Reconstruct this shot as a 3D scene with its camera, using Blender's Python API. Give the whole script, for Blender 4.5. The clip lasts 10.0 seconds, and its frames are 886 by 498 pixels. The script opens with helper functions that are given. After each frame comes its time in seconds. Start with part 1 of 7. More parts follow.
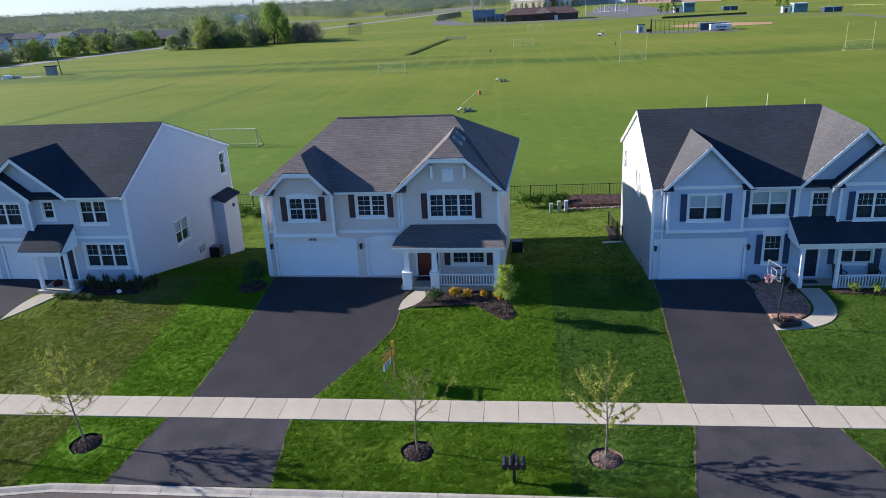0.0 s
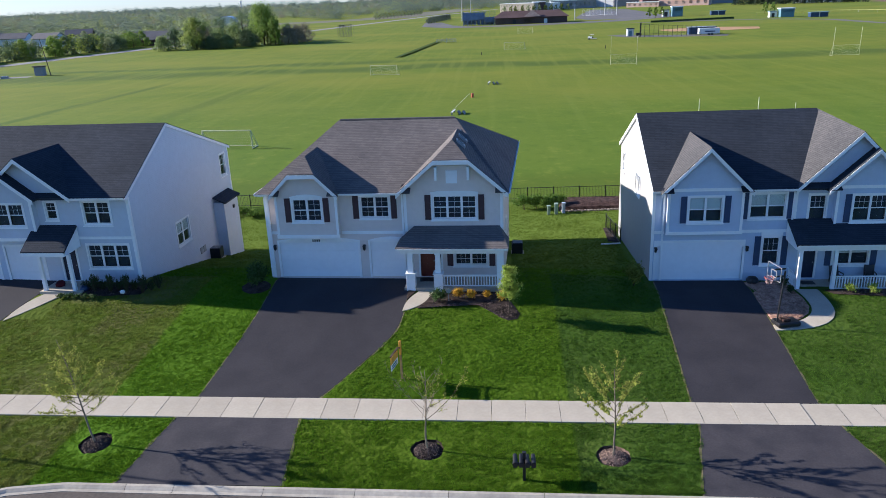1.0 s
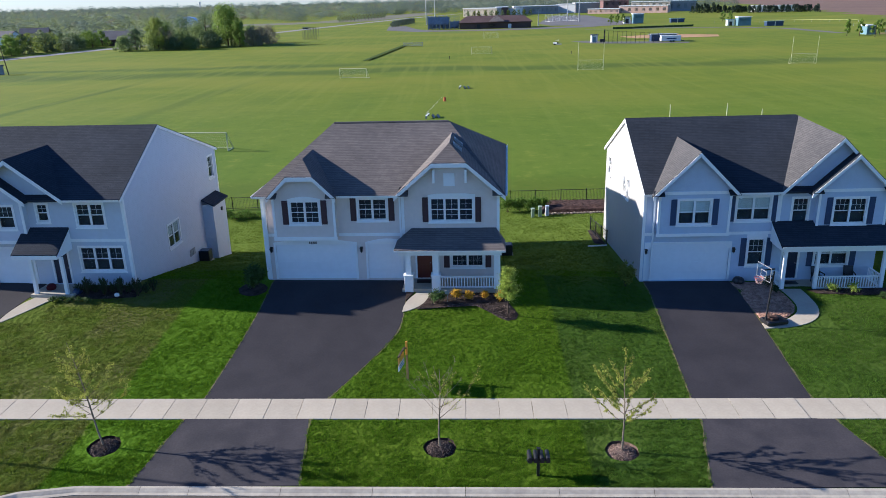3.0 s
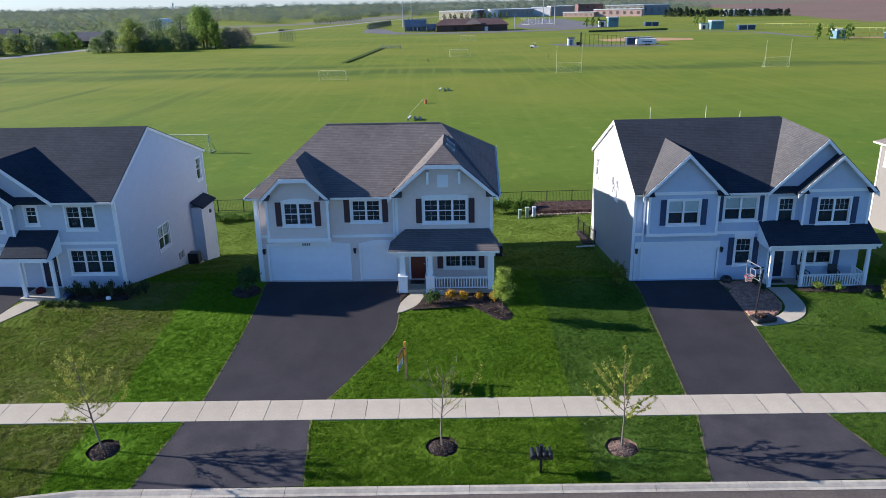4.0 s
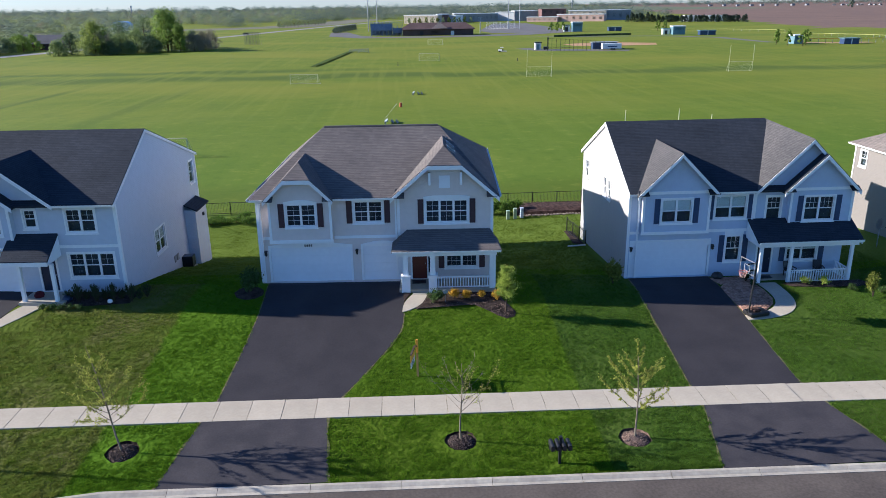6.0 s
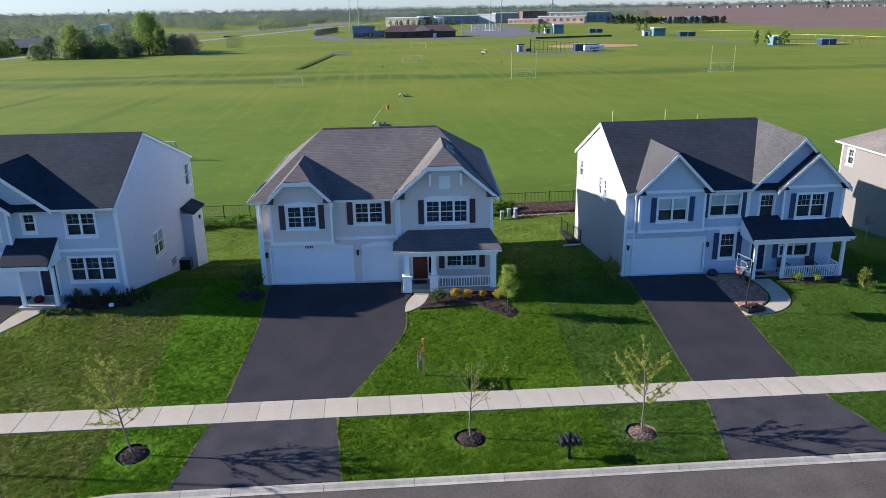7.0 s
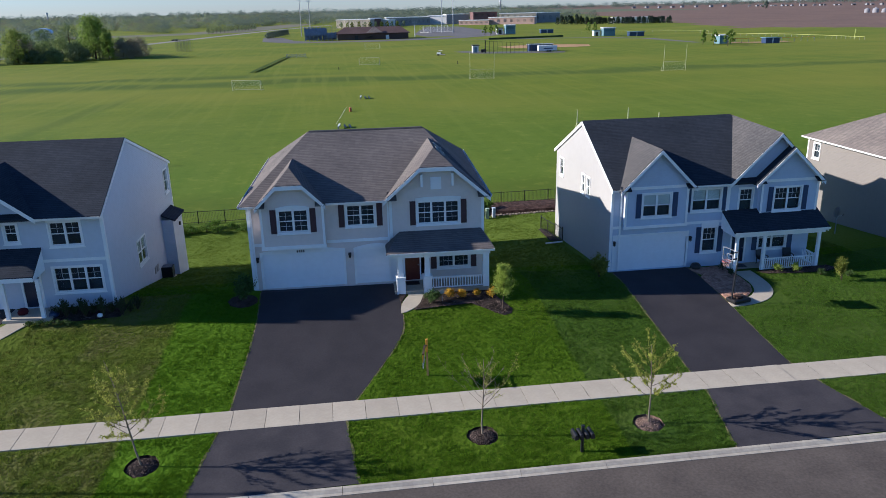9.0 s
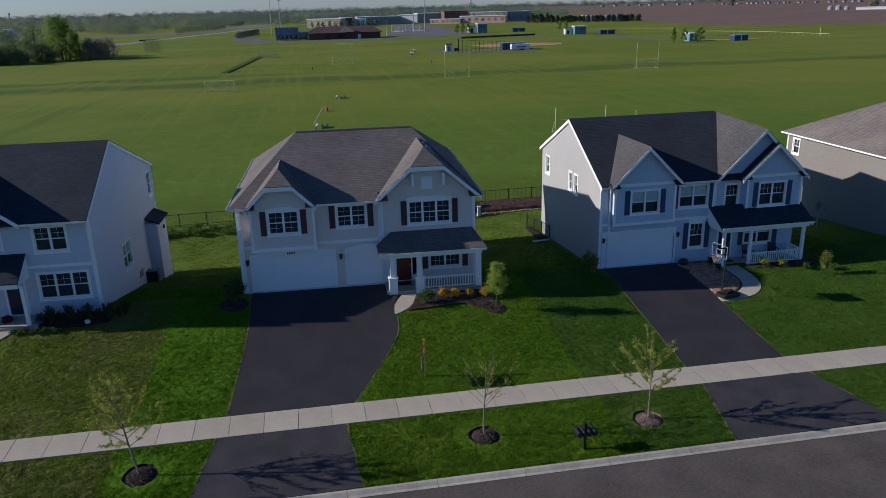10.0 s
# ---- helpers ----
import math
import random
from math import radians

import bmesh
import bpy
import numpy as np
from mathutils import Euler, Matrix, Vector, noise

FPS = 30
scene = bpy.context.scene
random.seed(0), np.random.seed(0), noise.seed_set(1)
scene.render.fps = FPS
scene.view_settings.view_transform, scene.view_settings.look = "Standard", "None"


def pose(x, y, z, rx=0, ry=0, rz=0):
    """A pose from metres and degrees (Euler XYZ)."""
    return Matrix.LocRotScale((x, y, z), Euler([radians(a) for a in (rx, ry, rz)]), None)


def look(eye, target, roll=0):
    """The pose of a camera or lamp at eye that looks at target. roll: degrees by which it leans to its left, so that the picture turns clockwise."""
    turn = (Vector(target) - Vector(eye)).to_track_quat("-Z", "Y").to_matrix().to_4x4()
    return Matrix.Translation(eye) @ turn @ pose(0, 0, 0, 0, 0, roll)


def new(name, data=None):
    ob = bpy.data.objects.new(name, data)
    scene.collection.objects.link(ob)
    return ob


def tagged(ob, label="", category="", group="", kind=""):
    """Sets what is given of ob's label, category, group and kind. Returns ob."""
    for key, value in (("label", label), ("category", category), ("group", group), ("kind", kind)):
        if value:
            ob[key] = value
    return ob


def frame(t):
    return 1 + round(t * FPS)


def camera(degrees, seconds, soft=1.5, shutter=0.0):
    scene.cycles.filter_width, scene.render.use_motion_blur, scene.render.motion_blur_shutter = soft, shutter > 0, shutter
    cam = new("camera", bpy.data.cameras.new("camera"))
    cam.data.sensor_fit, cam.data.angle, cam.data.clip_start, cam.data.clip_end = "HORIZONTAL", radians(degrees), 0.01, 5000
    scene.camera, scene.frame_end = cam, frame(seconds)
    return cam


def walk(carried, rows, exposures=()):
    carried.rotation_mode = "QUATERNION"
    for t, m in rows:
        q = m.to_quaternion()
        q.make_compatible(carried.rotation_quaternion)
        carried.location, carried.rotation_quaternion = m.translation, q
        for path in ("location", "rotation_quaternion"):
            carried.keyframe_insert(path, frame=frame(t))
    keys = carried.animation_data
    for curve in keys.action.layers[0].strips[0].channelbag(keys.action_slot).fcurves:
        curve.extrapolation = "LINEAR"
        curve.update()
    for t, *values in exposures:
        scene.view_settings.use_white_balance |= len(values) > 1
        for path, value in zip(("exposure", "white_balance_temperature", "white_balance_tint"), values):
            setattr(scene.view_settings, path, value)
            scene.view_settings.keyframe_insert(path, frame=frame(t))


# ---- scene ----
cam = camera(61.8, 10.0, 0.75)
EXPO = 1.44
PATH = [
    (0, (9.415, -29.106, 17.27), (9.224, -27.226, 16.617), -2.8),
    (0.5, (8.955, -29.35, 17.313), (8.78, -27.466, 16.663), -2.6),
    (1, (8.568, -29.528, 17.358), (8.409, -27.642, 16.709), -2.4),
    (1.5, (8.081, -29.711, 17.401), (7.943, -27.824, 16.754), -2.2),
    (2, (7.585, -29.864, 17.443), (7.47, -27.974, 16.797), -2.0),
    (2.5, (7.043, -30.034, 17.499), (6.955, -28.143, 16.854), -1.7),
    (4, (5.501, -30.438, 17.523), (5.509, -28.543, 16.885), -1.2),
    (4.5, (4.94, -30.602, 17.549), (4.972, -28.706, 16.912), -1.0),
    (5, (4.374, -30.758, 17.538), (4.429, -28.862, 16.904), -1.0),
    (5.5, (3.829, -30.915, 17.534), (3.909, -29.019, 16.902), -0.9),
    (7, (2.175, -31.333, 17.546), (2.325, -29.439, 16.921), -1.0),
    (7.5, (1.625, -31.482, 17.557), (1.804, -29.59, 16.934), -1.1),
    (8, (1.01, -31.53, 17.593), (1.222, -29.641, 16.97), -1.1),
    (8.5, (0.447, -31.408, 17.591), (0.688, -29.523, 16.968), -1.1),
    (9, (-0.121, -31.233, 17.584), (0.151, -29.352, 16.96), -1.3),
    (9.5, (-0.641, -31.078, 17.596), (-0.335, -29.204, 16.97), -1.4),
    (10, (-1.176, -30.889, 17.592), (-0.834, -29.021, 16.964), -1.5),
]
walk(cam, [(t, look(eye, target, roll)) for t, eye, target, roll in PATH],
     [(t, EXPO - d, 4610, 16) for t, d in ((0.0, 0.0), (8.2, 0.0), (8.6, 0.14), (9.0, 0.35), (9.5, 0.71), (10.0, 1.11))])

# ---- light ----
SUN_DIR = Vector((1.0, -0.160, -0.427)).normalized()      # the way the light travels
ELEV = math.asin(-SUN_DIR.z)
world = bpy.data.worlds.new("sky")
scene.world = world
world.use_nodes = True
wn = world.node_tree.nodes
sky = wn.new("ShaderNodeTexSky")
sky.sky_type, sky.sun_disc = "NISHITA", False
sky.sun_elevation = ELEV
sky.sun_rotation = math.atan2(-SUN_DIR.x, -SUN_DIR.y)
sky.air_density, sky.dust_density, sky.ozone_density = 1.0, 0.15, 3.3
wn["Background"].inputs["Strength"].default_value = 0.050
world.node_tree.links.new(sky.outputs[0], wn["Background"].inputs["Color"])
sun = new("sun", bpy.data.lights.new("sun", "SUN"))
sun.data.energy, sun.data.angle, sun.data.color = 5.0, radians(0.6), (1.0, 0.755, 0.45)
sun.matrix_world = look((-60, 10, 40), Vector((-60, 10, 40)) + SUN_DIR)


# ---- materials ----
def mat(name, color, rough=0.7, vary=0.12, scale=6.0, fine=60.0, bump=0.15, metal=0.0, coat=0.0, rand=0.0, tint=None, wave=None):
    """A surface with large and fine variation of its colour and a fine relief. tint: a second colour mixed in broad patches.
    wave: (axis, period, depth) gives regular courses along an axis."""
    m = bpy.data.materials.new(name)
    m.use_nodes = True
    nt, n = m.node_tree, m.node_tree.nodes
    b = n["Principled BSDF"]
    b.inputs["Roughness"].default_value, b.inputs["Metallic"].default_value = rough, metal
    b.inputs["Coat Weight"].default_value = coat
    b.inputs["Specular IOR Level"].default_value = 0.5 if rough < 0.6 else 0.12
    tc = n.new("ShaderNodeTexCoord")
    n1, n2 = n.new("ShaderNodeTexNoise"), n.new("ShaderNodeTexNoise")
    n1.inputs["Scale"].default_value, n2.inputs["Scale"].default_value = 1.0 / scale, fine / 10.0
    n1.inputs["Detail"].default_value = n2.inputs["Detail"].default_value = 4.0
    for q in (n1, n2):
        nt.links.new(tc.outputs["Object"], q.inputs["Vector"])
    base = n.new("ShaderNodeMix")
    base.data_type = "RGBA"
    c2 = tint or tuple(c * (1 - 2 * vary) for c in color)
    base.inputs["A"].default_value, base.inputs["B"].default_value = (*color, 1), (*c2, 1)
    ramp = n.new("ShaderNodeMapRange")
    ramp.inputs["From Min"].default_value, ramp.inputs["From Max"].default_value = 0.35, 0.65
    nt.links.new(n1.outputs["Fac"], ramp.inputs["Value"])
    nt.links.new(ramp.outputs[0], base.inputs["Factor"])
    hsv = n.new("ShaderNodeHueSaturation")
    nt.links.new(base.outputs["Result"], hsv.inputs["Color"])
    val = n.new("ShaderNodeMapRange")
    val.inputs["From Min"].default_value, val.inputs["From Max"].default_value = 0.3, 0.7
    val.inputs["To Min"].default_value, val.inputs["To Max"].default_value = 1 - vary, 1 + vary
    nt.links.new(n2.outputs["Fac"], val.inputs["Value"])
    last = val.outputs[0]
    if rand:
        info = n.new("ShaderNodeObjectInfo")
        r = n.new("ShaderNodeMapRange")
        r.inputs["To Min"].default_value, r.inputs["To Max"].default_value = 1 - rand, 1 + rand
        nt.links.new(info.outputs["Random"], r.inputs["Value"])
        mul = n.new("ShaderNodeMath")
        mul.operation = "MULTIPLY"
        nt.links.new(last, mul.inputs[0])
        nt.links.new(r.outputs[0], mul.inputs[1])
        last = mul.outputs[0]
    nt.links.new(last, hsv.inputs["Value"])
    nt.links.new(hsv.outputs["Color"], b.inputs["Base Color"])
    bp = n.new("ShaderNodeBump")
    bp.inputs["Strength"].default_value, bp.inputs["Distance"].default_value = bump, 0.02
    nt.links.new(n2.outputs["Fac"], bp.inputs["Height"])
    out = bp
    if wave:
        axis, period, depth = wave
        sep, mod, div = n.new("ShaderNodeSeparateXYZ"), n.new("ShaderNodeMath"), n.new("ShaderNodeMath")
        nt.links.new(tc.outputs["Object"], sep.inputs[0])
        div.operation, mod.operation = "DIVIDE", "FRACT"
        div.inputs[1].default_value = period
        nt.links.new(sep.outputs[axis], div.inputs[0])
        nt.links.new(div.outputs[0], mod.inputs[0])
        b2 = n.new("ShaderNodeBump")
        b2.inputs["Strength"].default_value, b2.inputs["Distance"].default_value = 0.6, depth
        b2.invert = True
        nt.links.new(mod.outputs[0], b2.inputs["Height"])
        nt.links.new(bp.outputs[0], b2.inputs["Normal"])
        out = b2
    nt.links.new(out.outputs[0], b.inputs["Normal"])
    return m


def shingle_mat(name, color, tint):
    """Asphalt shingles: short tabs of slightly different tone in courses down the slope."""
    m = mat(name, color, rough=0.95, vary=0.10, scale=3.0, fine=220.0, bump=0.3, tint=tint)
    nt, n = m.node_tree, m.node_tree.nodes
    tc = n.new("ShaderNodeTexCoord")
    sep = n.new("ShaderNodeSeparateXYZ")
    nt.links.new(tc.outputs["Object"], sep.inputs[0])
    add = n.new("ShaderNodeMath")
    nt.links.new(sep.outputs["X"], add.inputs[0])
    nt.links.new(sep.outputs["Y"], add.inputs[1])
    comb = n.new("ShaderNodeCombineXYZ")
    nt.links.new(add.outputs[0], comb.inputs["X"])
    nt.links.new(sep.outputs["Z"], comb.inputs["Y"])
    br = n.new("ShaderNodeTexBrick")
    br.inputs["Scale"].default_value = 1.0
    br.inputs["Brick Width"].default_value, br.inputs["Row Height"].default_value = 0.34, 0.075
    br.inputs["Mortar Size"].default_value = 0.006
    br.inputs["Color1"].default_value, br.inputs["Color2"].default_value = (1.12, 1.11, 1.10, 1), (0.88, 0.89, 0.9, 1)
    br.inputs["Mortar"].default_value = (0.55, 0.55, 0.55, 1)
    nt.links.new(comb.outputs[0], br.inputs["Vector"])
    b = n["Principled BSDF"]
    old = b.inputs["Base Color"].links[0].from_socket
    mul = n.new("ShaderNodeMix")
    mul.data_type, mul.blend_type = "RGBA", "MULTIPLY"
    mul.inputs["Factor"].default_value = 1.0
    nt.links.new(old, mul.inputs["A"])
    nt.links.new(br.outputs["Color"], mul.inputs["B"])
    nt.links.new(mul.outputs["Result"], b.inputs["Base Color"])
    return m


def glass_mat(name):
    m = bpy.data.materials.new(name)
    m.use_nodes = True
    b = m.node_tree.nodes["Principled BSDF"]
    b.inputs["Base Color"].default_value, b.inputs["Roughness"].default_value = (0.85, 0.9, 0.92, 1), 0.02
    b.inputs["Transmission Weight"].default_value, b.inputs["IOR"].default_value = 1.0, 1.2
    return m


M = {
    "siding_grey": mat("siding_grey", (0.70, 0.625, 0.57), 0.55, 0.03, 5, 30, 0.05, wave=("Z", 0.115, 0.012)),
    "siding_blue": mat("siding_blue", (0.575, 0.60, 0.665), 0.55, 0.03, 5, 30, 0.05, wave=("Z", 0.115, 0.012)),
    "siding_slate": mat("siding_slate", (0.51, 0.565, 0.68), 0.55, 0.03, 5, 30, 0.05, wave=("Z", 0.115, 0.012)),
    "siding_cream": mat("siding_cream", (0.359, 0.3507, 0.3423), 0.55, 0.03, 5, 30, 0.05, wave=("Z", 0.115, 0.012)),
    "siding_tan": mat("siding_tan", (0.1962, 0.1795, 0.1628), 0.55, 0.03, 5, 30, 0.05, wave=("Z", 0.115, 0.012)),
    "white": mat("white_trim", (0.87, 0.87, 0.86), 0.45, 0.03, 2, 40, 0.04),
    "garage": mat("garage_white", (0.82, 0.83, 0.85), 0.4, 0.02, 3, 30, 0.03),
    "shingle_brown": shingle_mat("shingle_brown", (0.1486, 0.1336, 0.1253), (0.1169, 0.106, 0.1019)),
    "shingle_black": shingle_mat("shingle_black", (0.0359, 0.0418, 0.0543), (0.0284, 0.0334, 0.0434)),
    # Paler black shingles: sun on the right house's gable slopes put into the colour.
    "shingle_lit_grey": shingle_mat("shingle_lit_grey", (0.0877, 0.0843, 0.0852), (0.071, 0.0693, 0.0718)),
    "shingle_tan": shingle_mat("shingle_tan", (0.2004, 0.1753, 0.1545), (0.1586, 0.1378, 0.1253)),
    "plum": mat("plum_shutter", (0.045, 0.018, 0.026), 0.5, 0.08, 1, 40, 0.05, wave=("Z", 0.07, 0.01)),
    "navy": mat("navy_shutter", (0.024, 0.046, 0.115), 0.5, 0.08, 1, 40, 0.05, wave=("Z", 0.07, 0.01)),
    "glass": glass_mat("window_glass"),
    "blind": mat("pale_blind", (0.62, 0.64, 0.60), 0.6, 0.05, 1, 30, 0.03, wave=("Z", 0.05, 0.01)),
    "curtain": mat("dim_pane_backing", (0.050, 0.062, 0.080), 0.8, 0.25, 0.5, 20, 0.1),
    "door_red": mat("door_red", (0.10, 0.016, 0.012), 0.35, 0.06, 1, 30, 0.03),
    "door_navy": mat("door_navy", (0.012, 0.02, 0.05), 0.35, 0.06, 1, 30, 0.03),
    "concrete": mat("concrete", (0.4091, 0.3674, 0.2881), 0.85, 0.05, 1.1, 70, 0.2, rand=0.06, tint=(0.3674, 0.3298, 0.2588)),
    "kerb": mat("kerb_concrete", (0.4008, 0.3674, 0.2964), 0.85, 0.10, 0.6, 60, 0.3, rand=0.08, tint=(0.3256, 0.2964, 0.2463)),
    "asphalt_new": mat("asphalt_sealed", (0.0326, 0.0309, 0.0351), 0.75, 0.09, 1.7, 120, 0.3, tint=(0.0409, 0.0384, 0.0426)),
    "asphalt_apron": mat("asphalt_apron", (0.0551, 0.0509, 0.0551), 0.8, 0.10, 1.2, 120, 0.3, tint=(0.0384, 0.0367, 0.0418)),
    "asphalt_old": mat("asphalt_road", (0.0735, 0.0635, 0.0559), 0.85, 0.16, 2.0, 90, 0.35, tint=(0.0985, 0.0852, 0.0735)),
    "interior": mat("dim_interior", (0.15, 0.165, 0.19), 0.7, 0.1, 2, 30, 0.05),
    "mulch": mat("mulch", (0.0585, 0.0434, 0.0359), 0.95, 0.35, 0.4, 160, 0.8),
    "mulch_red": mat("mulch_red", (0.0835, 0.0518, 0.0418), 0.95, 0.35, 0.4, 160, 0.8),
    "black": mat("black_metal", (0.012, 0.012, 0.014), 0.45, 0.1, 1, 40, 0.05),
    "bark": mat("bark", (0.0835, 0.0626, 0.0459), 0.9, 0.2, 0.3, 120, 0.5),
    "yellow": mat("yellow_paint", (0.5845, 0.3006, 0.025), 0.5, 0.05, 1, 40, 0.05),
    "teal": mat("teal_cladding", (0.13, 0.22, 0.26), 0.5, 0.08, 3, 20, 0.05),
    "brick_far": mat("brick_far", (0.1002, 0.071, 0.0626), 0.9, 0.1, 5, 20, 0.1),
    "steel": mat("galvanised_steel", (0.3507, 0.359, 0.3674), 0.5, 0.08, 1, 40, 0.05, metal=0.3),
    "goal_white": mat("goal_white", (0.668, 0.668, 0.6513), 0.4, 0.02, 1, 40, 0.02),
}


# ---- mesh helpers ----
def fill(ob_mesh, bm):
    bmesh.ops.recalc_face_normals(bm, faces=bm.faces)
    bm.to_mesh(ob_mesh)
    bm.free()


def thing(name, m, label, category, group="", kind=""):
    ob = new(name)
    ob.empty_display_size = 0.2
    ob.matrix_world = m
    return tagged(ob, label, category, group, kind)


def part(name, bm, material, parent=None, label=""):
    """One mesh, in the parent's own coordinates, linked under it."""
    me = bpy.data.meshes.new(name)
    fill(me, bm)
    me.materials.append(M[material] if isinstance(material, str) else material)
    ob = new(name, me)
    ob.parent = parent
    if label:
        ob["label"] = label
    return ob


def box(bm, x0, x1, y0, y1, z0, z1, bevel=0.0):
    vs = [bm.verts.new((x, y, z)) for z in (z0, z1) for y in (y0, y1) for x in (x0, x1)]
    fs = [bm.faces.new([vs[i] for i in q]) for q in ((0, 1, 3, 2), (4, 5, 7, 6), (0, 1, 5, 4), (2, 3, 7, 6), (0, 2, 6, 4), (1, 3, 7, 5))]
    if bevel:
        bmesh.ops.bevel(bm, geom=list({e for f in fs for e in f.edges}), offset=bevel, segments=1, affect="EDGES")
    return bm


def boxes(*specs, bevel=0.0):
    bm = bmesh.new()
    for s in specs:
        box(bm, *s, bevel=bevel)
    return bm


def slab(bm, pts, thick, way=(0, 0, -1)):
    """A plate: the outline pts as its upper face, with thickness along way."""
    d = Vector(way) * thick
    top = [bm.verts.new(p) for p in pts]
    low = [bm.verts.new(Vector(p) + d) for p in pts]
    bm.faces.new(top)
    bm.faces.new(low[::-1])
    for i in range(len(pts)):
        j = (i + 1) % len(pts)
        bm.faces.new((top[i], low[i], low[j], top[j]))
    return bm


def tube(bm, a, b, r0, r1=None, n=8):
    a, b, r1 = Vector(a), Vector(b), r0 if r1 is None else r1
    q = (b - a).to_track_quat("Z", "Y")
    rings = []
    for p, r in ((a, r0), (b, r1)):
        rings.append([bm.verts.new(p + q @ Vector((r * math.cos(2 * math.pi * k / n), r * math.sin(2 * math.pi * k / n), 0))) for k in range(n)])
    for k in range(n):
        bm.faces.new((rings[0][k], rings[0][(k + 1) % n], rings[1][(k + 1) % n], rings[1][k]))
    bm.faces.new(rings[0][::-1])
    bm.faces.new(rings[1])
    return bm


def wall_bm(bm, length, z0, z1, openings, thick, m):
    """A wall along +x in its own frame, outer face at y = 0, inner face at y = thick, cut by openings (x0, x1, z0, z1); m places it."""
    us = sorted({0.0, length, *[v for o in openings for v in o[:2]]})
    zs = sorted({z0, z1, *[v for o in openings for v in o[2:]]})
    cache = {}

    def v(u, y, z):
        k = (round(u, 4), round(y, 4), round(z, 4))
        if k not in cache:
            cache[k] = bm.verts.new(m @ Vector((u, y, z)))
        return cache[k]
    solid = {}
    for i in range(len(us) - 1):
        for j in range(len(zs) - 1):
            cu, cz = (us[i] + us[i + 1]) / 2, (zs[j] + zs[j + 1]) / 2
            solid[i, j] = not any(o[0] < cu < o[1] and o[2] < cz < o[3] for o in openings)
    for (i, j), on in solid.items():
        if not on:
            continue
        a, b, c, d = us[i], us[i + 1], zs[j], zs[j + 1]
        bm.faces.new((v(a, 0, c), v(b, 0, c), v(b, 0, d), v(a, 0, d)))
        bm.faces.new((v(a, thick, c), v(a, thick, d), v(b, thick, d), v(b, thick, c)))
        for (di, dj), e in (((-1, 0), ((a, c), (a, d))), ((1, 0), ((b, c), (b, d))), ((0, -1), ((a, c), (b, c))), ((0, 1), ((a, d), (b, d)))):
            if not solid.get((i + di, j + dj), False):
                (p, q), (r, s) = e
                bm.faces.new((v(p, 0, q), v(r, 0, s), v(r, thick, s), v(p, thick, q)))
    return bm


FRONT = Matrix.Identity(4)


# ---- the lie of the land ----
def lerp(tab, x):
    if x <= tab[0][0]:
        return tab[0][1]
    for (a, u), (b, v) in zip(tab, tab[1:]):
        if x <= b:
            return u + (v - u) * (x - a) / (b - a)
    return tab[-1][1]


def smooth(k):
    k = min(1, max(0, k))
    return k * k * (3 - 2 * k)


PAD = [(-45, 2.1), (-16, 1.72), (-10, 1.6), (-4, 1.4), (8, 1.25), (13, 0.85), (18, 0.5), (30, 0.35), (34, 0.4), (39, 0.75), (60, 0.8)]
BACK = [(-45, -1.5), (-12, -1.5), (8, -1.2), (20, -0.5), (35, -0.5), (60, -0.5)]


def walk_z(x):
    return max(-0.5, min(0.25, -0.011 * x))


def ground(x, y):
    w = walk_z(x)
    if y < 0:
        if y > -1.75:
            return w
        return w + (-0.33 - w) * min(1, (-1.75 - y) / 4.0)
    pad = lerp(PAD, x)
    if y < 11.5:
        k = y / 11.5
        return w + (pad - w) * (0.55 * k + 0.45 * smooth(k))
    bz = lerp(BACK, x)
    if y < 26:
        return pad + (bz - pad) * (y - 11.5) / 14.5
    if y < 40:
        return bz + (-1.2 - bz) * smooth((y - 28) / 12)
    return -1.2


def kerb_y(x):
    """The back edge of the kerb; the street bends away at its left."""
    if x < -9:
        u = min(4.0, -9 - x)
        return -5.933 - 0.085 * u * u - 0.68 * max(0, -13 - x)
    return -5.95 - 0.017 * (x + 8)


# ---- ground, street and drives ----
TREES = [(-8.8, -3.57), (5.4, -3.74), (12.86, -4.02)]
DRIVES = {     # left and right edges by distance from the pavement
    "mid": ([(0, -5.66), (2, -5.5), (5.3, -5.2), (8, -5.0), (12.2, -5.05)], [(0, 0.05), (1, 0.6), (2.6, 1.4), (4.2, 2.25), (5.6, 2.9), (6.7, 3.08), (8.5, 3.12), (12.2, 3.15)]),
    "right": ([(0, 16.87), (4.6, 17.2), (9, 17.45), (13.4, 17.75)], [(0, 22.3), (6.65, 22.7), (13.4, 23.0)]),
    "left": ([(0, -30), (11.2, -28.5)], [(0, -21.6), (4, -20.2), (6.5, -19.4), (8, -19.2), (9.5, -18.75), (11.2, -18.7)]),
}
APRONS = {
    "mid": ([(-6.0, -6.82), (-1.7, -5.96)], [(-6.0, -0.05), (-1.7, -0.44)]),
    "right": ([(-6.36, 15.80), (-1.7, 16.8)], [(-6.36, 23.55), (-1.7, 22.5)]),
    "left": ([(-8, -31), (-1.7, -30)], [(-8, -21), (-1.7, -21.6)]),
}


def on_paving(x, y):
    for tabs in (DRIVES, APRONS):
        for l, r in tabs.values():
            if l[0][0] <= y <= l[-1][0] and lerp(l, y) + 0.12 < x < lerp(r, y) - 0.12:
                return True
    return -1.68 < y < -0.08


def steps_to(near, far, first, growth):
    out, v, d = [], near, first
    while v < far:
        d *= growth
        v += d
        out.append(min(v, far))
    return out


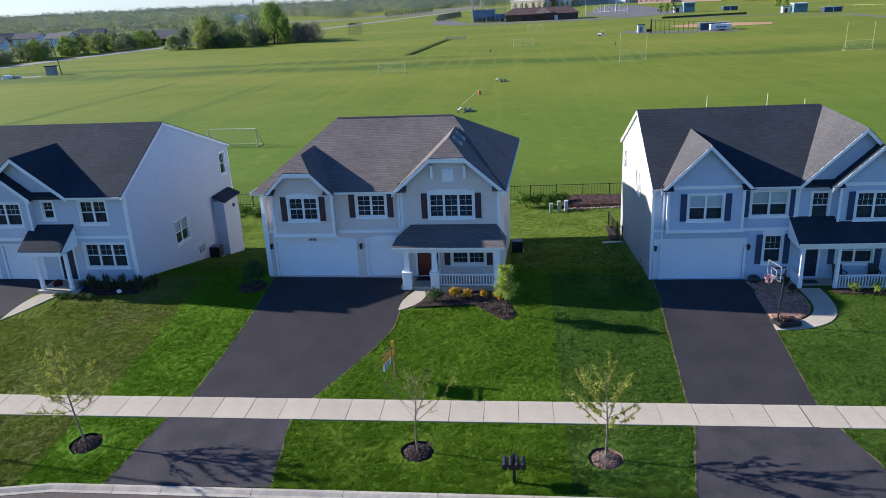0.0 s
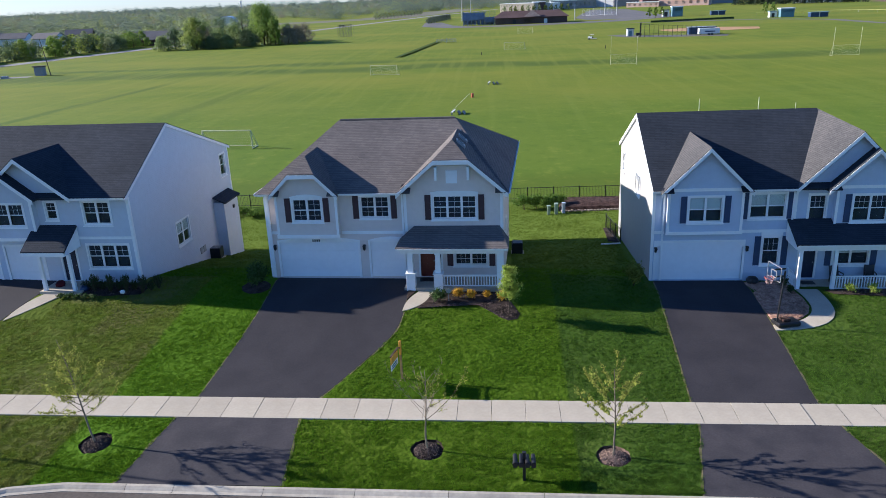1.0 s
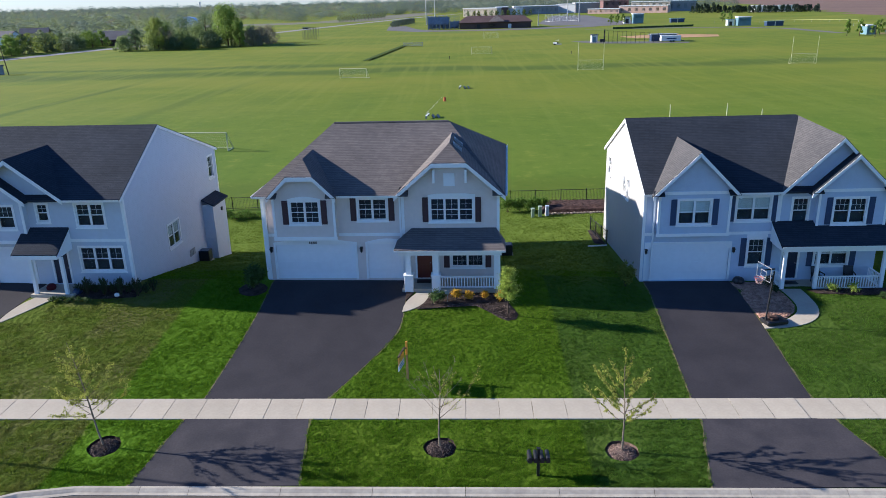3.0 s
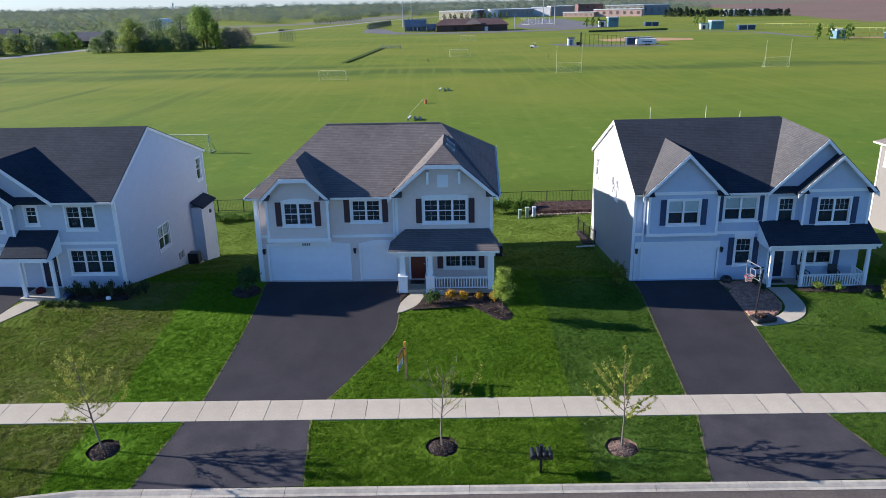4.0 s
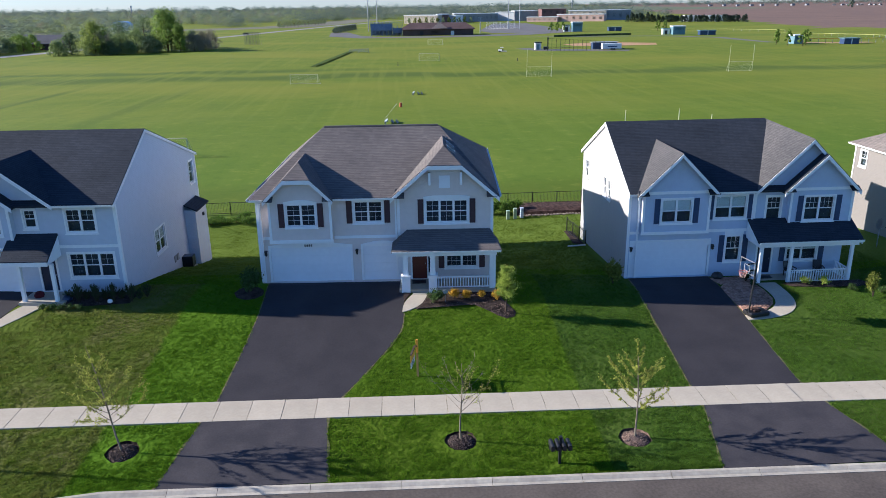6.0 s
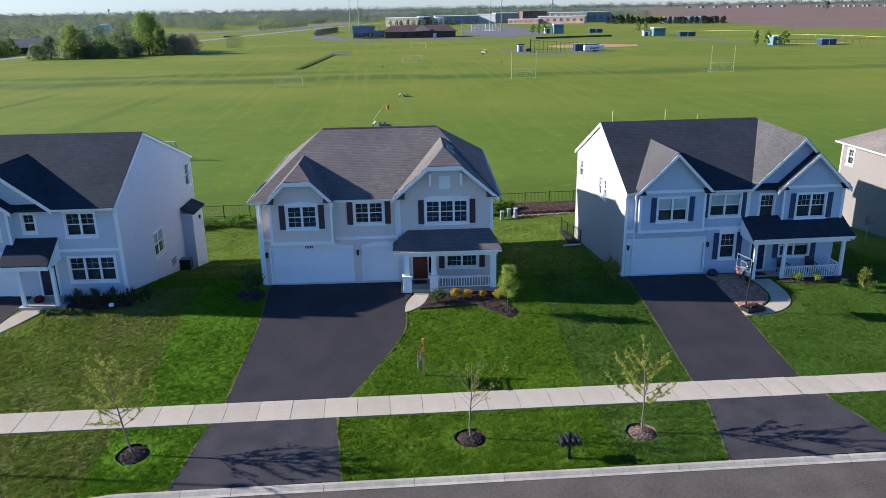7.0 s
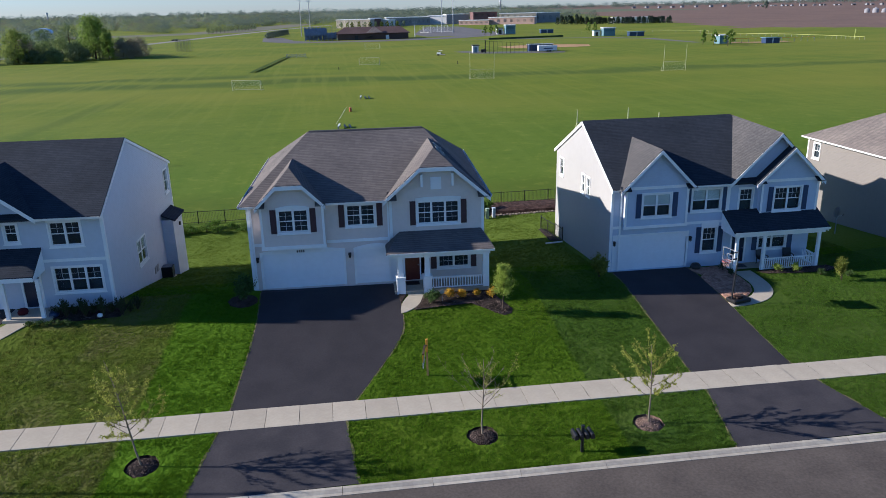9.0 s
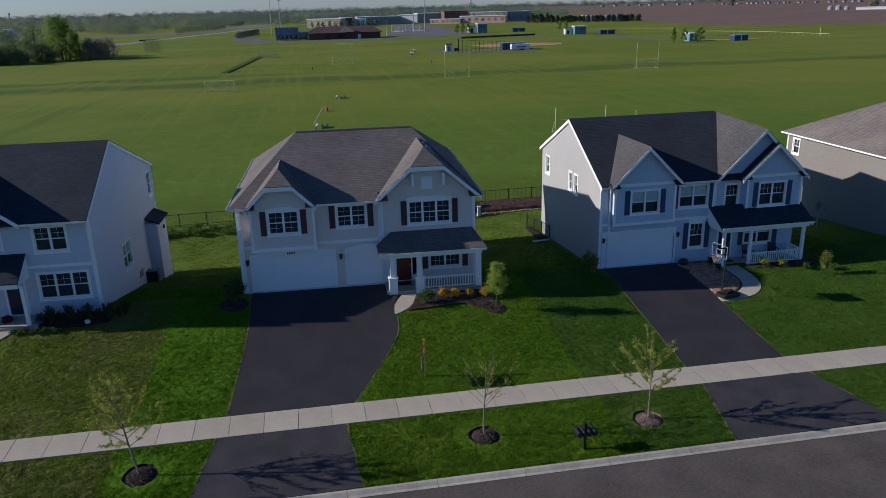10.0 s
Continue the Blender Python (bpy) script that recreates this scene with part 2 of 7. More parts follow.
def make_ground():
    xs = [-v for v in steps_to(26, 4200, 0.55, 1.06)][::-1] + [-26 + 0.5 * i for i in range(153)] + steps_to(50, 4200, 0.55, 1.06)
    ys = [-17 - v for v in steps_to(0, 300, 1.0, 1.3)][::-1] + [-17 + 0.5 * i for i in range(119)] + steps_to(42, 4800, 0.55, 1.045)
    verts, faces, mats = [], [], []
    for y in ys:
        for x in xs:
            z = ground(x, y)
            yy = y
            if abs(y - kerb_y(x)) <= 0.25 and abs(x) < 60:
                yy, z = kerb_y(x) - 0.01, -0.335
            elif y < kerb_y(x):
                z = -0.75 if y > -17.2 else -0.33
            elif any((x - tx) ** 2 + (y - ty) ** 2 < 0.81 for tx, ty in TREES):
                z -= 0.2
            elif on_paving(x, y):
                z -= 0.07
            elif abs(x) < 60 and -6 < y < 40:
                z += 0.025 * noise.noise((x * 0.6, y * 0.6, 0.0))
            verts.append((x, yy, z))
    w = len(xs)
    for j in range(len(ys) - 1):
        for i in range(w - 1):
            faces.append((j * w + i, j * w + i + 1, (j + 1) * w + i + 1, (j + 1) * w + i))
            cx, cy = (xs[i] + xs[i + 1]) / 2, (ys[j] + ys[j + 1]) / 2
            k = 0
            if cx > 11.4 and cy < 14:
                k = 4
            if cy > 37.5:
                k = 1
            if cx > 284 + max(0, cy - 473) * 0.2 and cy > 473 - (cx - 284) and cy > 250:
                k = 2
            if cy > 1500 and cx < 800:
                k = 3
            mats.append(k)
    me = bpy.data.meshes.new("ground")
    me.from_pydata(verts, [], faces)
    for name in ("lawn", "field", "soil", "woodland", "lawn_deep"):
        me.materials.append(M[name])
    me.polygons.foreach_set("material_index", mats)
    me.polygons.foreach_set("use_smooth", [True] * len(faces))
    return tagged(new("ground", me), "mown green lawns and open playing fields reaching the horizon", "ground", kind="structure")


def soft_band(nt, value, lo, mid0, mid1, hi):
    """1 between mid0 and mid1, fading softly to 0 at lo and hi."""
    out = []
    for a, b in ((lo, mid0), (hi, mid1)):
        r = nt.nodes.new("ShaderNodeMapRange")
        r.interpolation_type = "SMOOTHSTEP"
        flip = a > b
        r.inputs["From Min"].default_value, r.inputs["From Max"].default_value = (b, a) if flip else (a, b)
        r.inputs["To Min"].default_value, r.inputs["To Max"].default_value = (1, 0) if flip else (0, 1)
        nt.links.new(value, r.inputs["Value"])
        out.append(r.outputs[0])
    return sum_up(nt, "MULTIPLY", *out)


def sum_up(nt, op, a, b):
    q = nt.nodes.new("ShaderNodeMath")
    q.operation = op
    for k, v in enumerate((a, b)):
        if isinstance(v, (int, float)):
            q.inputs[k].default_value = v
        else:
            nt.links.new(v, q.inputs[k])
    return q.outputs[0]


def blend_in(nt, last, fac, color):
    mix = nt.nodes.new("ShaderNodeMix")
    mix.data_type = "RGBA"
    nt.links.new(fac, mix.inputs["Factor"])
    nt.links.new(last, mix.inputs["A"])
    mix.inputs["B"].default_value = (*color, 1)
    return mix.outputs["Result"]


def grass_mat(name, c1, c2, c3, patch, clump=0.03, dry=None, swale_shade=False, squash=1.0):
    """Mown grass: three tones in patches, clumps in relief; dry: a sparser lawn beyond the lot line; swale tone: the
    shade of hollows, put into the colour.
    """
    m = mat(name, c1, rough=0.9, vary=0.16, scale=patch, fine=45.0, bump=0.5, tint=c2)
    nt, n = m.node_tree, m.node_tree.nodes
    b = n["Principled BSDF"]
    last = b.inputs["Base Color"].links[0].from_socket
    tc = n.new("ShaderNodeTexCoord")
    mp = n.new("ShaderNodeMapping")
    mp.inputs["Scale"].default_value = (squash, 1, 1)
    nt.links.new(tc.outputs["Object"], mp.inputs["Vector"])
    big = n.new("ShaderNodeTexNoise")
    big.inputs["Scale"].default_value, big.inputs["Detail"].default_value = 1.0 / (patch * 4.5), 4.0
    nt.links.new(mp.outputs[0], big.inputs["Vector"])
    mr = n.new("ShaderNodeMapRange")
    mr.inputs["From Min"].default_value, mr.inputs["From Max"].default_value = 0.42, 0.68
    nt.links.new(big.outputs["Fac"], mr.inputs["Value"])
    last = blend_in(nt, last, mr.outputs[0], c3)
    sep = n.new("ShaderNodeSeparateXYZ")
    nt.links.new(tc.outputs["Object"], sep.inputs[0])
    wob = n.new("ShaderNodeTexNoise")
    wob.inputs["Detail"].default_value = 4.0
    nt.links.new(tc.outputs["Object"], wob.inputs["Vector"])
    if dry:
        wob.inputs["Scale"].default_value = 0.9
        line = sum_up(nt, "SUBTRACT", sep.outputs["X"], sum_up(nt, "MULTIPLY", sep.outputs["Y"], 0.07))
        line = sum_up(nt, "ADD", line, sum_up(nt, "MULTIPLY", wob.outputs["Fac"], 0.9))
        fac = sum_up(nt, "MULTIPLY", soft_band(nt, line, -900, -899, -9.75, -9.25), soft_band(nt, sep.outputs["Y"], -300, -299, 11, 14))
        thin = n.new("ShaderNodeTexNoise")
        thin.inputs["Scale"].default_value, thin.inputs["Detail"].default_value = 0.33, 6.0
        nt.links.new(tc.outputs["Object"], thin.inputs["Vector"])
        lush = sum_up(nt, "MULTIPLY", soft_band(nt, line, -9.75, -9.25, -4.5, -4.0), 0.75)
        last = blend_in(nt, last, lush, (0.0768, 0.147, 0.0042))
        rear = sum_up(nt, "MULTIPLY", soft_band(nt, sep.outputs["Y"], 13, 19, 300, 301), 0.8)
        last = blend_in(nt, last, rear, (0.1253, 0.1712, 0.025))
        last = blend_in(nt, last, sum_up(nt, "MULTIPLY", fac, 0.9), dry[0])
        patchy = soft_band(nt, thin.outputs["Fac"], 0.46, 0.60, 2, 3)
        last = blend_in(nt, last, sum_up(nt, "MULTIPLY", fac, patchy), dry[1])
    if swale_shade:
        wob.inputs["Scale"].default_value = 0.03
        lie = sum_up(nt, "ADD", sep.outputs["Y"], sum_up(nt, "MULTIPLY", wob.outputs["Fac"], 26.0))
        f1 = soft_band(nt, lie, 181, 189, 194, 203)
        f2 = soft_band(nt, lie, 205, 211, 213, 222)
        left = soft_band(nt, sep.outputs["X"], -400, -300, -30, 20)
        both = sum_up(nt, "ADD", f1, sum_up(nt, "MULTIPLY", f2, left))
        for nx, ny, at, strong, broad in SWALE_LINES:
            d = sum_up(nt, "ADD", sum_up(nt, "MULTIPLY", sep.outputs["X"], nx), sum_up(nt, "MULTIPLY", sep.outputs["Y"], ny))
            f3 = soft_band(nt, sum_up(nt, "ADD", d, sum_up(nt, "MULTIPLY", wob.outputs["Fac"], 5.0)), at - 3.5 * broad, at - 0.5, at + 0.5, at + 3.0 * broad)
            f3 = sum_up(nt, "MULTIPLY", f3, strong)
            f3 = sum_up(nt, "MULTIPLY", f3, soft_band(nt, sep.outputs["X"], -200, -150, -40, -22))
            f3 = sum_up(nt, "MULTIPLY", f3, soft_band(nt, sep.outputs["Y"], 40, 60, 140, 165))
            both = sum_up(nt, "ADD", both, f3)
        both = sum_up(nt, "MINIMUM", both, 1.0)
        last = blend_in(nt, last, sum_up(nt, "MULTIPLY", both, 0.88), swale_shade)
        mow, mm = n.new("ShaderNodeTexNoise"), n.new("ShaderNodeMapping")
        mm.inputs["Scale"].default_value, mm.inputs["Rotation"].default_value = (0.5, 0.018, 1), (0, 0, radians(-4))
        mow.inputs["Scale"].default_value, mow.inputs["Detail"].default_value = 1.0, 3.0
        nt.links.new(tc.outputs["Object"], mm.inputs["Vector"])
        nt.links.new(mm.outputs[0], mow.inputs["Vector"])
        last = blend_in(nt, last, sum_up(nt, "MULTIPLY", soft_band(nt, mow.outputs["Fac"], 0.5, 0.64, 2, 3), 0.30), (0.167, 0.1879, 0.0184))
        near = soft_band(nt, sep.outputs["Y"], -100, -90, 48, 150)
        tuft = n.new("ShaderNodeTexNoise")
        tuft.inputs["Scale"].default_value, tuft.inputs["Detail"].default_value = 0.45, 8.0
        tuft.inputs["Roughness"].default_value = 0.7
        nt.links.new(tc.outputs["Object"], tuft.inputs["Vector"])
        edge = soft_band(nt, sum_up(nt, "ADD", sep.outputs["Y"], sum_up(nt, "MULTIPLY", wob.outputs["Fac"], 9.0)), 30, 38, 49, 56)
        last = blend_in(nt, last, sum_up(nt, "MULTIPLY", near, 0.6), (0.0618, 0.1236, 0.0058))
        last = blend_in(nt, last, sum_up(nt, "MULTIPLY", edge, 0.5), (0.071, 0.096, 0.005))
        worn = sum_up(nt, "MULTIPLY", soft_band(nt, tuft.outputs["Fac"], 0.52, 0.70, 2, 3), soft_band(nt, sep.outputs["Y"], -100, -90, 60, 190))
        last = blend_in(nt, last, sum_up(nt, "MULTIPLY", worn, 0.55), (0.167, 0.1879, 0.0184))
        dark_tufts = sum_up(nt, "MULTIPLY", soft_band(nt, tuft.outputs["Fac"], -2, -1, 0.34, 0.47), soft_band(nt, sep.outputs["Y"], -100, -90, 60, 190))
        last = blend_in(nt, last, sum_up(nt, "MULTIPLY", dark_tufts, 0.40), (0.0551, 0.1002, 0.005))
    nt.links.new(last, b.inputs["Base Color"])
    if clump:
        b.inputs["Specular IOR Level"].default_value = 0.03
        cl = n.new("ShaderNodeTexNoise")
        cl.inputs["Scale"].default_value, cl.inputs["Detail"].default_value = 4.6, 5.0
        nt.links.new(tc.outputs["Object"], cl.inputs["Vector"])
        bp = n.new("ShaderNodeBump")
        bp.inputs["Strength"].default_value, bp.inputs["Distance"].default_value = 0.9, clump
        nt.links.new(cl.outputs["Fac"], bp.inputs["Height"])
        nt.links.new(b.inputs["Normal"].links[0].from_socket, bp.inputs["Normal"])
        nt.links.new(bp.outputs[0], b.inputs["Normal"])
    return m


SWALE_LINES = ((0.997, -0.083, -56.0, 0.55, 1.0), (0.997, -0.083, -85.0, 1.0, 0.65))      # across: x part, y part, distance, strength, breadth
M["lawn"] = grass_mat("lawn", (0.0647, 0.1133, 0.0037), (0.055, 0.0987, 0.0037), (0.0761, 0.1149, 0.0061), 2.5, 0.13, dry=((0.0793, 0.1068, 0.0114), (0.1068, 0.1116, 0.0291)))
M["lawn_deep"] = grass_mat("lawn_deep", (0.0534, 0.0939, 0.0101), (0.0453, 0.0817, 0.0094), (0.0647, 0.0971, 0.0142), 1.8, 0.12)
# Shade of the field's flat-modelled undulations is put into swale and patch tones.
M["field"] = grass_mat("field", (0.1269, 0.1553, 0.005), (0.0969, 0.1336, 0.0042), (0.157, 0.1703, 0.0117), 9.0, 0.0, swale_shade=(0.0618, 0.0952, 0.0067), squash=0.45)
M["soil"] = mat("ploughed_soil", (0.167, 0.1127, 0.0835), 0.95, 0.12, 60, 2, 0.2, tint=(0.1378, 0.096, 0.0751))
M["woodland"] = mat("woodland_floor", (0.1085, 0.1336, 0.071), 0.95, 0.2, 60, 2, 0.2, tint=(0.1253, 0.1378, 0.0835))
make_ground()


def soften(pts):
    """Rounds the corners of a line, keeping its ends."""
    out = [Vector(pts[0])]
    for a, b in zip(pts, pts[1:]):
        a, b = Vector(a), Vector(b)
        out += [a.lerp(b, 0.25), a.lerp(b, 0.75)]
    return out + [Vector(pts[-1])]


def ribbon(name, left, right, lift, thick, material, label, category, sub=1.0, z=None):
    """A paved strip between two edges, laid on the land."""
    L, R = [], []
    for _ in range(2):
        left, right = soften(left), soften(right)
    for k in range(len(left) - 1):
        a, b, c, d = (Vector(p) for p in (left[k], left[k + 1], right[k], right[k + 1]))
        n = max(1, int(max((b - a).length, (d - c).length) / sub))
        for i in range(n):
            L.append(a.lerp(b, i / n))
            R.append(c.lerp(d, i / n))
    L.append(Vector(left[-1]))
    R.append(Vector(right[-1]))
    wide = max((a - b).length for a, b in zip(L, R))
    m = max(2, int(wide / 0.6))
    bm = bmesh.new()
    h = z or ground
    top = [[bm.verts.new((*(p := a.lerp(b, i / m)), h(*p) + lift)) for i in range(m + 1)] for a, b in zip(L, R)]
    low = [[bm.verts.new(v.co - Vector((0, 0, thick))) for v in row] for row in (top[0], top[-1])]
    lowl = [bm.verts.new(row[0].co - Vector((0, 0, thick))) for row in top]
    lowr = [bm.verts.new(row[-1].co - Vector((0, 0, thick))) for row in top]
    for j in range(len(top) - 1):
        for i in range(m):
            bm.faces.new((top[j][i], top[j][i + 1], top[j + 1][i + 1], top[j + 1][i]))
        bm.faces.new((top[j][0], top[j + 1][0], lowl[j + 1], lowl[j]))
        bm.faces.new((top[j][-1], lowr[j], lowr[j + 1], top[j + 1][-1]))
    for row, lo in ((top[0], low[0]), (top[-1], low[1])):
        for i in range(m):
            bm.faces.new((row[i], lo[i], lo[i + 1], row[i + 1]))
    ob = part(name, bm, material)
    return tagged(ob, label, category, kind="structure")


def from_tabs(tab, n):
    l, r = tab
    y0, y1 = l[0][0], l[-1][0]
    ys = [y0 + (y1 - y0) * i / n for i in range(n + 1)]
    return [(lerp(l, y), y) for y in ys], [(lerp(r, y), y) for y in ys]


for key, where in (("mid", "three-car garage"), ("right", "two-car garage"), ("left", "neighbouring garage")):
    L, R = from_tabs(DRIVES[key], 10)
    ribbon("driveway", L, R, 0.015, 0.12, "asphalt_new", "dark sealed asphalt driveway running up to the " + where, "driveway")
    L, R = from_tabs(APRONS[key], 2)
    ribbon("driveway_apron", L, R, 0.012, 0.12, "asphalt_apron", "dark asphalt driveway apron between pavement and kerb", "driveway")

M["edge_soil"] = mat("edge_soil", (0.1753, 0.1461, 0.0835), 0.95, 0.3, 0.5, 80, 0.4, tint=(0.0835, 0.0919, 0.025))
for key, sides in (("mid", (0, 1)), ("right", (0, 1))):
    for tabs in (DRIVES, APRONS):
        for side in sides:
            L, R = from_tabs(tabs[key], 12)
            line = (L, R)[side]
            s = -1 if side == 0 else 1
            ribbon("drive_edge", [(x + s * 0.002, y) for x, y in line], [(x + s * (0.07 + 0.05 * math.sin(y * 3.1 + side)), y) for x, y in line], 0.010, 0.08, "edge_soil", "thin line of bare soil along the drive edge", "edge", 0.5)

# the street
bm = bmesh.new()
RX = [-60 + 2 * i for i in range(76)]
rows = [[bm.verts.new((x, kerb_y(x) - 0.40 - k * 1.5, -0.432 + 0.02 * min(k, 3))) for x in RX] for k in range(9)]
for a, b in zip(rows, rows[1:]):
    for i in range(len(RX) - 1):
        bm.faces.new((a[i], a[i + 1], b[i + 1], b[i]))
tagged(part("road", bm, "asphalt_old"), "worn grey asphalt street beside a concrete kerb", "road", kind="structure")

# pavement slabs and kerb stones, each a piece
pavement = tagged(new("pavement"), "pale concrete pavement of separate slabs between the lawns", "pavement", kind="structure")
rnd = random.Random(3)
edges = [-34.0]
while edges[-1] < 62:
    edges.append(edges[-1] + 1.5)
for a, b in zip(edges, edges[1:]):
    bm = boxes((-(b - a) / 2 + 0.005, (b - a) / 2 - 0.005, -1.73, 0.0, -0.12, 0.02), bevel=0.008)
    s = part("slab", bm, "concrete", pavement)
    c = (a + b) / 2
    s.matrix_world = pose(c, 0, walk_z(c) + rnd.uniform(-0.004, 0.006), 0, math.degrees(math.atan(0.011)) if abs(c) < 20 else 0, 0)
kerb = tagged(new("kerb"), "pale concrete kerb and gutter in jointed lengths", "kerb", kind="structure")
joints = [-40 + 1.45 * i for i in range(21)] + [-8.8, -6.25, -4.3, -0.7] + [-0.7 + 3.57 * i for i in range(1, 18)]
for x, x1 in zip(joints, joints[1:]):
    a, b = Vector((x, kerb_y(x), 0)), Vector((x1, kerb_y(x1), 0))
    bm = bmesh.new()
    prof = [(0.0, -0.305), (-0.13, -0.31), (-0.22, -0.36), (-0.28, -0.40), (-0.42, -0.415), (-0.42, -0.62), (0.0, -0.62)]
    d = (b - a).normalized()
    nrm = Vector((-d.y, d.x, 0))
    ends = [[bm.verts.new(p + nrm * q + Vector((0, 0, zz))) for q, zz in prof] for p in (a + d * 0.008, b - d * 0.008)]
    for i in range(len(prof)):
        j = (i + 1) % len(prof)
        bm.faces.new((ends[0][i], ends[0][j], ends[1][j], ends[1][i]))
    bm.faces.new(ends[0])
    bm.faces.new(ends[1][::-1])
    part("kerb_stone", bm, "kerb", kerb)


# ---- houses ----
def side_m(x, y, turn):
    """The frame of a wall that starts at x, y and runs turned by that many degrees."""
    return pose(x, y, 0, 0, 0, turn)


def wpart(name, bm, material, parent, m, label=""):
    bmesh.ops.transform(bm, matrix=m, verts=bm.verts)
    return part(name, bm, material, parent, label)


def window(house, m, x0, x1, z0, z1, cols=2, head=0.0, arch=0.0, shutters=None, blind=0.0, grid=True, y=0.0):
    """A sash window set in its opening, with casing, sill, sashes, glass and glazing bars."""
    t = 0.10
    bm = boxes((x0 - t, x0, y - 0.035, y + 0.05, z0 - t, z1 + t), (x1, x1 + t, y - 0.035, y + 0.05, z0 - t, z1 + t),
               (x0, x1, y - 0.035, y + 0.05, z1, z1 + t), (x0, x1, y - 0.035, y + 0.05, z0 - t, z0))
    if head or arch:
        n = 9
        pts = []
        for i in range(n):
            k = i / (n - 1)
            pts.append((x0 - t - 0.03 + (x1 - x0 + 2 * t + 0.06) * k, y - 0.05, z1 + t + head + arch * math.sin(math.pi * k)))
        slab(bm, [(x0 - t - 0.03, y - 0.05, z1 + t + 0.002), (x1 + t + 0.03, y - 0.05, z1 + t + 0.002)] + pts[::-1], 0.045, (0, 1, 0))
    win = wpart("window", bm, "white", house, m)
    wpart("sill", boxes((x0 - t - 0.04, x1 + t + 0.04, y - 0.075, y - 0.036, z0 - t - 0.05, z0 - t + 0.02)), "white", win, m)
    w = (x1 - x0) / cols
    for c in range(cols):
        a, b = x0 + w * c, x0 + w * (c + 1)
        zm = (z0 + z1) / 2
        s = 0.065
        wpart("sash", boxes((a, a + s, y + 0.02, y + 0.07, z0, z1), (b - s, b, y + 0.02, y + 0.07, z0, z1), (a + s, b - s, y + 0.02, y + 0.07, z0, z0 + s),
                            (a + s, b - s, y + 0.02, y + 0.07, z1 - s, z1), (a + s, b - s, y + 0.015, y + 0.07, zm - 0.025, zm + 0.025)), "white", win, m)
        for lo, hi in ((z0 + s, zm - 0.025), (zm + 0.025, z1 - s)):
            wpart("pane", boxes((a + s, b - s, y + 0.05, y + 0.056, lo, hi)), "glass", win, m).visible_shadow = False
        if grid:
            bm = bmesh.new()
            for lo, hi in ((z0 + s, zm - 0.025), (zm + 0.025, z1 - s)) if grid == 2 else ((zm + 0.025, z1 - s),):
                nv = max(1, round((b - a) / 0.36) - 1)
                for k in range(nv):
                    u = a + s + (b - a - 2 * s) * (k + 1) / (nv + 1)
                    box(bm, u - 0.0065, u + 0.0065, y + 0.040, y + 0.049, lo, hi)
                box(bm, a + s, b - s, y + 0.041, y + 0.048, (lo + hi) / 2 - 0.0065, (lo + hi) / 2 + 0.0065)
            wpart("glazing_grid", bm, "white", win, m)
        # A sheet added behind the panes gives the glass its dim slate tone.
        if blind < 0.9:
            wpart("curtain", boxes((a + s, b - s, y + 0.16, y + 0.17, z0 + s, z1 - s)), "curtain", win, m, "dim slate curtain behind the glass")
        if blind:
            wpart("blind", boxes((a + s, b - s, y + 0.10, y + 0.12, z1 - (z1 - z0) * blind, z1 - s)), "blind", win, m, "pale lowered window blind")
    if shutters:
        for a in (x0 - t - 0.37, x1 + t + 0.03):
            bm = boxes((a, a + 0.34, y - 0.045, y - 0.003, z0 - 0.06, z1 + 0.06))
            for k in range(2):
                zz = z0 - 0.06 + (z1 - z0 + 0.12) * (k + 0.5) / 2
                box(bm, a + 0.05, a + 0.29, y - 0.055, y - 0.046, zz - (z1 - z0) * 0.2, zz + (z1 - z0) * 0.2)
            wpart("shutter", bm, shutters, house, m)
    return (x0, x1, z0, z1)


def garage_door(house, m, x0, x1, z1, y=0.0, clip=0.0, arch=0.0):
    t = 0.13
    bm = boxes((x0 - t, x0, y - 0.04, y + 0.06, 0, z1 + t), (x1, x1 + t, y - 0.04, y + 0.06, 0, z1 + t), (x0, x1, y - 0.04, y + 0.06, z1, z1 + t))
    if arch:
        n = 11
        pts = [(x0 - t + (x1 - x0 + 2 * t) * i / (n - 1), y - 0.045, z1 + t + arch * math.sin(math.pi * i / (n - 1))) for i in range(n)]
        slab(bm, [(x0 - t, y - 0.045, z1 + t - 0.05), (x1 + t, y - 0.045, z1 + t - 0.05)] + pts[::-1], 0.04, (0, 1, 0))
    if clip:
        for u, s in ((x0, 1), (x1, -1)):
            slab(bm, [(u, y - 0.041, z1), (u + s * clip, y - 0.041, z1), (u, y - 0.041, z1 - clip * 0.8)], 0.10, (0, 1, 0))
    frame_ob = wpart("garage_door", bm, "white", house, m)
    rows_n = 4
    for r in range(rows_n):
        a, b = z1 * r / rows_n, z1 * (r + 1) / rows_n
        bm = boxes((x0, x1, y + 0.05, y + 0.09, a + 0.002, b - 0.001))
        n = max(4, round((x1 - x0) / 0.6))
        for k in range(n):
            u, v = x0 + (x1 - x0) * k / n + 0.09, x0 + (x1 - x0) * (k + 1) / n - 0.09
            box(bm, u, v, y + 0.0475, y + 0.05, a + 0.10, b - 0.10)
        wpart("door_panel", bm, "garage", frame_ob, m)
    return (x0, x1, 0.0, z1)


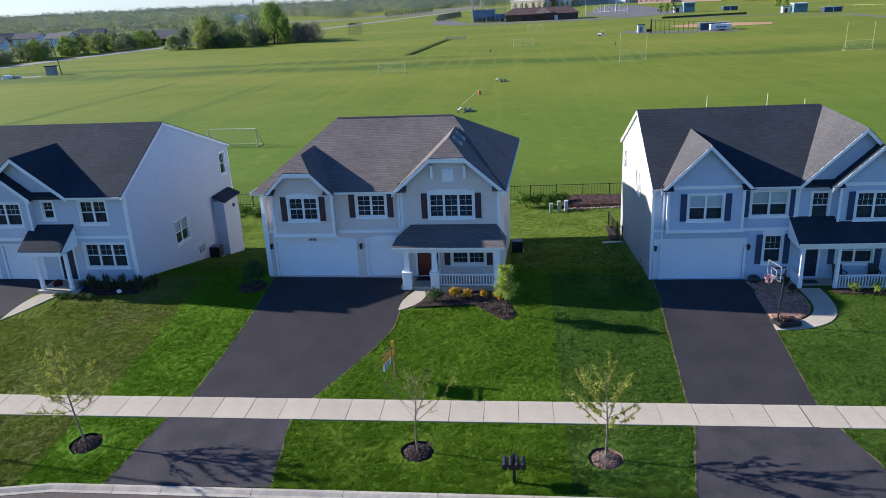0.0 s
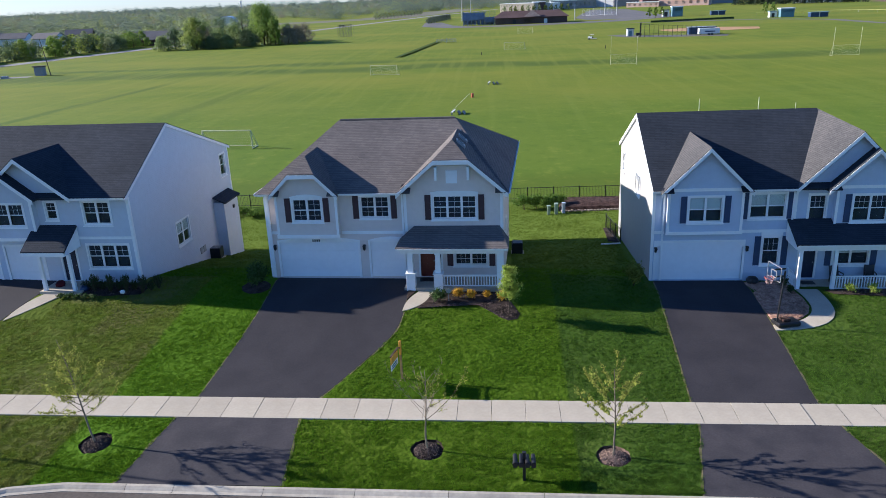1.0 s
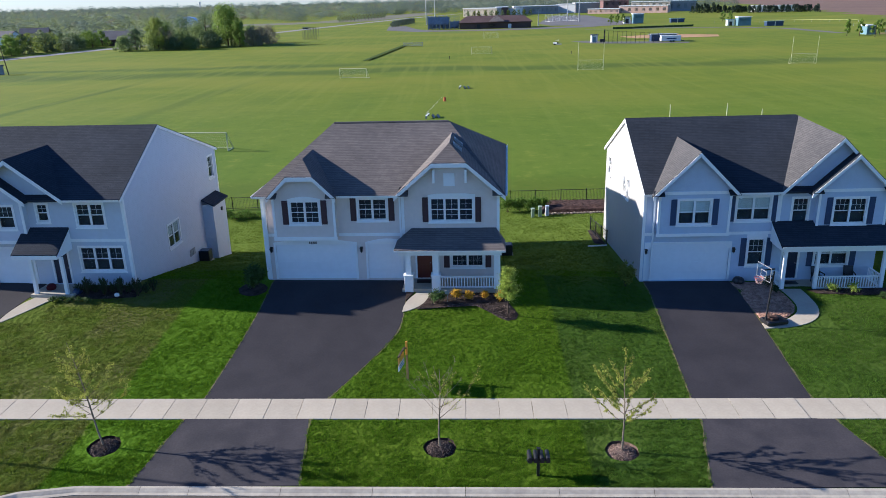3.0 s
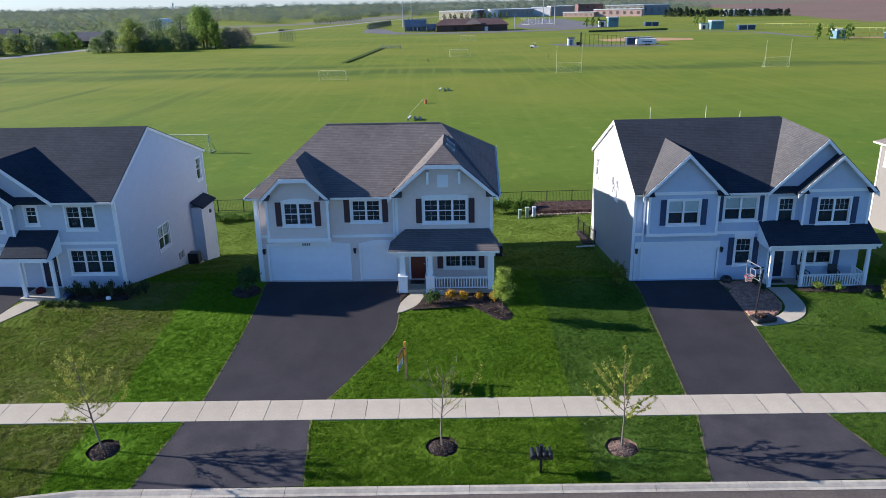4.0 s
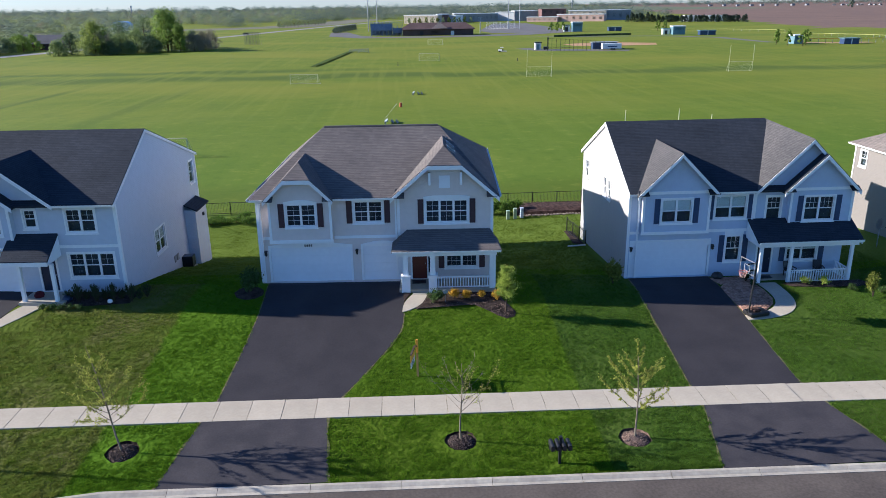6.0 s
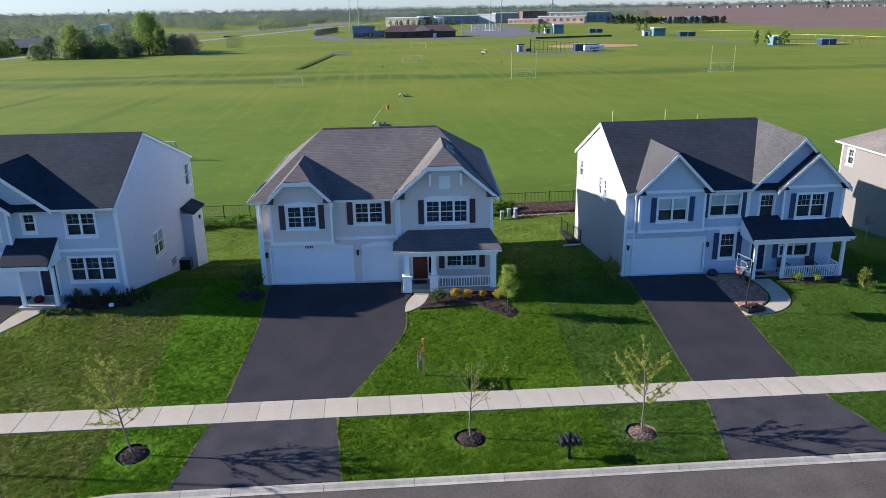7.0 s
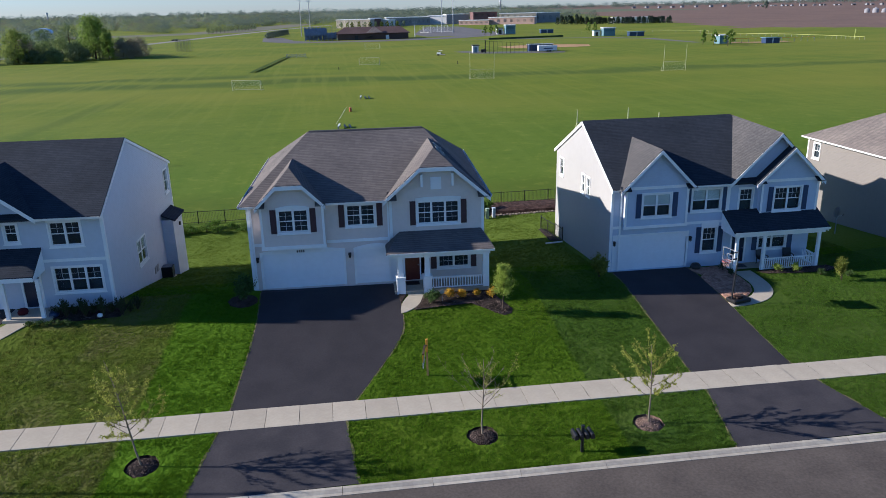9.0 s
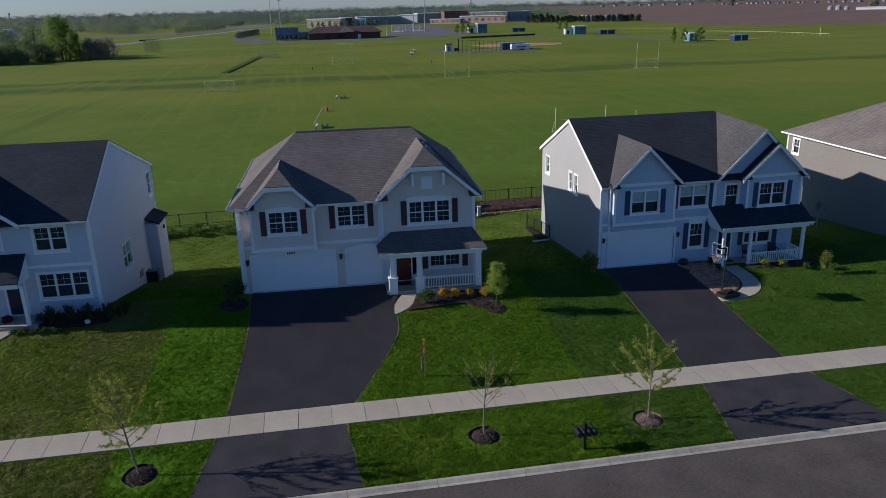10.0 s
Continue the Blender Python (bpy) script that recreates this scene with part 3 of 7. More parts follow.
def entry_door(house, m, x0, x1, material, sidelight=0.0, y=0.0, z0=0.02):
    z1 = z0 + 2.05
    xr = x1 + (sidelight + 0.08 if sidelight else 0)
    t = 0.11
    bm = boxes((x0 - t, x0, y - 0.04, y + 0.06, z0, z1 + t), (xr, xr + t, y - 0.04, y + 0.06, z0, z1 + t), (x0, xr, y - 0.04, y + 0.06, z1, z1 + t))
    if sidelight:
        box(bm, x1, x1 + 0.08, y - 0.02, y + 0.06, z0, z1)
    fr = wpart("front_door", bm, "white", house, m)
    bm = boxes((x0, x1, y + 0.03, y + 0.075, z0, z1))
    w = (x1 - x0)
    for u in (0.14, 0.56):
        for a, b in ((0.10, 0.42), (0.48, 0.78), (0.83, 0.95)):
            box(bm, x0 + w * u, x0 + w * (u + 0.3), y + 0.022, y + 0.03, z0 + 2.05 * a, z0 + 2.05 * b)
    wpart("door_leaf", bm, material, fr, m)
    wpart("door_knob", tube(bmesh.new(), (x1 - 0.09, y + 0.03, z0 + 0.98), (x1 - 0.09, y - 0.04, z0 + 0.98), 0.03), "steel", fr, m, "brushed metal knob")
    if sidelight:
        wpart("pane", boxes((x1 + 0.08, xr, y + 0.04, y + 0.05, z0 + 0.3, z1)), "glass", fr, m)
        wpart("side_panel", boxes((x1 + 0.08, xr, y + 0.03, y + 0.06, z0, z0 + 0.3)), "white", fr, m)
    return (x0, xr, z0, z1)


def rake_boards(bm, pts, y, drop=0.24, thick=0.05):
    """White boards under the roof edge along a chain of points in the plane y."""
    for (xa, za), (xb, zb) in zip(pts, pts[1:]):
        slab(bm, [(xa, y, za), (xb, y, zb), (xb, y, zb - drop), (xa, y, za - drop)], thick, (0, 1, 0))


def gable(house, shingle, siding, xc, half, z0, slope, yf, y_wall, ridge_back, eave_back, clip=0.0, wall_half=None, drop=0.24, wall_low=None, hip=0.95, climb=0.0):
    """A front gable: two slopes (three when its peak is clipped), rake boards and the wall under it. climb: how far its ridge rises to the rear."""
    top = z0 + half * slope
    zc = z0 + (half - clip) * slope if clip else top
    ys = yf + (top - zc) / hip if clip else yf
    for s in (-1, 1):
        pts = [(xc + s * half, yf, z0), (xc + s * clip, yf, zc)]
        if clip:
            pts.append((xc, ys, top))
        pts += [(xc, ridge_back, top + climb), (xc + s * half, eave_back, z0)]
        part("roof_slope", slab(bmesh.new(), pts, 0.13), shingle, house)
    if clip:
        part("roof_slope", slab(bmesh.new(), [(xc - clip, yf, zc), (xc + clip, yf, zc), (xc, ys, top)], 0.12), shingle, house)
    bm = bmesh.new()
    chain = [(xc - half, z0), (xc - clip, zc)] + ([(xc + clip, zc)] if clip else []) + [(xc + half, z0)]
    rake_boards(bm, [(a, b - 0.05) for a, b in chain], yf - 0.03, drop)
    part("rake_board", bm, "white", house)
    wh = wall_half or half
    zl = wall_low if wall_low is not None else z0
    zw = lambda dx: z0 + (half - abs(dx)) * slope - 0.12
    pts = [(xc - wh, y_wall, zl), (xc - wh, y_wall, zw(wh))]
    pts += [(xc - clip, y_wall, zw(clip)), (xc + clip, y_wall, zw(clip))] if clip else [(xc, y_wall, zw(0))]
    pts += [(xc + wh, y_wall, zw(wh)), (xc + wh, y_wall, zl)]
    part("gable_wall", slab(bmesh.new(), pts, 0.15, (0, 1, 0)), siding, house)


def eave_return(house, shingle, x_out, x_in, yf, y_wall, z0):
    """A small sloping roof return at the foot of a gable."""
    part("eave_return", slab(bmesh.new(), [(x_out, yf - 0.03, z0 - 0.03), (x_in, yf - 0.03, z0 - 0.03), (x_in, y_wall - 0.003, z0 + 0.2), (x_out, y_wall - 0.003, z0 + 0.2)], 0.05), shingle, house)


def shell(house, siding, x0, x1, depth, low, high, front, left=(), right=(), y0=0.0, side_siding=None, gables=None):
    """Four walls with thickness; openings by wall, each in the wall's own frame."""
    t = 0.15
    ss = side_siding or siding
    part("wall", wall_bm(bmesh.new(), x1 - x0, low, high, [(a - x0, b - x0, c, d) for a, b, c, d in front], t, side_m(x0, y0, 0)), siding, house)
    part("wall", wall_bm(bmesh.new(), depth - 2 * t, low, high, list(right), t, side_m(x1, y0 + t, 90)), ss, house)
    part("wall", wall_bm(bmesh.new(), depth - 2 * t, low, high, list(left), t, side_m(x0, y0 + depth - t, -90)), ss, house)
    part("wall", wall_bm(bmesh.new(), x1 - x0, low, high, [], t, side_m(x1, y0 + depth, 180)), ss, house)
    # Floors and a partition added to block light inside the hollow shell.
    for zz in (0.02, 2.7, high - 0.2):
        part("added_floor", boxes((x0 + t + 0.02, x1 - t - 0.02, y0 + t + 0.02, y0 + depth - t - 0.02, zz - 0.1, zz)), "interior", house, "dim floor seen behind the windows" if zz == 0.02 else "")
    part("added_partition", boxes((x0 + t + 0.03, x1 - t - 0.03, y0 + 4.0, y0 + 4.1, 0.03, 2.58), (x0 + t + 0.03, x1 - t - 0.03, y0 + 4.0, y0 + 4.1, 2.72, high - 0.32)), "interior", house)


def bump(house, siding, x0, x1, z0, z1, out, openings):
    """A shallow storey that juts out from the front wall."""
    bm = wall_bm(bmesh.new(), x1 - x0, z0, z1, [(a - x0, b - x0, c, d) for a, b, c, d in openings], 0.12, side_m(x0, -out, 0))
    part("bay_wall", bm, siding, house)
    part("bay_side", boxes((x0, x0 + 0.12, -out + 0.122, -0.002, z0, z1)), siding, house)
    part("bay_side", boxes((x1 - 0.12, x1, -out + 0.122, -0.002, z0, z1)), siding, house)
    part("bay_soffit", boxes((x0 + 0.122, x1 - 0.122, -out + 0.122, -0.002, z0, z0 + 0.1)), "white", house)


def trim(house, *specs):
    for s in specs:
        part("trim_board", boxes(s), "white", house)


def gutter(house, a, b, r=0.06):
    a, b = Vector(a), Vector(b)
    d = (b - a).normalized()
    nrm = Vector((d.y, -d.x, 0))
    bm = bmesh.new()
    prof = [(0.0, -0.13), (0.09, -0.13), (0.12, 0.0), (0.10, 0.0), (0.08, -0.09), (0.0, -0.09)]
    ends = [[bm.verts.new(p + nrm * q + Vector((0, 0, z))) for q, z in prof] for p in (a, b)]
    for i in range(len(prof)):
        j = (i + 1) % len(prof)
        bm.faces.new((ends[0][i], ends[0][j], ends[1][j], ends[1][i]))
    bm.faces.new(ends[0])
    bm.faces.new(ends[1][::-1])
    part("gutter", bm, "white", house)


def downspout(house, x, y, z0, z1):
    part("downspout", boxes((x - 0.05, x + 0.05, y - 0.085, y - 0.005, z0, z1)), "white", house)


def wall_lamp(house, x, z, y=0.0):
    bm = boxes((x - 0.05, x + 0.05, y - 0.03, y - 0.001, z - 0.15, z + 0.15), (x - 0.065, x + 0.065, y - 0.19, y - 0.06, z - 0.13, z + 0.08))
    slab(bm, [(x - 0.09, y - 0.22, z + 0.08), (x + 0.09, y - 0.22, z + 0.08), (x + 0.09, y - 0.03, z + 0.15), (x - 0.09, y - 0.03, z + 0.15)], 0.03)
    box(bm, x - 0.02, x + 0.02, y - 0.14, y - 0.11, z - 0.2, z - 0.13)
    part("wall_lantern", bm, "black", house, "black carriage lantern")


def post(house, x, y, z0, z1, wide=0.3, pedestal=0.0, taper=0.75):
    bm = bmesh.new()
    if pedestal:
        w = wide * 0.75
        box(bm, x - w, x + w, y - w, y + w, z0, z0 + pedestal, bevel=0.015)
        box(bm, x - w - 0.04, x + w + 0.04, y - w - 0.04, y + w + 0.04, z0 + pedestal, z0 + pedestal + 0.07)
        z0 = z0 + pedestal + 0.07
    a, b = wide / 2, wide / 2 * taper
    lo = [bm.verts.new((x + sx * a, y + sy * a, z0)) for sx, sy in ((-1, -1), (1, -1), (1, 1), (-1, 1))]
    hi = [bm.verts.new((x + sx * b, y + sy * b, z1 - 0.08)) for sx, sy in ((-1, -1), (1, -1), (1, 1), (-1, 1))]
    bm.faces.new(lo[::-1])
    bm.faces.new(hi)
    for i in range(4):
        bm.faces.new((lo[i], lo[(i + 1) % 4], hi[(i + 1) % 4], hi[i]))
    box(bm, x - a, x + a, y - a, y + a, z1 - 0.08, z1)
    part("porch_post", bm, "white", house)


def railing(house, a, b, z0, z1):
    """A white railing with square balusters between two points."""
    a, b = Vector((*a, 0)), Vector((*b, 0))
    ln = (b - a).length
    m = Matrix.Translation(a) @ Matrix.Rotation(math.atan2(b.y - a.y, b.x - a.x), 4, "Z")
    rail = wpart("railing", boxes((0, ln, -0.045, 0.045, z1 - 0.06, z1), (0, ln, -0.03, 0.03, z0 + 0.04, z0 + 0.10)), "white", house, m)
    n = int(ln / 0.155)
    for k in range(n):
        u = ln * (k + 0.5) / n
        wpart("baluster", boxes((u - 0.025, u + 0.025, -0.02, 0.02, z0 + 0.10, z1 - 0.06)), "white", rail, m)


def bars(house, x, y, z, widths, h, gap, material, name="number_plate"):
    bm = bmesh.new()
    for w in widths:
        box(bm, x, x + w, y - 0.012, y, z, z + h)
        x += w + gap
    part(name, bm, material, house, "dark unreadable number marks")


def house_mid():
    h = thing("house", pose(1.6, 11.9, 1.4, 0, 0, -2.0), "two-storey light grey house with brown shingle hip roof and plum shutters", "house", "detached houses")
    o = []
    o.append(garage_door(h, FRONT, -6.45, -1.62, 2.2, arch=0.22))
    o.append(garage_door(h, FRONT, -0.85, 1.55, 2.2, arch=0.22))
    o.append(window(h, FRONT, -1.28, 0.40, 3.72, 5.0, 2, shutters="plum", grid=2))
    o.append(entry_door(h, FRONT, 2.12, 3.02, "door_red", 0.25))
    o.append(window(h, FRONT, 4.2, 6.1, 0.75, 2.2, 2, shutters="plum", grid=2))
    up = window(h, FRONT, 3.0, 5.52, 3.62, 5.0, 3, head=0.12, arch=0.12, shutters="plum", grid=2)
    right = [window(h, side_m(7.05, 0.15, 90), 5.0, 5.8, 3.6, 5.0, 1), window(h, side_m(7.05, 0.15, 90), 8.2, 9.0, 3.6, 5.0, 1),
             window(h, side_m(7.05, 0.15, 90), 5.0, 5.8, 0.7, 2.0, 1)]
    o.append(up)
    o.append((-5.9, -3.0, 3.1, 5.1))
    shell(h, "siding_grey", -7.1, 7.05, 14.2, -3.2, 5.3, o, (), right)
    lw = window(h, FRONT, -5.25, -3.53, 3.66, 5.0, 2, head=0.05, arch=0.14, shutters="plum", grid=2, y=-0.45)
    bump(h, "siding_grey", -6.3, -2.6, 2.72, 5.3, 0.45, [lw])
    # roof
    e, rz, ry = 5.32, 8.62, 5.6
    P = {"fl": (-7.45, -0.42, e), "fr": (7.4, -0.42, e), "br": (7.8, 14.8, e), "bl": (-7.2, 14.8, e), "l": (-3.55, ry, rz), "r": (3.95, ry, rz)}
    for keys in (("fr", "br", "r"), ("br", "bl", "l", "r"), ("bl", "fl", "l")):
        part("roof_slope", slab(bmesh.new(), [P[k] for k in keys], 0.14), "shingle_brown", h)
    zf = e + 0.62 * (rz - e) / (ry + 0.42)
    part("roof_slope", slab(bmesh.new(), [P["fl"], (1.2, -0.42, e), (1.2, ry, rz), P["l"]], 0.14), "shingle_brown", h)
    part("roof_slope", slab(bmesh.new(), [(1.2, 0.2, zf), (7.045, 0.2, zf), P["r"], (1.2, ry, rz)], 0.14), "shingle_brown", h)
    part("soffit", boxes((-7.3, 1.2, -0.3, -0.003, e - 0.16, e - 0.142)), "white", h)
    part("soffit", boxes((7.055, 7.35, -0.3, 14.1, e - 0.16, e - 0.142)), "white", h)
    part("soffit", boxes((-7.35, -7.105, -0.003, 14.1, e - 0.16, e - 0.142)), "white", h)
    part("ridge_cap", tube(bmesh.new(), (-3.5, ry, rz - 0.02), (3.9, ry, rz - 0.02), 0.09, n=6), "shingle_brown", h)
    gable(h, "shingle_brown", "siding_grey", -4.5, 2.05, 5.3, 1.0, -0.80, -0.45, 3.3, -0.05, clip=0.78, wall_half=1.85, wall_low=5.3, hip=0.6)
    gable(h, "shingle_brown", "siding_grey", 4.15, 3.25, 5.25, 0.87, -0.45, -0.06, 4.6, 0.0, clip=1.0, wall_half=2.85, wall_low=5.3, hip=0.58)
    for xo, xi in ((-6.5, -5.95), (-2.5, -3.05)):
        eave_return(h, "shingle_brown", xo, xi, -0.80, -0.45, 5.32)
    for xo, xi in ((1.15, 1.75), (7.25, 6.65)):
        eave_return(h, "shingle_brown", xo, xi, -0.45, -0.06, 5.32)
    part("gable_vent", boxes((3.82, 4.47, -0.10, -0.061, 5.75, 6.5)), "garage", h, "white square gable vent")
    part("bracket", boxes((3.2, 3.33, -0.42, -0.061, 6.0, 6.75)), "white", h)
    part("bracket", boxes((5.05, 5.18, -0.42, -0.061, 6.0, 6.75)), "white", h)
    for vy in (1.5, 3.1, 4.6):
        v = part("roof_vent", slab(bmesh.new(), [(4.36, vy - 0.2, 8.04), (4.86, vy - 0.2, 7.62), (4.86, vy + 0.2, 7.62), (4.36, vy + 0.2, 8.04)], 0.2), "steel", h, "pale square roof vent")
        part("louvre", slab(bmesh.new(), [(4.46, vy - 0.12, 7.966), (4.78, vy - 0.12, 7.697), (4.78, vy + 0.12, 7.697), (4.46, vy + 0.12, 7.966)], 0.02), "black", v)
    gutter(h, (-7.4, -0.43, e), (-6.55, -0.43, e))
    gutter(h, (-2.45, -0.43, e), (1.1, -0.43, e))
    gutter(h, (7.4, -0.4, e), (7.8, 14.8, e))
    gutter(h, (-7.2, 14.8, e), (-7.45, -0.4, e))
    trim(h, (-7.14, -6.96, -0.03, 0.0 - 0.002, 0.0, 5.2), (-6.32, -6.18, -0.48, -0.452, 2.7, 5.3), (-2.72, -2.58, -0.48, -0.452, 2.7, 5.3), (1.28, 1.45, -0.035, -0.002, 2.85, 5.2),
         (6.9, 7.07, -0.035, -0.002, 0.0, 5.2), (-6.36, -2.54, -0.49, -0.454, 2.6, 2.82), (-2.54, 1.28, -0.03, -0.002, 2.72, 2.9), (-6.95, -6.37, -0.03, -0.002, 2.72, 2.9))
    downspout(h, -6.88, -0.033, 0.0, 5.2)
    downspout(h, 1.2, -0.003, 0.2, 5.2)
    wall_lamp(h, -6.72, 1.9)
    wall_lamp(h, -1.22, 1.9)
    bars(h, -4.38, -0.05, 2.245, (0.07, 0.075, 0.075, 0.07), 0.15, 0.055, "black")
    # porch
    part("porch_floor", boxes((1.35, 7.05, -1.75, -0.003, -0.5, -0.02)), "concrete", h, "pale concrete porch floor")
    part("porch_step", boxes((2.15, 3.05, -2.05, -1.753, -0.5, -0.2)), "concrete", h)
    pr = [(0.95, -1.85, 2.42), (7.4, -1.85, 2.42), (6.85, -0.03, 3.2), (1.85, -0.03, 3.2)]
    part("porch_roof", slab(bmesh.new(), pr, 0.12), "shingle_brown", h)
    part("porch_roof", slab(bmesh.new(), [pr[0], pr[3], (0.95, -0.03, 2.42)], 0.12), "shingle_brown", h)
    part("porch_roof", slab(bmesh.new(), [pr[1], (7.4, -0.03, 2.42), pr[2]], 0.12), "shingle_brown", h)
    part("porch_beam", boxes((1.2, 7.15, -1.72, -1.45, 2.05, 2.3), (1.2, 1.45, -1.45, -0.03, 2.05, 2.3), (6.9, 7.15, -1.45, -0.03, 2.05, 2.3)), "white", h)
    part("porch_ceiling", boxes((1.0, 7.35, -1.8, -0.03, 2.301, 2.33)), "white", h)
    gutter(h, (0.97, -1.86, 2.42), (7.38, -1.86, 2.42))
    post(h, 1.75, -1.55, -0.4, 2.05, 0.34, 1.2)
    post(h, 3.35, -1.55, -0.4, 2.05, 0.34, 1.2)
    post(h, 6.9, -1.55, -0.4, 2.05, 0.36, 0.0, 1.0)
    railing(h, (3.62, -1.58), (6.7, -1.58), -0.02, 0.72)
    return h


def house_right():
    h = thing("house", pose(24.6, 13.3, 0.45, 0, 0, 0), "two-storey slate blue house with dark shingle gable roof and navy shutters", "house", "detached houses")
    o = [garage_door(h, FRONT, -6.8, -1.75, 2.36, clip=0.42),
         # The half blind here stands in for a pale reflection on the upper sash.
         window(h, FRONT, -1.55, 0.45, 3.82, 5.28, 2, shutters="navy", blind=0.55, grid=False),
         window(h, FRONT, -0.62, 0.36, 0.92, 2.62, 1, head=0.2, shutters="navy"),
         entry_door(h, FRONT, 1.55, 2.47, "door_navy"),
         window(h, FRONT, 1.78, 2.72, 3.62, 5.15, 1)]
    pw = window(h, FRONT, 3.5, 5.5, 0.85, 2.35, 2, shutters="navy", grid=False, blind=0.5)
    o += [pw, (-6.0, -2.4, 3.3, 5.4), (3.4, 6.8, 3.3, 5.4)]
    sm = side_m(-7.12, 12.2 - 0.15, -90)
    left = [window(h, sm, 6.1, 6.7, 4.1, 5.4, 1, shutters=None), window(h, sm, 7.2, 7.8, 4.1, 5.4, 1), window(h, sm, 0.9, 1.7, 4.3, 5.6, 1)]
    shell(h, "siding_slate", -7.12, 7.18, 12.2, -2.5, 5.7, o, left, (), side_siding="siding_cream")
    # Its blind, too, takes the place of a reflection in the upper glass.
    w1 = window(h, FRONT, -5.15, -3.25, 3.75, 5.25, 2, shutters="navy", blind=0.5, grid=False, y=-0.4)
    bump(h, "siding_slate", -6.35, -2.05, 3.06, 5.7, 0.4, [w1])
    w4 = window(h, FRONT, 4.05, 5.95, 3.65, 5.2, 2, shutters="navy", y=-0.4)
    bump(h, "siding_slate", 3.1, 7.18, 3.0, 5.7, 0.4, [w4])
    e, rz, ry = 5.66, 9.2, 6.1
    sl = (rz - e) / (ry + 0.4)
    part("roof_slope", slab(bmesh.new(), [(-7.22, -0.38, e + 0.011), (4.0, -0.38, e + 0.011), (4.0, ry, rz), (-7.22, ry, rz)], 0.14), "shingle_black", h)
    part("roof_slope", slab(bmesh.new(), [(4.0, 12.6, e + 0.4), (-7.22, 12.6, e + 0.4), (-7.22, ry, rz), (4.0, ry, rz)], 0.14), "shingle_black", h)
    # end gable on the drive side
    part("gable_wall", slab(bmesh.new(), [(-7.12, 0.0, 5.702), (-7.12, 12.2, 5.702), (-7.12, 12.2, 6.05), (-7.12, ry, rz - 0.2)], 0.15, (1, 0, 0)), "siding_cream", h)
    bm = bmesh.new()
    for y0, y1, ze in ((-0.4, ry, e), (12.6, ry, e + 0.4)):
        slab(bm, [(-7.24, y0, ze - 0.05), (-7.24, y1, rz - 0.05), (-7.24, y1, rz - 0.27), (-7.24, y0, ze - 0.27)], 0.115, (1, 0, 0))
    part("rake_board", bm, "white", h)
    # the cross gable, running through
    gable(h, "shingle_lit_grey", "siding_slate", 4.12, 3.3, 5.6, 0.985, -0.4, 0.02, 6.4, 9.0, wall_half=2.95, wall_low=5.702, climb=0.3)
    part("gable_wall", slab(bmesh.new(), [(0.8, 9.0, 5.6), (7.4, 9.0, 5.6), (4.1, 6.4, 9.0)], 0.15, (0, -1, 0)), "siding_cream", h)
    # Unseen rear wing, added to shape the shadow on the next house.
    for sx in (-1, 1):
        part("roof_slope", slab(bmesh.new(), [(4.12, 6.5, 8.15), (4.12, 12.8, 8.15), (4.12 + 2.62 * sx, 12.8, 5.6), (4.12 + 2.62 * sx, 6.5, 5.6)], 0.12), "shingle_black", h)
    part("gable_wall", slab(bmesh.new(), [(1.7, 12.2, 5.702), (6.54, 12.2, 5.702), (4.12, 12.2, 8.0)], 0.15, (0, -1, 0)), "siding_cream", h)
    gable(h, "shingle_black", "siding_slate", 4.98, 2.45, 5.6, 0.95, -0.75, -0.4, 2.2, 0.3, wall_half=2.15, wall_low=5.702)
    gable(h, "shingle_lit_grey", "siding_slate", -4.2, 2.6, 5.62, 1.0, -0.75, -0.4, 4.7, -0.1, wall_half=2.15, wall_low=5.702)
    for xo, xi in ((-6.75, -6.1), (-1.65, -2.3), (2.58, 3.2), (7.38, 6.8)):
        eave_return(h, "shingle_black", xo, xi, -0.75, -0.4, 5.66)
    gutter(h, (-1.7, -0.42, e), (0.95, -0.42, e))
    gutter(h, (-7.3, -0.42, e), (-6.7, -0.42, e))
    trim(h, (-7.15, -6.98, -0.03, -0.002, 0.0, 5.6), (-6.37, -6.22, -0.43, -0.402, 3.06, 5.7), (-2.18, -2.03, -0.43, -0.402, 3.06, 5.7), (-6.4, -2.0, -0.44, -0.404, 2.98, 3.16),
         (-2.0, 0.95, -0.03, -0.002, 2.92, 3.1), (-6.97, -6.4, -0.03, -0.002, 2.92, 3.1), (-6.4, -2.0, -0.44, -0.404, 5.6, 5.78), (0.96, 1.1, -0.03, -0.002, 3.0, 5.6),
         (7.04, 7.2, -0.43, -0.402, 3.0, 5.7), (3.08, 3.22, -0.43, -0.402, 3.0, 5.7), (3.05, 7.22, -0.44, -0.404, 5.6, 5.78))
    downspout(h, -6.5, -0.003, 0.0, 5.6)
    downspout(h, 0.88, -0.003, 3.1, 5.6)
    wall_lamp(h, -6.85, 1.95)
    wall_lamp(h, -1.52, 1.95)
    part("porch_floor", boxes((0.75, 7.1, -1.75, -0.003, -0.6, -0.1)), "concrete", h, "pale concrete porch floor")
    part("porch_roof", slab(bmesh.new(), [(0.65, -1.85, 2.72), (7.38, -1.85, 2.72), (7.38, -0.02, 3.74), (0.65, -0.02, 3.74)], 0.12), "shingle_black", h)
    for u, s in ((0.66, 1), (7.37, -1)):
        part("porch_gable_end", slab(bmesh.new(), [(u, -1.82, 2.58), (u, -0.02, 3.58), (u, -0.02, 2.5), (u, -1.82, 2.42)], 0.08, (s, 0, 0)), "white", h)
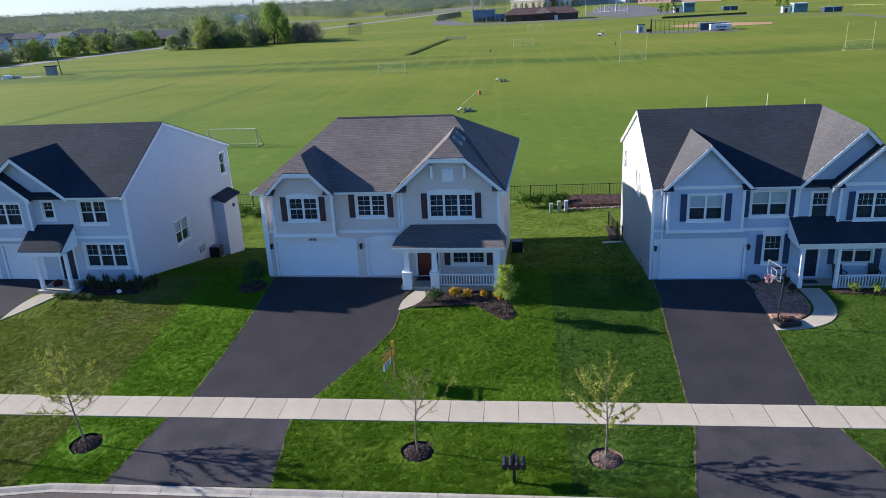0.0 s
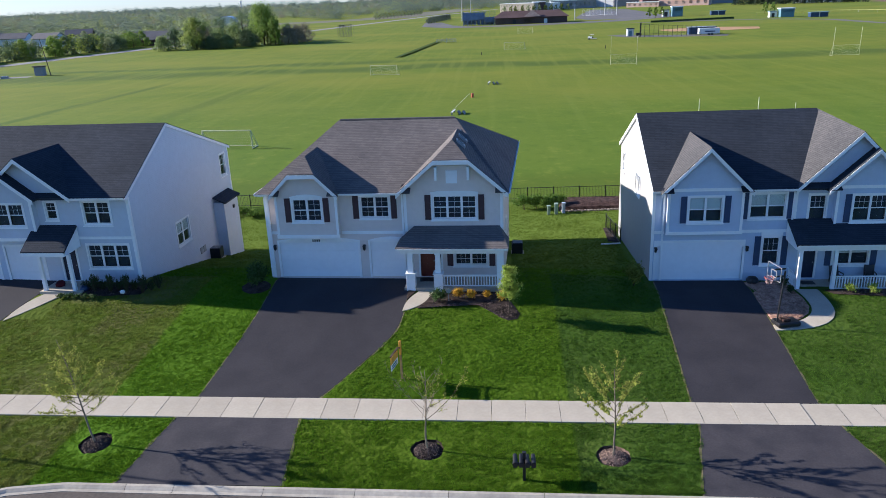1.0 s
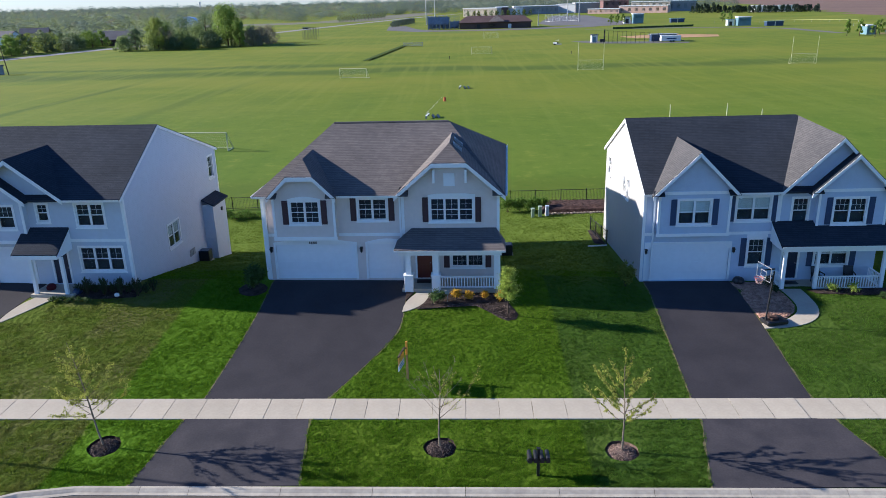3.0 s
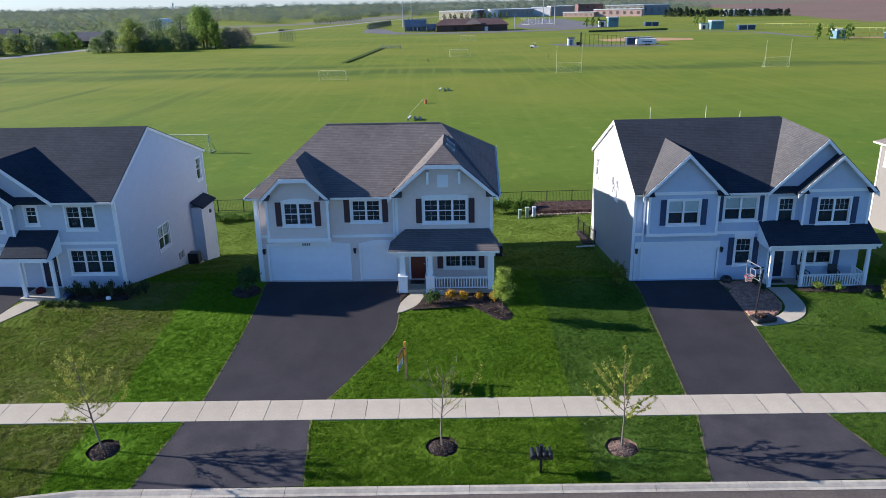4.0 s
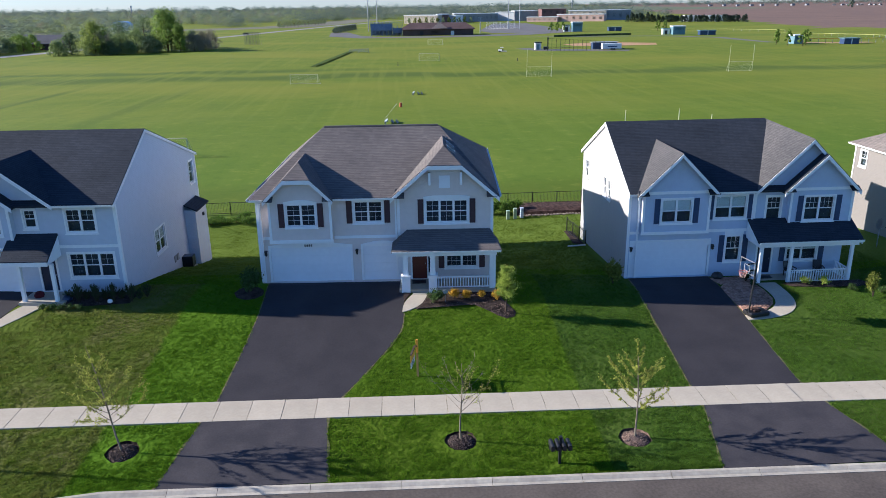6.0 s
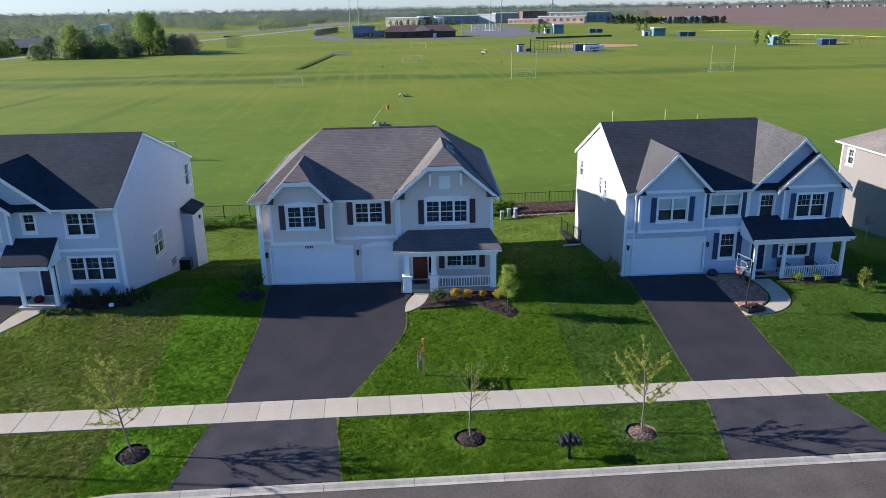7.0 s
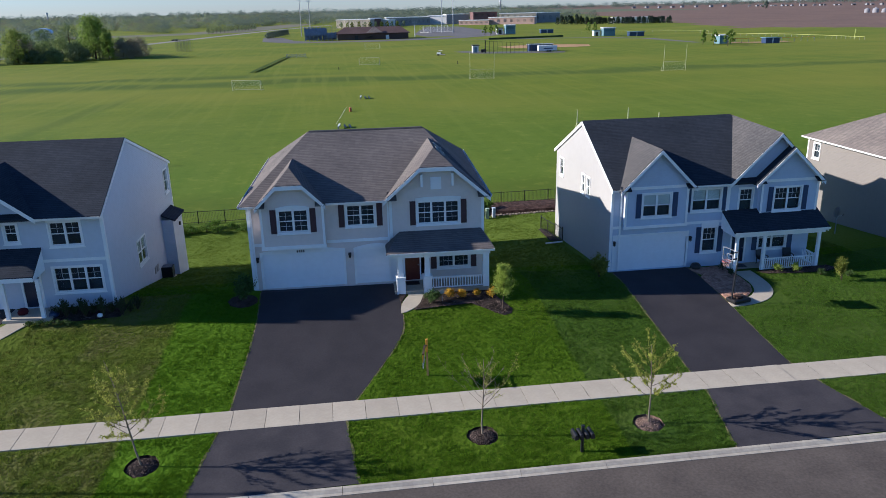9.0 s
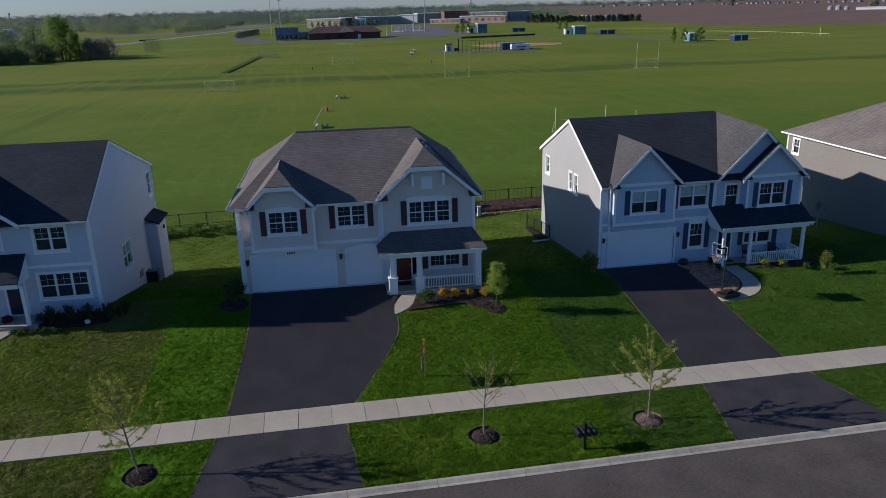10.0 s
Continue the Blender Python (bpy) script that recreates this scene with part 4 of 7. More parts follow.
    part("porch_beam", boxes((0.8, 7.2, -1.72, -1.48, 2.32, 2.58), (0.8, 1.04, -1.48, -0.03, 2.32, 2.58), (6.96, 7.2, -1.48, -0.03, 2.32, 2.58)), "white", h)
    part("porch_ceiling", boxes((0.76, 7.26, -1.78, -0.03, 2.581, 2.6)), "white", h)
    gutter(h, (0.66, -1.86, 2.72), (7.37, -1.86, 2.72))
    post(h, 1.0, -1.6, -0.1, 2.32, 0.21, 0.0, 0.9)
    post(h, 2.95, -1.6, -0.1, 2.32, 0.2, 0.0, 0.9)
    post(h, 6.85, -1.6, -0.1, 2.32, 0.2, 0.0, 0.9)
    railing(h, (3.1, -1.6), (6.7, -1.6), -0.1, 0.72)
    railing(h, (6.85, -1.45), (6.85, -0.05), -0.1, 0.72)
    railing(h, (1.0, -1.45), (1.0, -0.05), -0.1, 0.72)
    return h


def house_left():
    h = thing("house", pose(-19.98, 11.05, 1.75, 0, 0, -2.5), "two-storey pale blue-grey house with black shingle gable roof", "house", "detached houses")
    o = [garage_door(h, FRONT, -1.64, 0.75, 2.2), garage_door(h, FRONT, -7.1, -2.3, 2.2),
         window(h, FRONT, 3.95, 5.6, 3.6, 4.95, 2), window(h, FRONT, 3.75, 6.35, 0.85, 2.3, 3), window(h, FRONT, 1.58, 2.25, 3.9, 4.95, 1),
         entry_door(h, FRONT, 2.0, 2.92, "door_navy", 0.0), (-2.1, 0.9, 3.2, 5.1)]
    sm = side_m(6.85, 0.15, 90)
    right = [window(h, sm, 5.0, 6.8, 0.45, 2.0, 2, grid=False, blind=0.5), window(h, sm, 13.1, 14.0, 3.3, 4.9, 1)]
    shell(h, "siding_blue", -9.0, 6.85, 14.9, -4.2, 5.3, o, (), right)
    lw = window(h, FRONT, -1.55, 0.4, 3.6, 4.95, 2, y=-0.4)
    bump(h, "siding_blue", -2.45, 1.0, 2.75, 5.3, 0.4, [lw])
    e, rz, ry, yb = 5.3, 8.6, 5.75, 15.2
    part("roof_slope", slab(bmesh.new(), [(-9.3, -0.38, e + 0.01), (6.92, -0.38, e + 0.01), (6.92, ry, rz), (-9.3, ry, rz)], 0.14), "shingle_black", h)
    part("roof_slope", slab(bmesh.new(), [(6.92, yb, e), (-9.3, yb, e), (-9.3, ry, rz), (6.92, ry, rz)], 0.14), "shingle_black", h)
    part("gable_wall", slab(bmesh.new(), [(6.85, 0.0, 5.302), (6.85, 14.9, 5.302), (6.85, ry, rz - 0.16)], 0.15, (-1, 0, 0)), "siding_blue", h)
    part("gable_wall", slab(bmesh.new(), [(-9.0, 0.0, 5.302), (-9.0, 14.9, 5.302), (-9.0, ry, rz - 0.16)], 0.15, (1, 0, 0)), "siding_blue", h)
    bm = bmesh.new()
    for y0, y1 in ((-0.4, ry), (yb, ry)):
        slab(bm, [(6.945, y0, e - 0.05), (6.945, y1, rz - 0.05), (6.945, y1, rz - 0.23), (6.945, y0, e - 0.23)], 0.05, (-1, 0, 0))
    part("rake_board", bm, "white", h)
    gable(h, "shingle_black", "siding_blue", 0.5, 3.0, 5.32, 0.79, -0.45, 0.02, 4.05, -0.05, wall_half=2.65, wall_low=5.302)
    gable(h, "shingle_black", "siding_blue", -0.6, 2.0, 5.28, 0.80, -0.75, -0.4, 1.5, 0.0, wall_half=1.85, wall_low=5.302)
    gutter(h, (3.5, -0.42, e), (6.92, -0.42, e))
    trim(h, (6.71, 6.88, -0.035, -0.002, 0.0, 5.2), (6.852, 6.88, 0.0, 0.14, 0.0, 5.2), (6.852, 6.88, 14.76, 14.9, -3.5, 5.2), (0.86, 1.02, -0.43, -0.402, 2.75, 5.2), (1.05, 6.71, -0.03, -0.002, 2.65, 2.82),
         (-2.45, 1.05, -0.44, -0.404, 2.66, 2.86))
    # side closet with its own roof
    part("side_closet", boxes((6.852, 7.65, 11.2, 13.8, -4.0, 1.75)), "siding_blue", h, "pale siding-clad box on the side wall")
    part("closet_roof", slab(bmesh.new(), [(6.91, 11.02, 2.2), (7.83, 11.02, 1.78), (7.83, 13.98, 1.78), (6.91, 13.98, 2.2)], 0.1), "shingle_black", h)
    part("wall_lantern", boxes((7.652, 7.76, 12.7, 12.9, 0.95, 1.2)), "black", h)
    part("porch_floor", boxes((1.3, 3.9, -1.7, -0.003, -0.6, -0.05)), "concrete", h)
    part("porch_roof", slab(bmesh.new(), [(0.62, -1.7, 2.42), (3.35, -1.7, 2.42), (3.35, -0.02, 3.55), (0.62, -0.02, 3.55)], 0.12), "shingle_black", h)
    bm = bmesh.new()
    slab(bm, [(3.34, -1.66, 2.28), (3.34, -0.02, 3.4), (3.34, -0.02, 2.2), (3.34, -1.66, 2.14)], 0.08, (-1, 0, 0))
    box(bm, 0.64, 3.34, -1.72, -1.665, 2.12, 2.36)
    part("porch_beam", bm, "white", h)
    post(h, 1.6, -1.5, -0.05, 2.2, 0.19, 0.0, 0.95)
    post(h, 3.45, -1.5, -0.05, 2.2, 0.19, 0.0, 0.95)
    return h


def house_far():
    h = thing("house", pose(47.0, 13.5, 0.9, 0, 0, 0), "two-storey beige house with tan shingle hip roof", "house", "detached houses")
    sm = side_m(-6.65, 13.4 - 0.15, -90)
    left = [window(h, sm, 0.7, 1.5, 3.7, 4.95, 1)]
    shell(h, "siding_tan", -6.65, 7.5, 13.4, -2.5, 5.4, [], left, ())
    P = [(-7.0, -0.4, 5.4), (7.9, -0.4, 5.4), (7.9, 13.8, 5.4), (-7.0, 13.8, 5.4), (0.4, 6.2, 9.2), (0.4, 7.2, 9.2)]
    for keys in ((0, 1, 4), (1, 2, 5, 4), (2, 3, 5), (3, 0, 4, 5)):
        part("roof_slope", slab(bmesh.new(), [P[k] for k in keys], 0.14), "shingle_tan", h)
    gutter(h, (-7.0, 13.8, 5.4), (-7.0, -0.4, 5.4))
    trim(h, (-6.68, -6.652, 0.0, 0.14, -1.0, 5.3), (-6.68, -6.652, 13.26, 13.4, -1.0, 5.3))
    return h


house_left(), house_mid(), house_right(), house_far()


# ---- walks and planting beds ----
ribbon("front_walk", [(3.02, 7.75), (3.1, 8.6), (3.35, 9.3), (3.72, 9.9)], [(3.35, 7.9), (3.95, 8.35), (4.35, 9.0), (4.62, 9.9)], 0.035, 0.15, "concrete", "curved pale concrete walk from drive to porch", "walk", 0.4)
ribbon("front_walk", [(-19.3, 6.4), (-19.2, 7.6), (-18.9, 8.6), (-18.45, 9.3)], [(-18.7, 7.1), (-18.1, 7.9), (-17.6, 8.7), (-17.15, 9.3)], 0.035, 0.15, "concrete", "short pale concrete walk from drive to porch", "walk", 0.4)
ribbon("front_walk", [(22.75, 7.2), (23.6, 7.35), (24.5, 7.75), (25.2, 8.45), (25.55, 9.3), (25.6, 10.3), (25.5, 11.6)],
       [(22.72, 6.6), (24.0, 6.72), (25.3, 7.15), (26.2, 7.95), (26.65, 9.0), (26.75, 10.3), (26.7, 11.6)], 0.035, 0.15, "concrete", "curved pale concrete walk from drive to porch steps", "walk", 0.4)


def mound(name, pts, material, rise, label, category="bed", lift=0.03, chips=0, chip_mat=None):
    """A planting bed: a low mound inside an outline, with loose chips on it."""
    c = sum((Vector(p) for p in pts), Vector((0, 0))) / len(pts)
    bm = bmesh.new()
    rings = []
    for k, up in ((1.0, -0.02), (0.93, 0.7), (0.6, 1.0), (0.3, 1.05)):
        rings.append([bm.verts.new((*(q := c.lerp(Vector(p), k)), ground(*q) + lift + rise * up)) for p in pts])
    top = bm.verts.new((*c, ground(*c) + lift + rise * 1.05))
    n = len(pts)
    for a, b in zip(rings, rings[1:]):
        for i in range(n):
            bm.faces.new((a[i], a[(i + 1) % n], b[(i + 1) % n], b[i]))
    for i in range(n):
        bm.faces.new((rings[-1][i], rings[-1][(i + 1) % n], top))
    ob = tagged(part(name, bm, material), label, category, kind="structure")
    if chips:
        r = random.Random(len(pts) + chips)
        bm = bmesh.new()
        for _ in range(chips):
            i = r.randrange(n)
            k, u = math.sqrt(r.random()) * 0.95, r.random()
            p = c.lerp(Vector(pts[i]).lerp(Vector(pts[(i + 1) % n]), u), k)
            s = r.uniform(0.025, 0.06)
            z = ground(*p) + lift + rise * (1.0 if k < 0.9 else 0.75)
            a = r.uniform(0, 6.3)
            vs = [bm.verts.new((p.x + s * math.cos(a + t) * r.uniform(0.7, 1.3), p.y + s * math.sin(a + t) * r.uniform(0.7, 1.3), z + 0.01)) for t in (0, 2.1, 4.2)]
            tp = bm.verts.new((p.x, p.y, z + s * 0.8))
            for j in range(3):
                bm.faces.new((vs[j], vs[(j + 1) % 3], tp))
        tagged(part("bed_chips", bm, chip_mat or material, ob), kind="stuff")
    return ob


def ring_pts(x, y, r, n=18, sq=1.0):
    return [(x + r * math.cos(2 * math.pi * k / n) * (1 + 0.05 * math.sin(3 * k)), y + sq * r * math.sin(2 * math.pi * k / n)) for k in range(n)]


M["chip_red"] = mat("river_stone", (0.4175, 0.2714, 0.1879), 0.95, 0.3, 0.3, 100, 0.5)
M["chip_pale"] = mat("weathered_chip", (0.2505, 0.1795, 0.1419), 0.95, 0.3, 0.3, 100, 0.5)
M["mulch_pale"] = mat("weathered_mulch", (0.1586, 0.1127, 0.0877), 0.95, 0.35, 0.4, 160, 0.8)
M["chip_brown"] = mat("brown_chip", (0.1253, 0.096, 0.0793), 0.95, 0.3, 0.3, 100, 0.5)
M["pebble"] = mat("pebble", (0.3841, 0.238, 0.167), 0.95, 0.35, 0.3, 60, 0.5, tint=(0.2588, 0.1503, 0.1044))
mound("planting_bed", [(4.55, 9.95), (4.2, 8.8), (3.75, 8.05), (4.6, 8.1), (5.6, 8.42), (6.6, 8.62), (7.4, 8.5), (8.0, 7.9), (8.35, 7.2), (8.85, 6.88), (9.35, 7.1), (9.5, 7.6), (9.25, 8.3), (8.9, 9.2), (8.7, 10.1)],
      "mulch", 0.05, "dark brown mulch bed with a curved edge before the porch", "planting bed", chips=700, chip_mat="chip_brown")
mound("planting_bed", [(3.15, 8.9), (3.35, 9.4), (3.6, 10.0), (3.1, 10.1)], "mulch", 0.02, "small dark mulch corner beside the walk", "planting bed")
mound("planting_bed", [(22.98, 12.9), (22.85, 10.0), (22.85, 7.35), (23.6, 7.45), (24.4, 7.85), (25.05, 8.5), (25.4, 9.3), (25.45, 10.4), (25.3, 11.6), (25.3, 13.1)],
      "pebble", 0.04, "reddish-brown stone and mulch bed between drive and walk", "planting bed", chips=1500, chip_mat="chip_red")
mound("planting_bed", [(27.0, 11.5), (27.4, 10.9), (29.5, 10.7), (31.8, 10.6), (32.6, 11.0), (32.3, 11.6)], "mulch", 0.04, "narrow dark mulch bed along the porch", "planting bed", chips=300, chip_mat="chip_brown")
mound("planting_bed", [(-16.9, 9.6), (-16.2, 9.0), (-14.5, 9.1), (-12.6, 9.3), (-12.4, 10.7), (-16.4, 10.7)], "mulch", 0.05, "dark mulch bed along the house front", "planting bed", chips=300, chip_mat="chip_brown")
mound("planting_bed", ring_pts(-6.0, 10.4, 0.85), "mulch", 0.04, "round dark mulch patch at the garage corner", "planting bed")
mound("planting_bed", [(13.6, 33.6), (20, 33.0), (27, 32.6), (27, 37.0), (20, 37.4), (13.9, 37.7)], "mulch_red", 0.45, "sloping reddish-brown mulch bank below the rear fence", "planting bed", chips=1600, chip_mat="mulch_red")
mound("planting_bed", [(16.45, 23.4), (16.6, 27.5), (17.2, 27.3), (17.25, 23.0)], "mulch", 0.05, "narrow mulch strip at the house corner", "planting bed")


def mulch_ring(x, y, material, chip_mat, seed):
    """A planting hole: a dug trench round a low mound of mulch, with a collar of lawn about it."""
    n = 28
    r = random.Random(seed)
    wob = [1 + r.uniform(-0.05, 0.05) for _ in range(n)]

    def loop(bm, k, up):
        out = []
        for i in range(n):
            a = 2 * math.pi * i / n
            px, py = x + 0.68 * k * wob[i] * math.cos(a), y + 0.68 * k * wob[i] * math.sin(a)
            out.append(bm.verts.new((px, py, ground(px, py) + up)))
        return out

    bm = bmesh.new()
    rings = [loop(bm, k, up) for k, up in ((1.0, 0.025), (1.25, 0.02), (1.8, 0.012), (2.5, -0.03))]
    for a, b in zip(rings, rings[1:]):
        for i in range(n):
            bm.faces.new((a[i], a[(i + 1) % n], b[(i + 1) % n], b[i]))
    for f in bm.faces:
        f.smooth = True
    tagged(part("lawn_collar", bm, "lawn_deep" if x > 11.4 else "lawn"), "mown lawn round a planting hole", "ground", kind="structure")
    bm = bmesh.new()
    rings = [loop(bm, k, up) for k, up in ((1.01, 0.024), (0.99, -0.10), (0.9, -0.085), (0.72, 0.01), (0.35, 0.08), (0.12, 0.11))]
    for a, b in zip(rings, rings[1:]):
        for i in range(n):
            bm.faces.new((a[i], a[(i + 1) % n], b[(i + 1) % n], b[i]))
    bm.faces.new(rings[-1])
    ob = tagged(part("mulch_ring", bm, material), "low mulch mound in a dug trench at a young tree's foot", "mulch", kind="structure")
    bm = bmesh.new()
    for _ in range(420):
        k, a = math.sqrt(r.random()) * 0.9, r.uniform(0, 6.28)
        px, py = x + 0.68 * k * math.cos(a), y + 0.68 * k * math.sin(a)
        z = ground(px, py) + lerp(((0.12, 0.11), (0.35, 0.08), (0.72, 0.01), (0.9, -0.085)), k)
        q = r.uniform(0.02, 0.05)
        vs = [bm.verts.new((px + q * math.cos(a * 3 + u) * r.uniform(0.6, 1.4), py + q * math.sin(a * 3 + u) * r.uniform(0.6, 1.4), z)) for u in (0, 2.1, 4.2)]
        tp = bm.verts.new((px, py, z + q * 0.8))
        for j in range(3):
            bm.faces.new((vs[j], vs[(j + 1) % 3], tp))
    tagged(part("bed_chips", bm, chip_mat, ob), kind="stuff")


for i, (tx, ty) in enumerate(TREES):
    mulch_ring(tx, ty, "mulch" if i < 2 else "mulch_pale", "chip_brown" if i < 2 else "chip_pale", 70 + i)


# ---- plants ----
def leaf_mat(name, c1, c2, trans=0.25, lo=0.65, hi=1.4, patch=0.6):
    m = mat(name, c1, 0.6, 0.2 if patch < 2 else 0.05, patch, 30, 0.1, tint=c2)
    nt, n = m.node_tree, m.node_tree.nodes
    b = n["Principled BSDF"]
    col = b.inputs["Base Color"].links[0].from_socket
    geo = n.new("ShaderNodeNewGeometry")
    r = n.new("ShaderNodeMapRange")
    r.inputs["To Min"].default_value, r.inputs["To Max"].default_value = lo, hi
    nt.links.new(geo.outputs["Random Per Island"], r.inputs["Value"])
    hs = n.new("ShaderNodeHueSaturation")
    nt.links.new(r.outputs[0], hs.inputs["Value"])
    nt.links.new(col, hs.inputs["Color"])
    nt.links.new(hs.outputs["Color"], b.inputs["Base Color"])
    tr = n.new("ShaderNodeBsdfTranslucent")
    nt.links.new(hs.outputs["Color"], tr.inputs["Color"])
    mix = n.new("ShaderNodeMixShader")
    mix.inputs["Fac"].default_value = trans
    nt.links.new(b.outputs[0], mix.inputs[1])
    nt.links.new(tr.outputs[0], mix.inputs[2])
    nt.links.new(mix.outputs[0], n["Material Output"].inputs["Surface"])
    return m


M["leaf_young"] = leaf_mat("leaf_young", (0.3173, 0.334, 0.0501), (0.2338, 0.2672, 0.0418), 0.45)
M["leaf_spring"] = leaf_mat("leaf_spring", (0.2338, 0.2839, 0.0501), (0.1837, 0.2338, 0.0418), 0.5, 0.8, 1.25)
M["leaf_hedge"] = leaf_mat("leaf_hedge", (0.2004, 0.2555, 0.0852), (0.1553, 0.2054, 0.0751), 0.5, 0.85, 1.15)
M["leaf_hedge_dark"] = leaf_mat("leaf_hedge_dark", (0.1303, 0.1753, 0.0751), (0.1052, 0.1453, 0.0701), 0.5, 0.85, 1.15)
M["leaf_pear"] = leaf_mat("leaf_pear", (0.1753, 0.2505, 0.0376), (0.1419, 0.2087, 0.0334), 0.5, 0.8, 1.25)
M["leaf_dark"] = leaf_mat("leaf_dark", (0.0418, 0.0668, 0.025), (0.0334, 0.0543, 0.0209), 0.2)
M["leaf_green"] = leaf_mat("leaf_green", (0.0626, 0.1044, 0.0234), (0.0501, 0.0835, 0.0209), 0.2)
M["leaf_gold"] = leaf_mat("leaf_gold", (0.501, 0.334, 0.025), (0.4509, 0.2672, 0.0209), 0.4)
M["leaf_bright"] = leaf_mat("leaf_bright", (0.3173, 0.3924, 0.0585), (0.2588, 0.334, 0.0501), 0.5, 0.8, 1.25)
M["leaf_leafy"] = leaf_mat("leaf_leafy", (0.1044, 0.167, 0.0184), (0.0751, 0.1336, 0.015), 0.3)
M["leaf_lime"] = leaf_mat("leaf_lime", (0.1837, 0.2087, 0.0292), (0.1419, 0.167, 0.025), 0.3)
M["leaf_conifer"] = leaf_mat("leaf_conifer", (0.0501, 0.071, 0.0459), (0.0376, 0.0551, 0.0376), 0.2)
M["leaf_brown"] = leaf_mat("leaf_brown", (0.2305, 0.2113, 0.144), (0.192, 0.1872, 0.1248), 0.5, 0.85, 1.15)
# Distance haze is put into these two leaf colours, paler and greyer.
M["leaf_wood_hazed"] = leaf_mat("leaf_wood_hazed", (0.2506, 0.2938, 0.1296), (0.1814, 0.2204, 0.1426), 0.6, 0.95, 1.05, 16)
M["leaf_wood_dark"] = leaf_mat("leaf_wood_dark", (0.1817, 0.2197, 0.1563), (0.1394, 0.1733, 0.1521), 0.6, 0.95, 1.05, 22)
M["grass_blade"] = leaf_mat("grass_blade", (0.1158, 0.1977, 0.0058), (0.0989, 0.173, 0.0053), 0.4, 0.88, 1.14)
M["blade_dry"] = leaf_mat("blade_dry", (0.1199, 0.1673, 0.0137), (0.1371, 0.1549, 0.0295), 0.4, 0.88, 1.14)
M["blade_deep"] = leaf_mat("blade_deep", (0.0911, 0.156, 0.0154), (0.0772, 0.1352, 0.0135), 0.4, 0.88, 1.14)
M["blade_rear"] = leaf_mat("blade_rear", (0.1461, 0.1962, 0.025), (0.1253, 0.1753, 0.0217), 0.4, 0.88, 1.14)
M["blade_lush"] = leaf_mat("blade_lush", (0.1025, 0.1834, 0.0043), (0.089, 0.1646, 0.0038), 0.4, 0.88, 1.14)
for key in ("grass_blade", "blade_dry", "blade_deep", "blade_rear", "blade_lush"):
    M[key].node_tree.nodes["Principled BSDF"].inputs["Specular IOR Level"].default_value = 0.03


class Cloud:
    """Vertices and faces gathered in plain lists, for leaves and other loose pieces."""

    def __init__(self):
        self.v, self.f = [], []

    def leaf(self, p, s, r, flat=0.0, out=None):
        """One leaf at p; out: the way that it faces, with some scatter."""
        d = Vector((r.gauss(0, 1), r.gauss(0, 1), r.gauss(0, 1) + flat))
        d = (d * 0.45 + out.normalized() * 1.3).normalized() if out else d.normalized()
        a = d.orthogonal().normalized() * s
        q = d.cross(a).normalized() * s * r.uniform(0.45, 0.7)
        k = len(self.v)
        self.v += [tuple(p + a), tuple(p + q), tuple(p - a), tuple(p - q)]
        self.f.append((k, k + 1, k + 2, k + 3))

    def link(self, name, material, parent=None, kind=""):
        me = bpy.data.meshes.new(name)
        me.from_pydata(self.v, [], self.f)
        me.materials.append(M[material])
        ob = new(name, me)
        ob.parent = parent
        if kind:
            ob["kind"] = kind
        return ob


def limb(bm, pts, r0, r1, n=6):
    for i in range(len(pts) - 1):
        k0, k1 = i / (len(pts) - 1), (i + 1) / (len(pts) - 1)
        tube(bm, pts[i], pts[i + 1], r0 + (r1 - r0) * k0, r0 + (r1 - r0) * k1, n)


